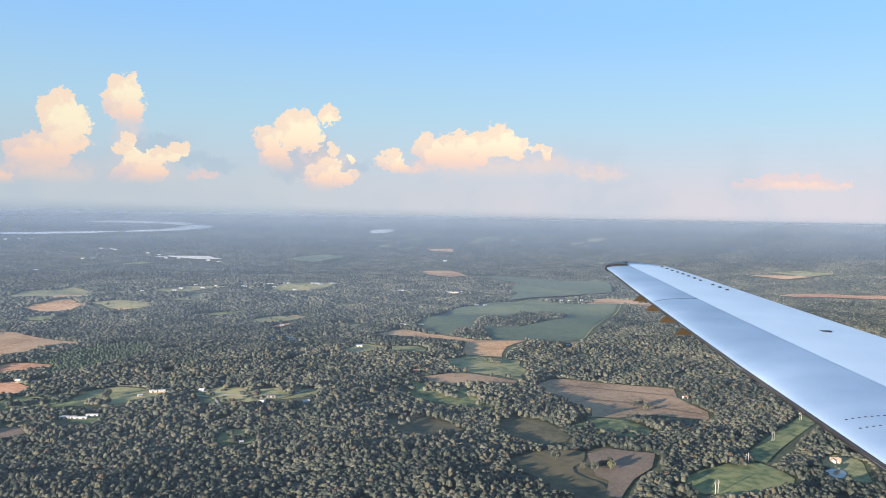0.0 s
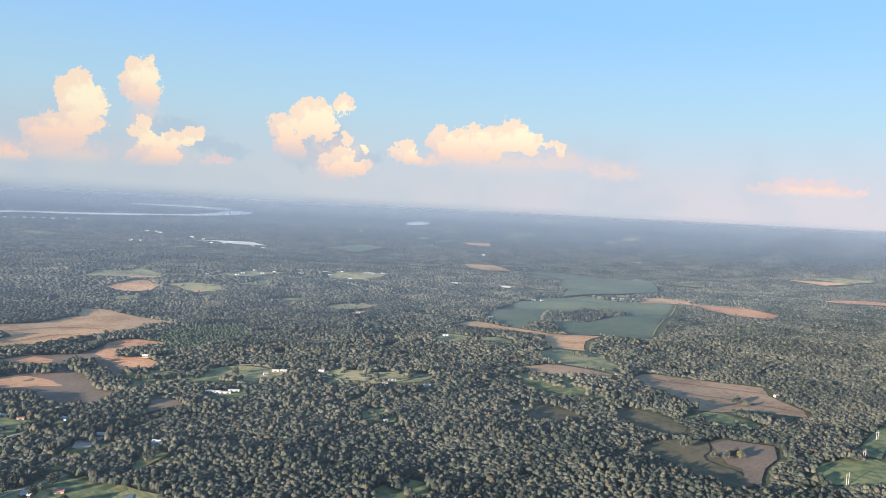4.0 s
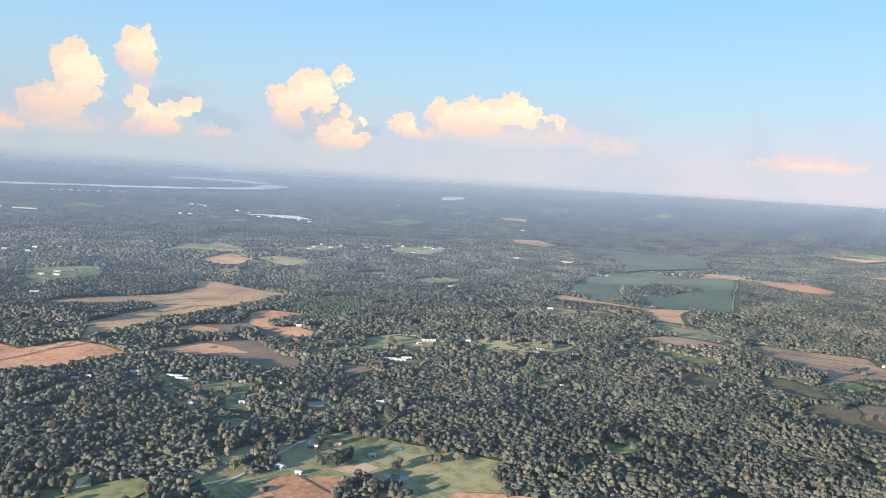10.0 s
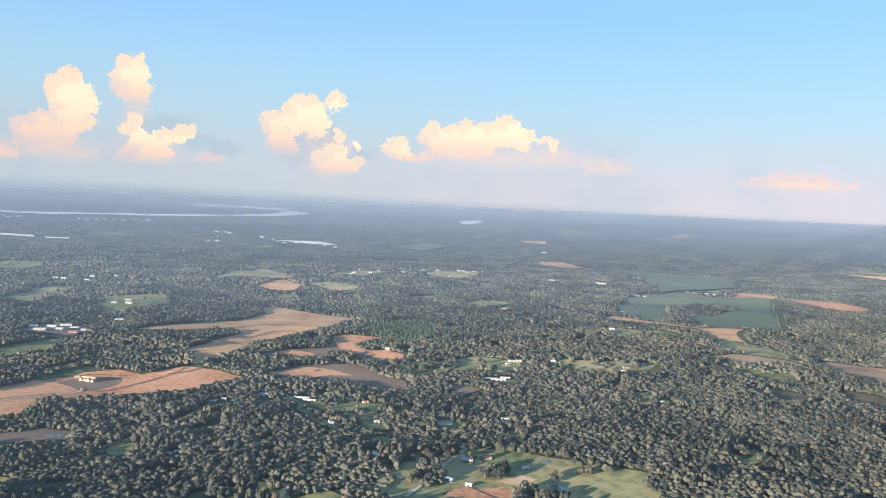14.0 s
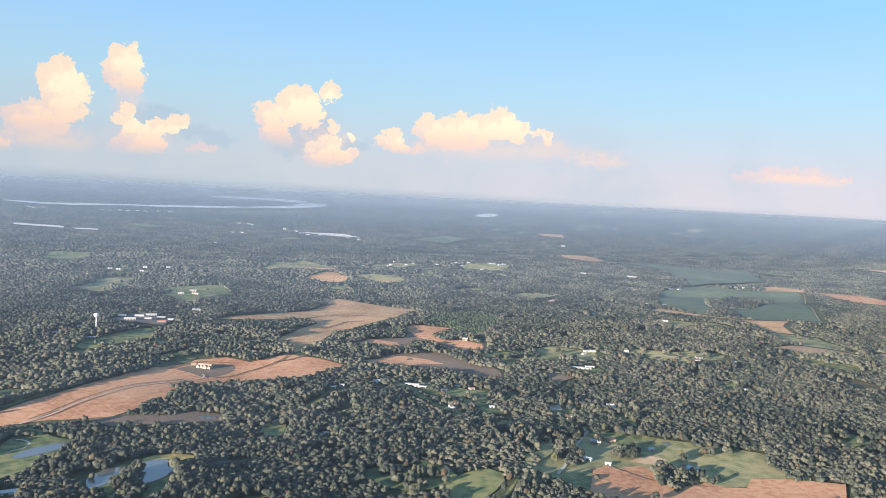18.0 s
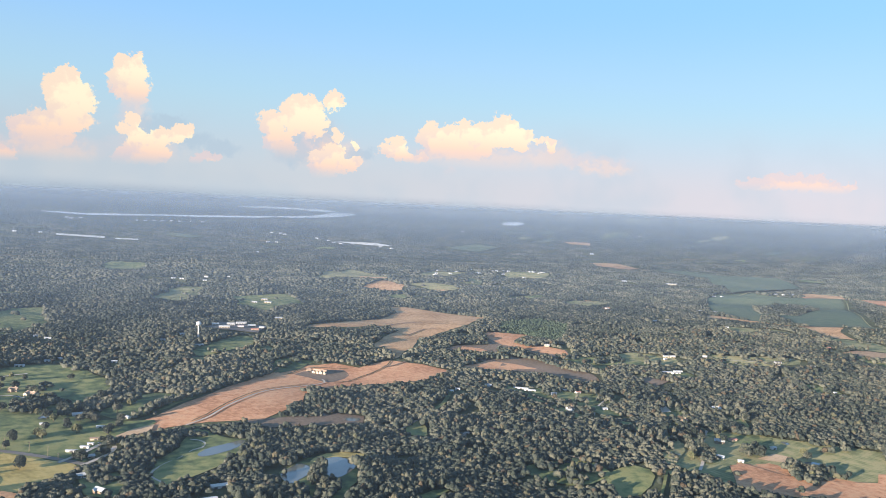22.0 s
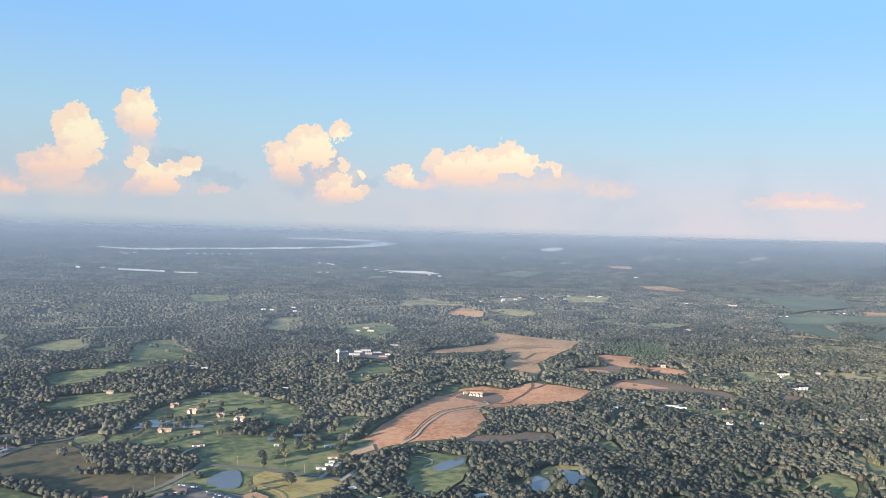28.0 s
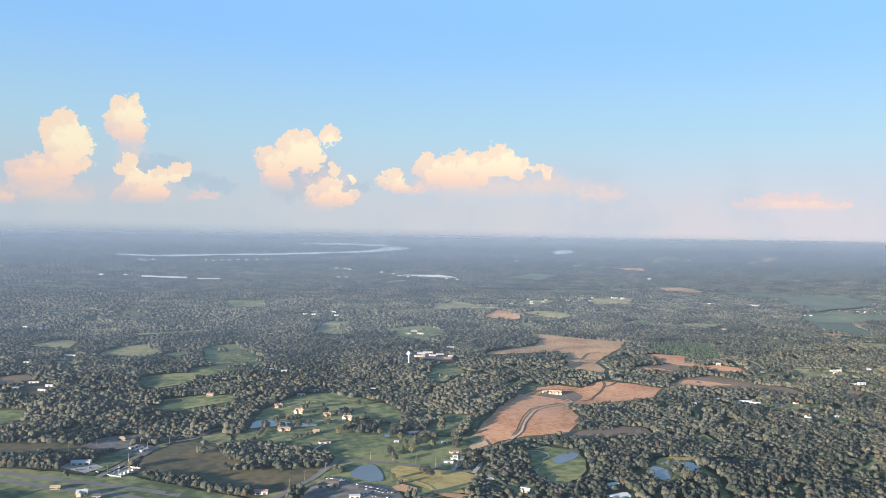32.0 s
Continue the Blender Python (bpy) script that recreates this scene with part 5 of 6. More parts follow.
def house(x, y, turn, w, d, h, wall, roof, label, rise=None, hip=0.0, wing=0.0, name="house", windows=3, chimney=False, category="house", group="houses in the valley"):
    """A house: walls with gables, roof, windows, door; wing: a second, crossing gable."""
    ob = empty(name, x, y, turn, label, category, group)
    w, d, h, wing = w * SIZE, d * SIZE, h * SIZE, wing * SIZE
    clear_round(x, y, max(w, d))
    rise = rise if rise is not None else d * 0.32
    bm = bmesh.new()
    box(bm, -w / 2, w / 2, -d / 2, d / 2, 0, h)
    if not hip:
        for s in (1, -1):
            t = [bm.verts.new(p) for p in ((s * w / 2, -d / 2, h), (s * w / 2, d / 2, h), (s * w / 2, 0, h + rise))]
            bm.faces.new(t)
    part("wall", bm, M[wall], ob)
    bm = bmesh.new()
    gable(bm, w, d, h, rise, hip=hip)
    rf = part("roof", bm, M[roof], ob)
    if wing:
        bm = bmesh.new()
        box(bm, -w / 4 - wing / 2, -w / 4 + wing / 2, -d / 2 - wing * 0.7, 0, 0, h * 0.98)
        t = [bm.verts.new(p) for p in ((-w / 4 - wing / 2, -d / 2 - wing * 0.7, h * 0.98), (-w / 4 + wing / 2, -d / 2 - wing * 0.7, h * 0.98), (-w / 4, -d / 2 - wing * 0.7, h + wing * 0.4))]
        bm.faces.new(t)
        part("cross_wing", bm, M[wall], ob)
        bm = bmesh.new()
        gable(bm, d / 2 + wing * 0.7, wing, h * 0.98, wing * 0.42)
        bmesh.ops.transform(bm, verts=bm.verts, matrix=pose(-w / 4, -d / 4 - wing * 0.35, 0, 0, 0, 90))
        part("cross_roof", bm, M[roof], ob)
    if chimney:
        bm = bmesh.new()
        box(bm, w * 0.2, w * 0.2 + 0.9, -0.5, 0.5, h, h + rise + 1.0)
        part("chimney", bm, M["brick"], rf)
    for s in (-1, 1):
        for i in range(windows):
            cx = w * ((i + 0.5) / windows - 0.5)
            if s == -1 and i == windows // 2:
                bm = bmesh.new()
                box(bm, cx - 0.55, cx + 0.55, -d / 2 - 0.06, -d / 2, 0.05, 2.1)
                part("door", bm, M["wood"], ob)
                continue
            bm = bmesh.new()
            y0 = s * d / 2
            box(bm, cx - 0.8, cx + 0.8, min(y0, y0 + s * 0.05), max(y0, y0 + s * 0.05), h * 0.35, h * 0.8)
            part("window", bm, M["pane"], ob)
    return ob


def shed(x, y, turn, w, d, h, wall, roof, label, doors=2, name="shed", rise=None, group="sheds and barns"):
    """A long low building with a shallow roof and big doors."""
    ob = empty(name, x, y, turn, label, name.split("_")[-1], group)
    w, d, h = w * SIZE, d * SIZE, h * SIZE
    clear_round(x, y, max(w, d))
    rise = rise if rise is not None else d * 0.16
    bm = bmesh.new()
    box(bm, -w / 2, w / 2, -d / 2, d / 2, 0, h)
    for s in (1, -1):
        bm.faces.new([bm.verts.new(p) for p in ((s * w / 2, -d / 2, h), (s * w / 2, d / 2, h), (s * w / 2, 0, h + rise))])
    part("wall", bm, M[wall], ob)
    bm = bmesh.new()
    gable(bm, w, d, h, rise, over=0.5, thick=0.18)
    part("roof", bm, M[roof], ob)
    for i in range(doors):
        cx = w * ((i + 0.5) / doors - 0.5)
        bm = bmesh.new()
        box(bm, cx - 1.4, cx + 1.4, -d / 2 - 0.08, -d / 2, 0, h * 0.75)
        part("door", bm, M["roof_dark"], ob)
    return ob


# a few tree shapes, each a tapered trunk, limbs and a crown of many clumps; copies share them
def make_tree(seed, tall, spread, material, label):
    r = random.Random(seed)
    ob = empty("tree", 0, 0, 0, label, "tree", "trees in pastures and yards")
    bm = bmesh.new()
    tube(bm, 0, 0, -0.1, tall * 0.55, 0.28, 0.14, 7)
    part("trunk", bm, M["bark"], ob)
    bm = bmesh.new()
    for i in range(5):
        an = i * 1.26 + r.random()
        x, y, z = math.cos(an) * spread * 0.5, math.sin(an) * spread * 0.5, tall * r.uniform(0.45, 0.7)
        a = [bm.verts.new((0.1 * math.cos(k * 2.1), 0.1 * math.sin(k * 2.1), tall * 0.3)) for k in range(3)]
        b = [bm.verts.new((x + 0.05 * math.cos(k * 2.1), y + 0.05 * math.sin(k * 2.1), z)) for k in range(3)]
        for k in range(3):
            bm.faces.new((a[k], a[(k + 1) % 3], b[(k + 1) % 3], b[k]))
    part("limbs", bm, M["bark"], ob)
    vs, fs = [], []
    for i in range(120):
        an, u = r.uniform(0, 6.283), r.uniform(-0.7, 1)
        q = spread * math.sqrt(max(0.0, 1 - u * u)) * r.uniform(0.7, 1.04) * (1 + 0.14 * math.sin(3 * an + seed))
        c = Vector((q * math.cos(an), q * math.sin(an), tall * 0.58 + u * tall * 0.40 * r.uniform(0.85, 1.0)))
        s = r.uniform(0.4, 0.8) * spread * 0.30
        t = Euler((r.uniform(0, 6), r.uniform(0, 6), r.uniform(0, 6))).to_matrix()
        o = len(vs)
        for p in ((1, 0, -0.3), (-0.5, 0.9, -0.3), (-0.5, -0.9, -0.3), (0, 0, 0.7)):
            vs.append(c + t @ (Vector(p) * s))
        fs += [(o, o + 1, o + 3), (o + 1, o + 2, o + 3), (o + 2, o, o + 3), (o, o + 2, o + 1)]
    core = lump_shapes(9, 1, seed, 0.5)
    o = len(vs)
    for p in core[0][0]:
        vs.append(Vector((p[0] * spread * 0.85, p[1] * spread * 0.85, tall * (0.03 + 0.95 * p[2]))))
    fs += [tuple(int(k) + o for k in f) for f in core[1]]
    cr = from_arrays("crown", np.array([tuple(q) for q in vs]), np.array(fs), M[material])
    cr.parent = ob
    return ob


TREES = [make_tree(1, 8.6, 4.6, "crown", "broad leafy tree in dull green"), make_tree(2, 7.2, 3.7, "crown", "round leafy tree in dull green"),
         make_tree(3, 9.2, 4.0, "crown", "tall leafy tree in dull green"), make_tree(4, 7.0, 3.2, "bright_crown", "small sunlit yellow-green tree")]
FIRST_USE = [True] * 4


def tree(x, y, k=None, size=1.0):
    k = RNG.randint(0, 4) if k is None else k
    m = pose(x, y, top_z(x, y), 0, 0, RNG.uniform(0, 360))
    if FIRST_USE[k]:
        FIRST_USE[k] = False
        TREES[k].matrix_world = m
        return TREES[k]
    ob = copy_thing(TREES[k], m)
    s = size * RNG.uniform(0.75, 1.25)
    ob.scale = (s, s, s * RNG.uniform(0.9, 1.1))
    return ob


# ---- buildings: the mansion and the estate ----
x, y = (-913, 734)
mansion = house(x, y, -12, 46, 13, 4.8, "cream", "roof_brown", "large cream mansion with steep brown gables in a reddish field", rise=3.6, chimney=True, name="mansion", windows=9)
for cx, wd, deep, high in ((-11.5, 5.6, 3.0, 2.3), (-4.0, 4.4, 2.2, 2.5), (3.4, 6.0, 3.4, 2.6), (11.0, 4.8, 2.4, 2.2)):
    bm = bmesh.new()
    box(bm, cx - wd / 2, cx + wd / 2, -4.16 - deep, -4.16, 0, high)
    bm.faces.new([bm.verts.new(p) for p in ((cx - wd / 2, -4.16 - deep, high), (cx + wd / 2, -4.16 - deep, high), (cx, -4.16 - deep, high + wd * 0.42))])
    part("cross_wing", bm, M["cream"], mansion)
    bm = bmesh.new()
    gable(bm, deep + 4.2, wd, high, wd * 0.43)
    bmesh.ops.transform(bm, verts=bm.verts, matrix=pose(cx, -4.16 - deep / 2 + 2.1, 0, 0, 0, 90))
    part("cross_roof", bm, M["roof_brown"], mansion)
    bm = bmesh.new()
    box(bm, cx - 0.9, cx + 0.9, -4.24 - deep, -4.165 - deep, high * 0.35, high * 0.8)
    part("window", bm, M["pane"], mansion)
mansion.scale = (0.68, 0.68, 0.8)
shed(x - 16, y + 3, 20, 9, 6, 3.2, "cream", "roof_brown", "cream garage with a brown roof beside the mansion", 3, "garage", 2.5)
ESTATE = [
    ((-1293, 591), 18, 16, 10, 4.6, "brick", "roof_brown", 6, "brown brick house with a hipped brown roof"),
    ((-1261, 568), -22, 20, 11, 5.4, "brick", "roof_brown", 7, "large brick house with a cross gable beside trees"),
    ((-1225, 557), 10, 15, 10, 4.8, "brick", "roof_brown", 6, "tan brick house with a brown roof on a lawn"),
    ((-1197, 543), -15, 20, 11, 5.6, "cream", "roof_brown", 8, "large cream house with steep brown gables"),
    ((-1262, 479), 8, 24, 10, 3.6, "brick", "roof_brown", 5, "long low brick house beside a narrow pond"),
    ((-1223, 469), -8, 13, 9, 4.0, "wood", "roof_brown", 0, "small grey-brown house on a pasture"),
    ((-1398, 644), 12, 15, 9, 4.0, "cream", "roof_brown", 0, "cream house in a valley pasture"),
    ((-1053, 375), 30, 10, 7, 3.2, "cream", "roof_tin", 0, "small cream cottage beside a road"),
    ((-1387, 257), 20, 15, 11, 4.5, "cream", "roof_tin", 6, "cream house with a pale roof beside a highway"),
    ((-1372, 252), 14, 11, 8, 4.0, "white", "roof_dark", 0, "white house with a dark roof beside a highway"),
    ((-1414, 266), 8, 14, 7, 3.4, "wood", "roof_brown", 0, "low brown house beside a highway"),
    ((-1426, 429), 6, 13, 9, 4.0, "brick", "roof_brown", 0, "brown building beside a paved yard"),
    ((411, 771), -20, 17, 11, 4.6, "cream", "roof_brown", 7, "cream house with a tan roof beside a pond"),
    ((341, 1037), 15, 11, 8, 4.0, "white", "roof_red", 0, "small house with a faded pink roof beside a field"),
    ((-35, 1116), 10, 15, 9, 4.5, "cream", "roof_red", 0, "white house with an orange roof in a clearing"),
    ((-570, 1012), 5, 13, 9, 4.5, "cream", "roof_tin", 0, "pale yellow house at a field edge"),
    ((-596, 614), 25, 15, 9, 5.0, "white", "roof_dark", 6, "white house with a dark roof in woods"),
    ((-467, 592), 40, 14, 10, 4.6, "wood", "roof_dark", 6, "grey house with a dark roof beside a lane"),
    ((-455, 513), -20, 17, 10, 4.2, "wood", "roof_tin", 6, "grey house with a pale roof beside a big tree"),
    ((-1036, 322), 30, 11, 8, 3.6, "white", "roof_tin", 0, "small white cottage among trees beside a road"),
    ((-1006, 290), -25, 15, 9, 4.0, "wood", "roof_tin", 5, "grey cottage with a pale roof among trees"),
    ((-690, 695), 10, 17, 9, 4.0, "wood", "roof_tin", 0, "grey house with a pale roof in woods"),
    ((-409, 650), -15, 18, 10, 4.2, "white", "roof_tin", 6, "white house with a pale roof in a glade"),
    ((-472, 669), 8, 16, 9, 4.0, "wood", "roof_tin", 0, "grey house with a pale roof under trees"),
    ((-364, 980), 12, 15, 8, 3.6, "cream", "roof_tin", 0, "sunlit cream farmhouse on a hill meadow"),
    ((-383, 956), 30, 10, 7, 3.4, "cream", "roof_tin", 0, "sunlit cream shed on a hill meadow"),
    ((-311, 978), -10, 12, 8, 4.0, "white", "roof_tin", 0, "white farmhouse in a green clearing"),
    ((-163, 912), 16, 13, 8, 3.8, "white", "roof_tin", 0, "white house beside woods"),
    ((-217, 915), -14, 12, 8, 3.8, "white", "roof_dark", 0, "white house with a dark roof beside a farm lane"),
]
for (x, y), turn, w, d, h, wall, roof, wing, label in ESTATE:
    house(x, y, turn, w, d, h, wall, roof, label, wing=wing, hip=3.0 if wall == "brick" and not wing else 0.0, chimney=wing > 5, windows=4)
SHEDS = [
    ((-696, 514), 12, 10, 7, 3.4, "white", "roof_red", "small shed with a pink roof in a worn yard"),
    ((-727, 497), -18, 9, 6, 3.2, "white", "roof_tin", "small white shed deep among trees"),
    ((-722, 503), 30, 8, 6, 3.2, "white", "roof_tin", "small white shed deep among trees"),
    ((-551, 630), 15, 10, 7, 3.4, "white", "roof_tin", "white shed in a grassy yard"),
    ((-420, 837), 6, 18, 9, 3.6, "cream", "roof_tin", "long pale barn beside woods"),
    ((-1207, 425), 24, 21, 11, 5.0, "white", "roof_dark", "white barn with a dark roof on a pasture"),
    ((-1277, 661), 12, 18, 8, 3.2, "white", "roof_tin", "long low white building beside woods"),
    ((-1262, 699), 10, 12, 7, 3.4, "white", "roof_tin", "white shed beside woods"),
    ((-1255, 718), -30, 9, 7, 3.4, "white", "roof_tin", "small white shed beside woods"),
    ((-1116, 480), 28, 17, 11, 4.2, "steel", "roof_tin", "grey metal barn among trees"),
    ((-1131, 442), 5, 8, 5, 2.8, "white", "roof_tin", "small white trailer under trees"),
    ((-1078, 448), 8, 13, 5, 3.0, "white", "roof_tin", "white trailer home beside trees"),
    ((-1068, 417), 15, 17, 7, 3.0, "cream", "roof_brown", "tan trailer home with a brown roof"),
    ((-1074, 383), 4, 16, 4, 3.0, "white", "roof_tin", "white trailer home beside a road"),
    ((-1068, 395), 4, 13, 4, 3.0, "white", "roof_tin", "white trailer home beside a road"),
    ((-1067, 404), 4, 9, 4, 3.0, "white", "roof_tin", "short white trailer beside a road"),
    ((-1065, 479), -35, 9, 6, 3.0, "white", "roof_tin", "white shed at the foot of a reddish field"),
    ((-1045, 394), 60, 11, 4, 2.8, "white", "roof_tin", "white trailer among yards"),
    ((-1240, 281), 8, 19, 11, 4.5, "white", "roof_red", "white barn with a faded red roof beside a road"),
    ((-1424, 333), 10, 29, 15, 4.4, "cream", "roof_tin", "cream commercial building with a pale flat roof"),
    ((-1401, 398), 68, 19, 4.4, 2.8, "white", "roof_pink", "row of white storage units with a pale pinkish roof"),
    ((-1393, 391), 68, 19, 4.4, 2.8, "white", "roof_pink", "row of white storage units with a pale pinkish roof"),
    ((-1386, 387), 68, 16, 4.4, 2.8, "white", "roof_pink", "row of white storage units with a pale pinkish roof"),
    ((-1670, 702), 12, 22, 10, 4.0, "white", "roof_tin", "white farm shed among woods"),
    ((-1630, 650), -12, 20, 10, 4.0, "white", "roof_tin", "white farm shed beside a yard"),
    ((-1670, 655), 20, 14, 9, 4.0, "white", "roof_tin", "white farm shed beside a field"),
    ((-1637, 682), 5, 17, 8, 3.8, "white", "roof_tin", "white farm shed beside a yard"),
    ((-1749, 970), 4, 40, 12, 4.0, "white", "roof_tin", "long white poultry barn among woods"),
    ((-1765, 859), 8, 22, 10, 4.0, "white", "roof_tin", "white shed among woods"),
    ((-1717, 867), 4, 26, 9, 4.0, "white", "roof_tin", "white shed in a row among woods"),
    ((-1701, 872), 2, 20, 9, 4.0, "white", "roof_tin", "white shed in a row among woods"),
    ((-1589, 731), 5, 18, 9, 3.6, "cream", "roof_tin", "pale tan shed among woods"),
    ((-1574, 799), 5, 13, 8, 3.6, "white", "roof_tin", "white shed in a pasture"),
    ((-1340, 848), 10, 16, 9, 3.6, "white", "roof_tin", "white house-like shed in a clearing"),
    ((-1363, 858), 10, 13, 8, 3.4, "white", "roof_tin", "white shed in a clearing"),
    ((-1114, 852), 18, 20, 10, 4.0, "white", "roof_tin", "white barn below a water tower"),
    ((-1065, 1169), 8, 24, 16, 5.0, "cream", "roof_tin", "tan building beside woods"),
    ((-1149, 1405), 10, 22, 12, 4.5, "cream", "roof_tin", "sunlit farm shed in a clearing"),
    ((-1133, 1373), -12, 26, 10, 4.5, "cream", "roof_tin", "sunlit farm shed in a clearing"),
    ((-1162, 1368), 4, 18, 10, 4.5, "white", "roof_tin", "white farm shed in a clearing"),
    ((-923, 314), 30, 22, 13, 4.5, "white", "white", "white shed with a ribbed pale roof"),
    ((-925, 281), 30, 34, 27, 5.0, "white", "white", "large white shed with a bright roof"),
    ((-1068, 417), 10, 12, 5, 3.0, "cream", "roof_tin", "tan trailer beside a road"),
    ((-415, 838), 5, 30, 10, 4.5, "white", "roof_tin", "long white barn in woods"),
    ((-375, 979), 10, 16, 9, 4.0, "cream", "roof_tin", "sunlit cream barn on a meadow"),
    ((-646, 699), 4, 38, 9, 3.6, "white", "roof_tin", "long white poultry barn in woods"),
    ((-635, 692), 4, 30, 8, 3.6, "white", "roof_tin", "long white poultry barn in woods"),
    ((-606, 680), 15, 12, 7, 3.4, "white", "roof_tin", "small white shed among trees"),
    ((-568, 670), 20, 13, 7, 3.4, "white", "roof_dark", "white shed in a hamlet"),
    ((-590, 706), 5, 17, 7, 3.4, "cream", "roof_tin", "cream shed in a hamlet"),
    ((-571, 703), 5, 13, 8, 3.6, "white", "roof_red", "shed with a pink roof in a hamlet"),
    ((-531, 714), 5, 18, 8, 3.8, "white", "roof_tin", "white house-like shed in a hamlet"),
    ((-738, 659), 5, 15, 7, 3.4, "white", "roof_tin", "white shed in woods"),
    ((-729, 670), 5, 11, 7, 3.4, "white", "roof_tin", "white shed in woods"),
    ((-690, 694), 5, 12, 7, 3.4, "white", "roof_tin", "white shed in woods"),
    ((-473, 461), -30, 13, 9, 3.4, "white", "roof_tin", "white shed beside a brown field"),
    ((-456, 453), -15, 9, 6, 3.2, "white", "roof_tin", "small white shed beside a brown field"),
    ((-403, 502), 20, 9, 7, 3.4, "white", "roof_tin", "white shed on a pasture"),
    ((-461, 553), 5, 7, 6, 3.4, "white", "roof_tin", "small white shed beside a lane"),
    ((-437, 524), 20, 13, 9, 3.2, "brick", "roof_red", "red shed beside a big tree"),
    ((-402, 837), 12, 22, 9, 3.8, "white", "roof_tin", "long white poultry barn beside woods"),
    ((-395, 850), 8, 22, 9, 3.8, "white", "roof_tin", "long white poultry barn beside woods"),
    ((-299, 1023), 5, 13, 10, 4.6, "white", "roof_tin", "bright white barn beside woods"),
    ((-210, 931), 10, 18, 10, 4.2, "steel", "roof_dark", "grey barn beside a farm lane"),
    ((-549, 1010), 5, 12, 8, 4.0, "cream", "roof_tin", "small sunlit shed at a field edge"),
    ((-203, 766), 5, 8, 6, 3.2, "white", "roof_tin", "small white shed deep in woods"),
    ((-85, 1675), 5, 20, 12, 5.0, "white", "roof_tin", "white farm barn beside a tan field"),
    ((-47, 1672), 5, 26, 10, 4.5, "white", "roof_tin", "white farm shed beside a crop field"),
    ((-124, 2333), 5, 26, 16, 6.0, "white", "roof_tin", "white building among far woods"),
    ((39, 2320), 5, 44, 14, 6.0, "cream", "roof_tin", "long tan building among far woods"),
    ((-144, 1330), 5, 17, 9, 4.0, "white", "roof_tin", "white shed on a meadow"),
    ((-189, 1237), 5, 20, 9, 4.0, "white", "roof_tin", "white shed beside a meadow"),
    ((-43, 884), 5, 12, 8, 3.4, "white", "roof_red", "small shed in a clearing"),
    ((235, 1394), 5, 22, 9, 4.0, "white", "roof_tin", "white shed in woods"),
]
for (x, y), turn, w, d, h, wall, roof, label in SHEDS:
    nm = "trailer_home" if "trailer" in label else "barn" if "barn" in label else "building" if "building" in label else "storage_shed"
    if w >= 20 and wall == "white":
        d, h = d * 0.7, h * 0.8
    if "hamlet" in label or "in woods" in label:
        turn, w = turn + RNG.uniform(-40, 40), w * 0.85
    shed(x, y, turn, w, d, h, wall, roof, label, max(1, int(w / 9)), nm)
# small pale houses along the far lanes
FAR_HOUSES = [(-832, 2246), (-779, 2191), (-771, 2362), (-728, 2289), (-707, 2356), (-623, 2383), (-598, 2476), (-569, 2457), (-538, 2415), (-511, 2507), (-431, 2511), (-401, 2486), (-373, 2579), (-340, 1604), (-316, 1411), (-295, 1438), (-283, 1408), (-332, 1519), (-130, 2336), (28, 2329)]
FAR_HOUSES += [(-310, 1475), (-287, 1429), (-275, 1409), (-245, 1394), (-240, 1431), (-253, 1364), (-558, 2466), (-529, 2505), (-417, 2512), (-379, 2571), (-467, 2384), (-425, 2350), (-1609, 3666), (-1565, 3378)]
FAR_HOUSES += [(-1927, 1092), (-2006, 1284), (-1964, 1265), (-1974, 1319), (-2058, 1354), (-775, 2236), (-633, 2385), (-655, 2448), (-853, 2139), (-1179, 878), (-1168, 931), (-1183, 718)]
FAR_HOUSES += [(-2347, 3627), (-2309, 3639), (-2272, 3665), (-2233, 3677), (-2196, 3703), (-2156, 3714), (-2105, 3749), (-2051, 3768), (-2642, 3487), (-2614, 3478), (-2586, 3519), (-2601, 2965), (-2511, 3004), (-1656, 3660), (-1602, 3358), (-1584, 3644), (-1409, 3601), (-1345, 3573), (-1304, 3481), (-1260, 3435), (-1205, 3444), (-1136, 3461), (-1065, 3428), (-1010, 3410), (-1465, 1714), (-1441, 1710), (-1375, 1694)]
FAR_HOUSES += [(295, 4133), (385, 4121), (-646, 4116), (-140, 2332), (-96, 2359), (19, 2325), (46, 2324), (98, 2081), (121, 2076), (354, 2225), (379, 2222), (416, 2237)]
FAR_HOUSES += [(-1343, 1791), (-1304, 1786), (-1391, 1756), (-1522, 2823), (-993, 2608), (-570, 3481), (13, 3624), (-138, 2341), (42, 2350), (60, 2348)]
for i, (x, y) in enumerate(FAR_HOUSES):
    far = math.hypot(x - MID.x, y - MID.y)
    k = 0.85 if far < 2000 else 1.15 if far < 3000 else 1.7
    shed(x, y, RNG.uniform(0, 40), 15 * k, 9 * k, 4 * k, "white", "roof_tin", "small white house with a pale roof among far woods", 1, "cottage")

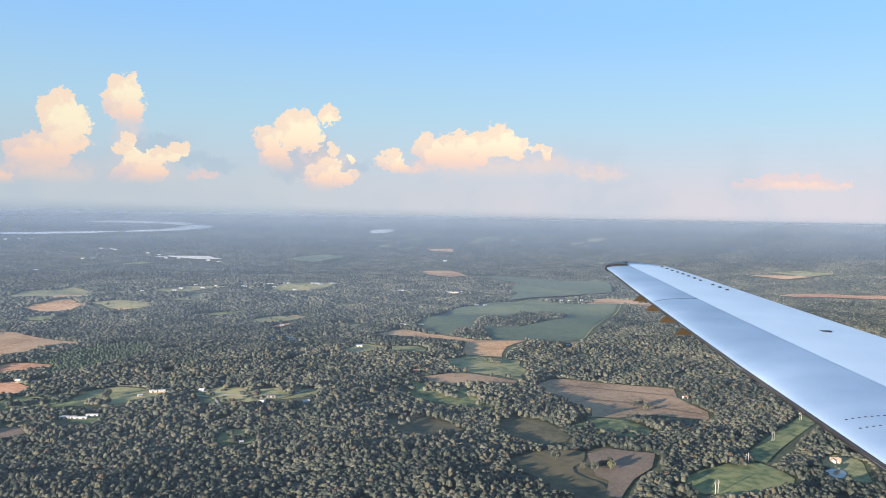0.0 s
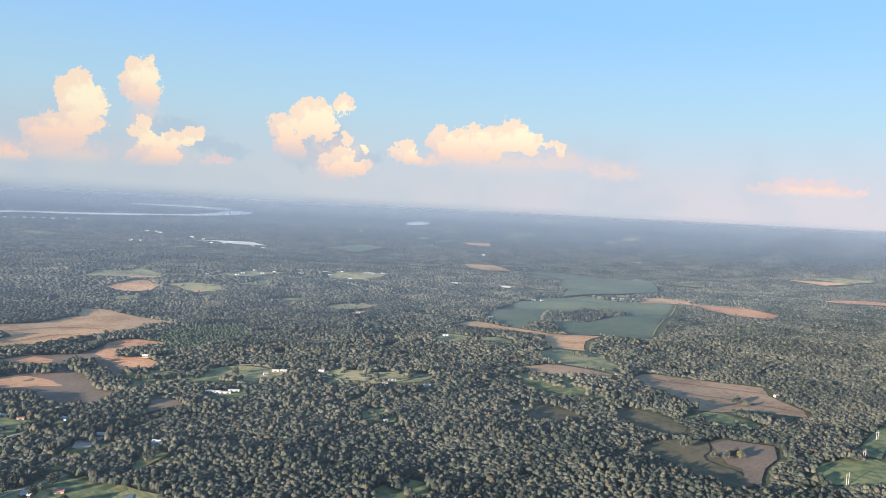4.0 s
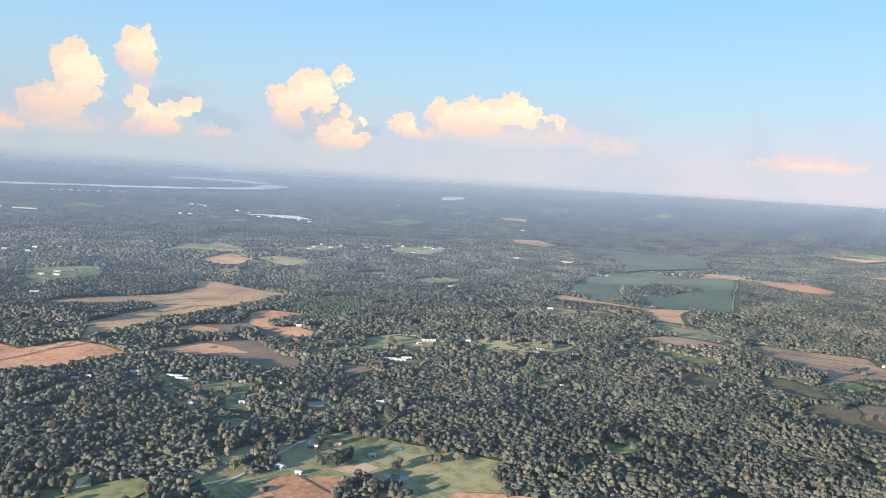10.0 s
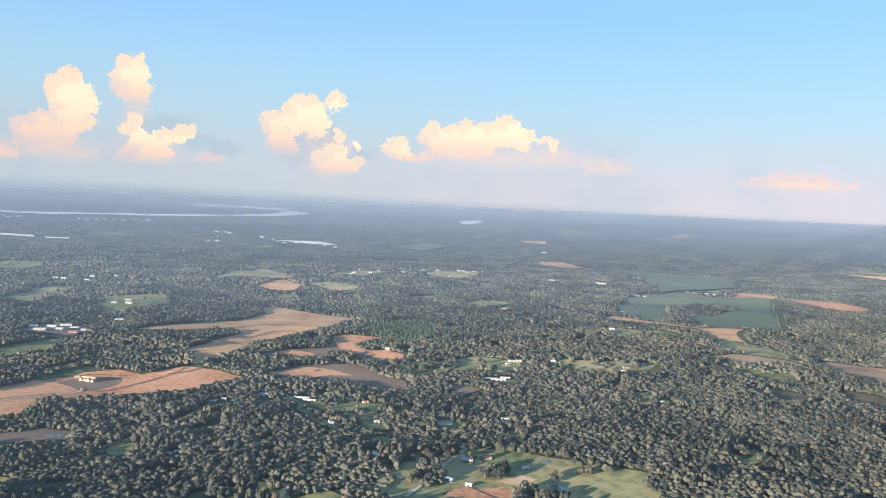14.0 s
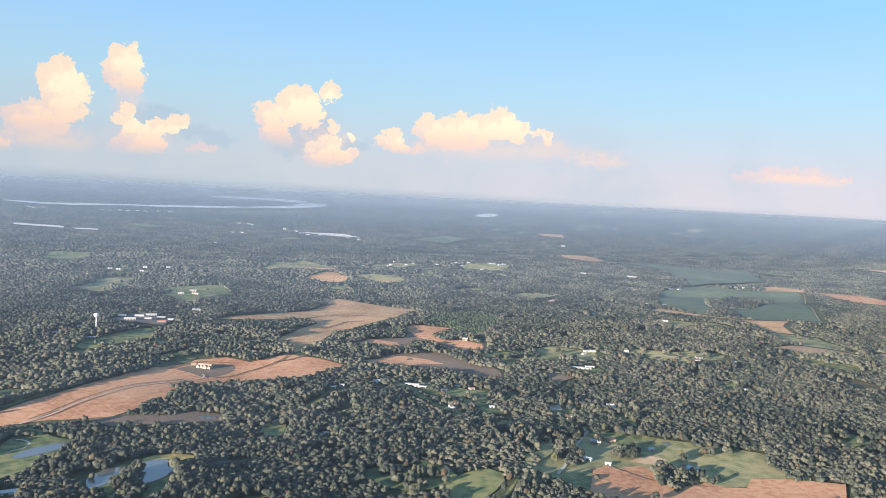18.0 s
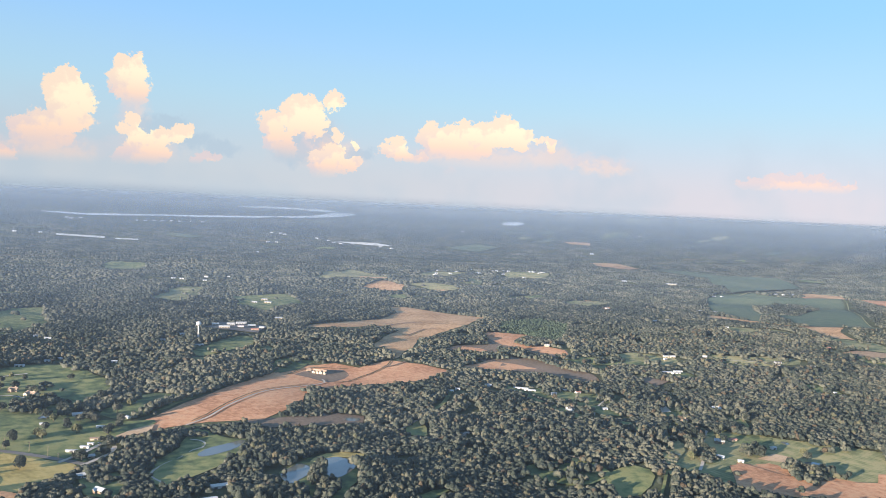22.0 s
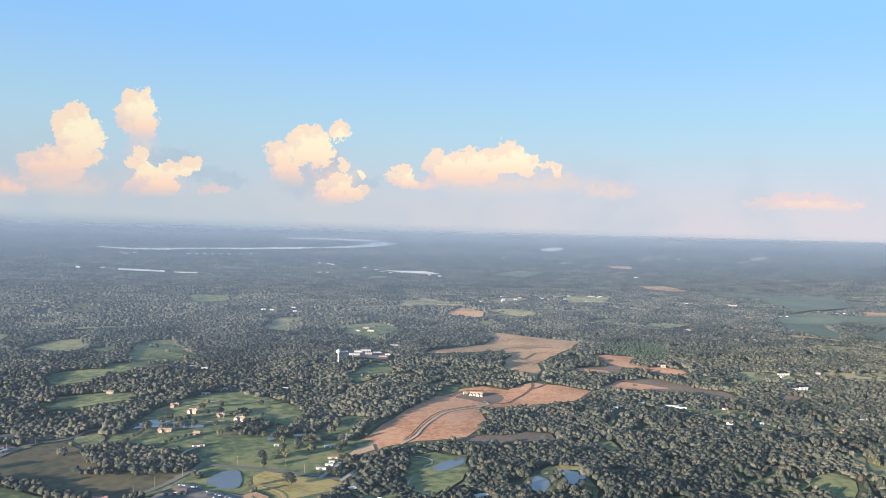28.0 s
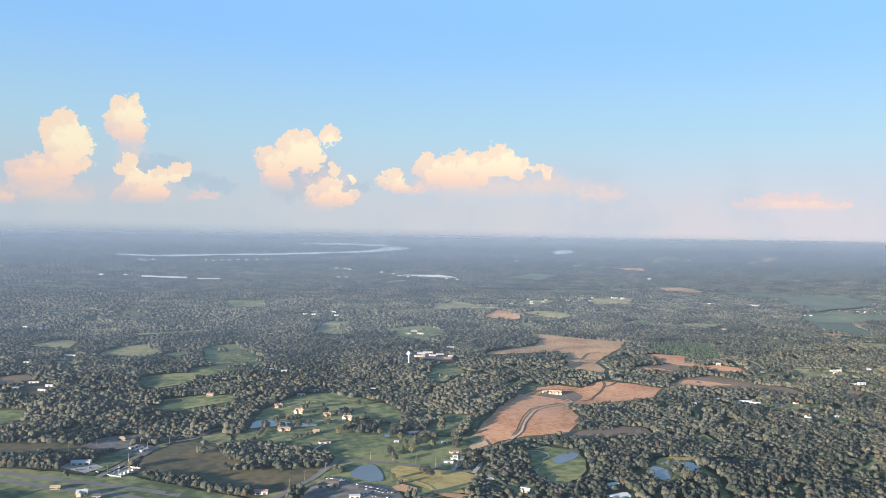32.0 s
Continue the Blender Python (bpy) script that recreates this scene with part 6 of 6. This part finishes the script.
# factory below the water tower
x, y = (-1116, 1032)
for dx, dy, w, d, h, wall, roof, label in ((-30, 2, 20, 16, 7.4, "white", "white", "white factory hall with a pale roof"),
                                           (-8, -20, 30, 18, 8, "cream", "white", "cream factory hall with a pale roof"),
                                           (30, 16, 22, 18, 7.4, "cream", "white", "cream factory hall with a pale roof"),
                                           (-6, 14, 24, 14, 8.5, "white", "white", "white factory hall with a pale roof"),
                                           (16, -4, 18, 20, 9, "white", "roof_pink", "white factory hall with a pinkish roof"),
                                           (44, -18, 22, 14, 6.5, "brick", "roof_red", "brick loading shed with a reddish roof"),
                                           (6, 36, 30, 14, 8, "white", "white", "white factory hall with a pale roof"),
                                           (50, 6, 14, 12, 6.5, "white", "white", "white factory hall with a pale roof")):
    shed(x + dx, y + dy, 12 + dx % 7, w, d, h, wall, roof, label, 4, "factory_hall", 1.2, "factory halls")
plot("factory_yard", "lot", [(x - 40, y - 32), (x + 54, y - 38), (x + 56, y + 34), (x - 30, y + 48)], "grey factory yard", 0.3, "yard")

# water tower
x, y = (-1140, 925)
clear_round(x, y, 8)
tower = empty("water_tower", x, y, 0, "white water tower with a round tank on a flared stem", "water tower")
tower.scale = (0.85, 0.85, 1.0)
bm = bmesh.new()
prof = [(2.6, 0), (1.5, 2.5), (1.2, 6), (1.2, 15), (1.6, 17.5)]
rowsv = [[bm.verts.new((r * math.cos(6.2832 * i / 20), r * math.sin(6.2832 * i / 20), z)) for i in range(20)] for r, z in prof]
for a0, b0 in zip(rowsv, rowsv[1:]):
    for i in range(20):
        bm.faces.new((a0[i], a0[(i + 1) % 20], b0[(i + 1) % 20], b0[i]))
part("stem", bm, M["white"], tower)
bm = bmesh.new()
prof = [(1.6, 17.4), (3.6, 18.3), (4.7, 20), (4.9, 21.2), (4.4, 22.8), (3.0, 24), (1.2, 24.6), (0.05, 24.7)]
rowsv = [[bm.verts.new((r * math.cos(6.2832 * i / 24), r * math.sin(6.2832 * i / 24), z)) for i in range(24)] for r, z in prof]
for a0, b0 in zip(rowsv, rowsv[1:]):
    for i in range(24):
        bm.faces.new((a0[i], a0[(i + 1) % 24], b0[(i + 1) % 24], b0[i]))
tank = part("tank", bm, M["white"], tower)
bm = bmesh.new()
tube(bm, 0, 0, 24.6, 25.6, 0.25, 0.2, 8)
part("vent", bm, M["steel"], tank)

# ---- poles, substation, car dealer ----
def pole(x, y, turn, tall=9.0, arms=1):
    ob = empty("utility_pole", x, y, turn, "weathered wooden utility pole with a crossarm", "utility pole", "poles along the roads")
    bm = bmesh.new()
    tube(bm, 0, 0, 0, tall, 0.2, 0.13, 7)
    part("pole", bm, M["wood"], ob)
    for k in range(arms):
        bm = bmesh.new()
        box(bm, -1.3, 1.3, -0.09, 0.09, tall - 0.8 - k, tall - 0.6 - k)
        arm = part("crossarm", bm, M["wood"], ob)
        bm = bmesh.new()
        for q in (-1.15, 0, 1.15):
            tube(bm, q, 0, tall - 0.6 - k, tall - 0.35 - k, 0.09, 0.05, 6)
        part("insulators", bm, M["white"], arm)
    return ob


def h_frame(x, y, turn):
    ob = empty("power_pole", x, y, turn, "tall pale wooden power pole of two legs and a crossarm", "power pole", "power line poles")
    for s in (-2.0, 2.0):
        bm = bmesh.new()
        tube(bm, s, 0, 0, 12, 0.3, 0.2, 8)
        part("leg", bm, M["concrete"], ob)
    bm = bmesh.new()
    box(bm, -3.8, 3.8, -0.15, 0.15, 10.4, 10.8)
    part("crossarm", bm, M["wood"], ob)
    for s in (-3.4, 0, 3.4):
        bm = bmesh.new()
        tube(bm, s, 0, 9.3, 10.4, 0.12, 0.12, 6)
        part("insulator", bm, M["white"], ob)
    return ob


for x, y in ((248, 661), (308, 743), (378, 843), (454, 937)):
    h_frame(x, y, 35)
for x, y in ((-1087, 368), (-1107, 375), (-1131, 379), (-1153, 377), (-1071, 354), (-1208, 315), (-1218, 294), (-1193, 341), (-1372, 421), (-1383, 389), (-1359, 443), (-1348, 458), (-1390, 312), (-1442, 404), (-1459, 378), (-1454, 312)):
    pole(x, y, RNG.uniform(60, 110))

x, y = (-1377, 319)
clear_round(x, y, 16)
sub = empty("substation", x, y, 72, "fenced gravel power substation with steel masts", "substation")
sub.scale = (0.86, 0.86, 0.7)
bm = bmesh.new()
box(bm, -16, 16, -9, 9, 0.3, 0.5)
part("pad", bm, M["gravel"], sub)
for px_, py_, tall in ((-13, -4, 15), (-4, 5, 13), (12, 5, 22), (15, -4, 10), (-9, 6, 9)):
    bm = bmesh.new()
    tube(bm, px_, py_, 0.5, tall, 0.3, 0.12, 7)
    part("mast", bm, M["steel"], sub)
for k in range(3):
    bm = bmesh.new()
    box(bm, -13 + k * 9, -8 + k * 9 + 1, -0.2, 0.2, 7.0, 7.5)
    part("beam", bm, M["steel"], sub)
for k in range(4):
    bm = bmesh.new()
    box(bm, -11 + k * 6, -8.4 + k * 6, -5, -2.6, 0.5, 3.0, 0.2)
    tr = part("transformer", bm, M["steel"], sub)
    bm = bmesh.new()
    for q in (-0.5, 0.5):
        tube(bm, -9.7 + k * 6 + q, -3.8, 3.0, 4.0, 0.15, 0.1, 6)
    part("bushings", bm, M["white"], tr)
for x0, x1, y0, y1 in ((-16, 16, -9, -8.9), (-16, 16, 8.9, 9), (-16, -15.9, -9, 9), (15.9, 16, -9, 9)):
    bm = bmesh.new()
    box(bm, x0, x1, y0, y1, 0.5, 2.3)
    part("fence", bm, M["steel"], sub)
x, y = (-1184, 298)
shed(x, y, 10, 32, 13, 4.6, "cream", "roof_umber", "car dealer's cream hall with a brown roof", 3, "dealer_hall", 1.6)
x, y = (-1156, 266)
shed(x, y, 14, 15, 9, 4.0, "white", "roof_tin", "small white workshop beside a car lot", 2, "workshop")


def make_car(paint, label):
    ob = empty("car", 0, 0, 0, label, "car", "parked cars")
    bm = bmesh.new()
    box(bm, -2.2, 2.2, -0.9, 0.9, 0.35, 0.95, 0.06)
    bm.transform(Matrix.Scale(0.8, 4))
    part("body", bm, M[paint], ob)
    bm = bmesh.new()
    box(bm, -1.3, 1.0, -0.82, 0.82, 0.94, 1.45, 0.25)
    bm.transform(Matrix.Scale(0.8, 4))
    part("cabin", bm, M["pane"], ob)
    for sx in (-1.35, 1.35):
        for sy in (-0.85, 0.85):
            bm = bmesh.new()
            tube(bm, 0, 0, -0.12, 0.12, 0.34, 0.34, 10)
            bmesh.ops.transform(bm, verts=bm.verts, matrix=pose(sx, sy, 0.34, 90, 0, 0))
            bm.transform(Matrix.Scale(0.8, 4))
            part("wheel", bm, M["tyre"], ob)
    return ob


M["car_white"] = mat("white_car_paint", [(0.72, 0.72, 0.72), (0.8, 0.8, 0.8)], rough=0.3)
M["car_dark"] = mat("dark_car_paint", [(0.03, 0.035, 0.045), (0.05, 0.055, 0.065)], rough=0.25)
M["car_silver"] = mat("silver_car_paint", [(0.42, 0.43, 0.44), (0.5, 0.5, 0.51)], rough=0.3, metal=0.4)
M["car_red"] = mat("red_machine_paint", [(0.5, 0.06, 0.04), (0.6, 0.1, 0.06)], rough=0.4)
CARS = [make_car("car_white", "white car parked on a grey lot"), make_car("car_dark", "dark car parked on a grey lot"), make_car("car_silver", "silver car parked on a grey lot"), make_car("car_red", "small red vehicle parked beside a lot")]
used = [False] * 4
spots = []
for (x0, y0), (x1, y1), n in (((-1158, 304), (-1127, 285), 17), ((-1155, 295), (-1129, 279), 15), ((-1190, 322), (-1170, 313), 9), ((-1148, 272), (-1125, 266), 9), ((-1155, 275), (-1143, 281), 11), ((-1184, 319), (-1167, 314), 9), ((-1143, 287), (-1121, 279), 12)):
    spots += [(x0 + (x1 - x0) * i / n, y0 + (y1 - y0) * i / n, 75) for i in range(n)]
spots += [(x, y, RNG.uniform(0, 180)) for x, y in ((-483, 654), (-482, 661), (-478, 665), (-472, 659), (-569, 670), (-565, 670), (-563, 672))]
spots += [(x, y, RNG.uniform(0, 180)) for x, y in ((-1044, 385), (-1049, 366), (-1064, 377), (-1042, 374), (-1061, 409), (-1064, 390), (-1259, 471), (-1266, 556), (-1207, 535), (-1410, 321), (-1401, 316), (-1420, 314))]
REDS = [(-1102, 261), (-1101, 264), (-1100, 267), (-1099, 269), (-1099, 274)]
spots += [(x, y, 40) for x, y in REDS]
for x, y, turn in spots:
    k = 3 if turn == 40 else int(RNG.choice([0, 0, 1, 1, 2, 2, 3], 1)[0]) if turn != 75 else int(RNG.choice([0, 1, 1, 1, 2], 1)[0])
    m = pose(x, y, top_z(x, y), 0, 0, turn + RNG.uniform(-4, 4))
    if used[k]:
        copy_thing(CARS[k], m)
    else:
        CARS[k].matrix_world, used[k] = m, True

# ---- single trees in pastures, yards and along lanes ----
LONE = [(-1095, 341), (-1099, 347), (-1092, 334), (-1121, 428), (-1110, 446), (-1106, 439), (-1135, 398), (-1132, 395), (-1095, 466), (-1100, 475), (-1090, 463), (-1184, 519), (-1179, 533), (-1167, 522), (-1160, 510), (-1171, 490), (-1181, 489), (-1188, 494), (-1208, 567), (-1238, 603), (-1258, 610), (-1258, 589)]
LONE += [(-1277, 509), (-1275, 526), (-1263, 522), (-1254, 528), (-1243, 563), (-1192, 478), (-1197, 464), (-1160, 475), (-1152, 471), (-1135, 487), (-1128, 508), (-1125, 550), (-1117, 534), (-1104, 460), (-1082, 494), (-1066, 442), (-1062, 452), (-1049, 403), (-1045, 415), (-1053, 410)]
LONE += [(-452, 526), (-449, 537), (-453, 550), (-441, 472), (-434, 479), (-428, 487), (-425, 494), (-422, 502), (-431, 470), (-474, 513), (-486, 527), (-489, 509), (-496, 485), (-498, 464), (-379, 486), (-394, 443), (-403, 440), (-479, 466), (-501, 457), (-506, 447), (-387, 550), (-400, 621), (-396, 601)]
LONE += [(140, 716), (157, 717), (163, 720), (166, 714), (149, 707), (116, 739), (168, 730), (264, 984), (255, 970), (266, 961), (-424, 957), (-419, 938), (-382, 983)]
LONE += [(-802, 339), (-841, 319), (-851, 322), (-871, 316), (-880, 308)]
LONE += [(-1127, 322), (-1128, 376), (-1113, 407), (-1091, 432), (-1193, 622), (-1196, 551), (-1229, 567), (-1216, 509), (-1251, 495), (-1238, 501), (-1269, 490), (-1286, 488), (-1302, 609), (-1261, 587), (-1065, 434), (-1067, 468), (-1081, 528), (-1044, 384), (-1059, 409), (-1119, 410), (-1092, 428), (-1127, 454), (-1137, 461), (-1062, 367), (-1056, 364), (-1081, 523)]
LONE += [(-451, 512), (-445, 478), (-434, 480), (-422, 485), (-427, 475), (-484, 529), (-477, 530), (-497, 464), (-491, 465), (-485, 472), (-412, 434), (-417, 423), (-394, 432), (-402, 421), (-381, 474), (-396, 598)]
for x, y in LONE:
    tree(x, y)
for (x0, y0), (x1, y1) in (((-1243, 432), (-1224, 467)), ((-1180, 543), (-1137, 516)), ((-1285, 487), (-1286, 414))):
    n = max(4, int(math.hypot(x1 - x0, y1 - y0) / 7))
    for i in range(n):
        tree(x0 + (x1 - x0) * i / n + RNG.uniform(-1.5, 1.5), y0 + (y1 - y0) * i / n + RNG.uniform(-1.5, 1.5), 1, 0.6)

# ---- the aircraft's wing, as it stands at the start of the flight ----
EYE0 = BASE @ Matrix.Translation([METRES * v for v in flown(0.0)])
# Blue of both skin colours is the reflected sky, painted in.
skin_sky_tint = mat("sky_tinted_satin_skin", [(0.43, 0.54, 0.67), (0.49, 0.605, 0.74)], rough=0.42, metal=0.0, scale=2.0, big=0.4)
wing_edge = mat("sky_tinted_leading_edge", [(0.175, 0.25, 0.365), (0.225, 0.315, 0.45), (0.30, 0.40, 0.55)], rough=0.4, metal=0.1, scale=1.6, big=0.7, contrast=0.7)
cap_black = mat("black_tip_cap", [(0.012, 0.012, 0.014), (0.03, 0.03, 0.032)], rough=0.4, scale=6, big=1)
fin_ochre = mat("ochre_primed_fin", [(0.028, 0.018, 0.008), (0.045, 0.03, 0.013)], rough=0.6, scale=6, big=1)
wing_ob = new("aircraft_wing")
wing_ob.matrix_world = EYE0
tagged(wing_ob, "polished silver aircraft wing with a black tip cap", "wing")
STATIONS = [(2.2, 2.05, 4.12), (3.54, 2.11, 4.04), (5.56, 2.19, 3.94), (7.2, 2.28, 3.86), (9.49, 2.42, 3.78), (11.3, 2.55, 3.72), (12.1, 2.60, 3.68), (12.45, 2.70, 3.62), (12.7, 2.95, 3.45)]


def wing_z(y):
    return -1.34 + 0.088 * y


def section(y, u, up):
    """A point on the wing's skin at span y and share u of the chord."""
    for (y0, l0, t0), (y1, l1, t1) in zip(STATIONS, STATIONS[1:]):
        if y <= y1 or y1 == STATIONS[-1][0]:
            k = min(1.0, max(0.0, (y - y0) / (y1 - y0)))
            le, te = l0 + (l1 - l0) * k, t0 + (t1 - t0) * k
            break
    c = te - le
    th = 5 * 0.105 * c * (0.2969 * math.sqrt(u) - 0.126 * u - 0.3516 * u * u + 0.2843 * u ** 3 - 0.1015 * u ** 4)
    return Vector((le + c * u, y, wing_z(y) + th * (0.8 if up else -0.8) - 0.03))


def skin(name, u0, u1, material, label, y0=2.2, y1=12.7, n=26, lift=0.0):
    bm = bmesh.new()
    us = [u0 + (u1 - u0) * (i / 9) ** (2 if u0 == 0 else 1) for i in range(10)]
    loop = [(u, True) for u in reversed(us)] + [(u, False) for u in (us[1:] if u0 == 0 else us)]
    grid = []
    for i in range(n):
        y = y0 + (y1 - y0) * i / (n - 1)
        grid.append([bm.verts.new(section(y, u, up) + Vector((0, 0, lift if up else -lift))) for u, up in loop])
    for a, b in zip(grid, grid[1:]):
        for j in range(len(loop) - 1):
            if u0 > 0 and j == len(us) - 1:
                continue
            bm.faces.new((a[j], a[j + 1], b[j + 1], b[j]))
    for g in (grid[0], grid[-1]):
        bm.faces.new(g)
    bmesh.ops.recalc_face_normals(bm, faces=bm.faces)
    ob = part(name, bm, material, wing_ob, label)
    for p in ob.data.polygons:
        p.use_smooth = len(p.vertices) == 4
    return ob


skin("leading_edge", 0.0, 0.355, wing_edge, "polished metal leading edge tinted blue for reflected sky")
main_skin = skin("wing_skin", 0.357, 1.0, skin_sky_tint, "satin skin tinted pale blue for reflected sky")
# Thin black line drawn along the front of the leading edge.
skin("leading_edge_line", 0.0, 0.005, cap_black, "thin dark line along the leading edge", 2.2, 12.1, 22, 0.002)
skin("tip_cap", 0.0, 0.33, cap_black, "black rubber tip cap", 12.05, 12.73, 7, 0.02)
for y in (7.25, 7.9, 8.6, 9.3):     # small fins under the leading edge
    bm = bmesh.new()
    lx = section(y, 0.0, True)
    pts = [(-0.06, -0.092), (0.22, -0.10), (0.2, -0.02), (0.05, -0.01), (0.0, -0.04)]
    sides = [[bm.verts.new((lx.x + a, y + s, lx.z + b)) for a, b in pts] for s in (-0.025, 0.025)]
    bm.faces.new(sides[0])
    bm.faces.new(list(reversed(sides[1])))
    for i in range(5):
        j = (i + 1) % 5
        bm.faces.new((sides[0][i], sides[0][j], sides[1][j], sides[1][i]))
    bmesh.ops.recalc_face_normals(bm, faces=bm.faces)
    part("fin", bm, fin_ochre, wing_ob, "ochre fin under the leading edge")
for i in range(11):                   # low vanes near the tip
    y = 9.45 + i * 0.24 + (0.22 if i > 2 else 0)
    q = section(y, 0.84, True)
    bm = bmesh.new()
    box(bm, q.x - 0.022, q.x + 0.022, q.y - 0.008, q.y + 0.008, q.z - 0.005, q.z + 0.016, 0.004)
    part("vane", bm, cap_black, wing_ob, "small dark vane")
skin("panel_seam", 0.02, 0.35, cap_black, "dark seam across the leading edge", 8.52, 8.532, 2, 0.0015)
q = section(6.75, 0.72, True)
bm = bmesh.new()
tube(bm, q.x, q.y, q.z - 0.005, q.z + 0.006, 0.055, 0.05, 14)
part("fuel_cap", bm, cap_black, main_skin, "dark flush filler cap")
for y, u in ((4.05, 0.0), (4.2, 0.0)):
    for k in range(16):
        q = section(y, 0.06 + 0.019 * k, True)
        bm = bmesh.new()
        tube(bm, q.x, q.y, q.z - 0.002, q.z + 0.002, 0.008, 0.007, 6)
        part("rivet", bm, cap_black if y < 5 else skin_sky_tint, wing_ob)


# ---- the woods fill all land that is not open ----
for name, d0, d1, step, spec, rough, rad, hgt, seed in (
        ("near_woods", 385, 860, 5.0, 2, 0.66, 3.4, 6.8, 11),
        ("tall_near_woods", 385, 860, 11.5, 4, 0.5, 3.9, 8.6, 21),
        ("middle_woods", 860, 1400, 5.8, 1, 0.62, 3.8, 6.6, 12),
        ("middle_woods", 1400, 1950, 6.8, FARS, 0.34, 4.8, 6.2, 17),
        ("tall_middle_woods", 860, 1950, 18.0, 2, 0.66, 4.5, 8.2, 22),
        ("pale_near_trees", 385, 1250, 22.0, 3, 0.55, 3.5, 8.2, 23),
        ("russet_near_trees", 385, 1250, 29.0, 3, 0.55, 3.4, 7.8, 24),
        ("woods_below", -900, 395, 27.0, 1, 0.5, 9.5, 9.5, 14),
        ("far_woods", 1950, 3000, 10.0, FARS, 0.3, 7.4, 6.0, 13),
        ("far_woods", 3000, 5000, 18.5, HORIZON, 0.3, 13.0, 6.0, 15)):
    px, py = scatter(d0, d1, step, seed)
    if d0 < 0:
        r = np.random.RandomState(seed)
        px, py = [q.ravel() + r.uniform(-6, 6, q.size) for q in np.meshgrid(np.arange(-2300, 900, step), np.arange(-1300, 1100, step))]
        side = px * N[0] + py * N[1]
        px, py = px[(side > d0) & (side < d1)], py[(side > d0) & (side < d1)]
    free = not_open(px, py)
    for ring in SEMI:
        free |= inside(px, py, ring) & (wave(px, py, 70, 61) + 0.5 * wave(px, py, 25, 62) > 0.75)
    for ring in YARDS:
        free |= inside(px, py, ring) & (wave(px, py, 40, 65) + 0.7 * wave(px, py, 17, 66) > 0.3)
    for ring in GRASS:
        free |= inside(px, py, ring) & (wave(px, py, 60, 63) + 0.6 * wave(px, py, 21, 64) > 1.15)
    for ring in KEEP:
        free &= ~inside(px, py, ring)
    if "tall" in name:
        free &= (wave(px, py, 110, 71) + 0.6 * wave(px, py, 35, 72)) > -0.35
    gap = (wave(px, py, 95, 31) + 0.9 * wave(px, py, 27, 32)) < -0.95
    if d0 >= 1400:          # long thin clearings lying across the view
        along, across = px * U[0] + py * U[1], px * N[0] + py * N[1]
        gap |= (wave(along / 3.2, across, 110, 33) + 0.6 * wave(along / 3.2, across, 45, 34)) < (-0.95 if d0 < 1950 else -0.8)
    for ring in COPSES:
        gap &= ~inside(px, py, ring)
    free &= ~gap
    px, py = px[free], py[free]
    pine = np.zeros(len(px), bool)
    for ring in PINES:
        pine |= inside(px, py, ring)
    shp, fcs = lump_shapes(spec, 24, seed, rough) if isinstance(spec, int) else crown_shapes(spec, 24, seed, rough)
    woods(name, px[~pine], py[~pine], shp, fcs, rad, hgt, "pale_crown" if "pale" in name else "russet_crown" if "russet" in name else "crown",
          "pale sunlit trees scattered through the woods" if "pale" in name else "russet and olive trees scattered through the woods" if "russet" in name else "dense mixed broadleaf woods in early autumn green and brown", seed)
    if pine.any() and name in ("near_woods", "middle_woods"):
        woods("pine_plantation", px[pine], py[pine], shp, fcs, rad * 0.72, hgt * 0.8, "conifer", "block of young dark green planted pines", seed + 5)
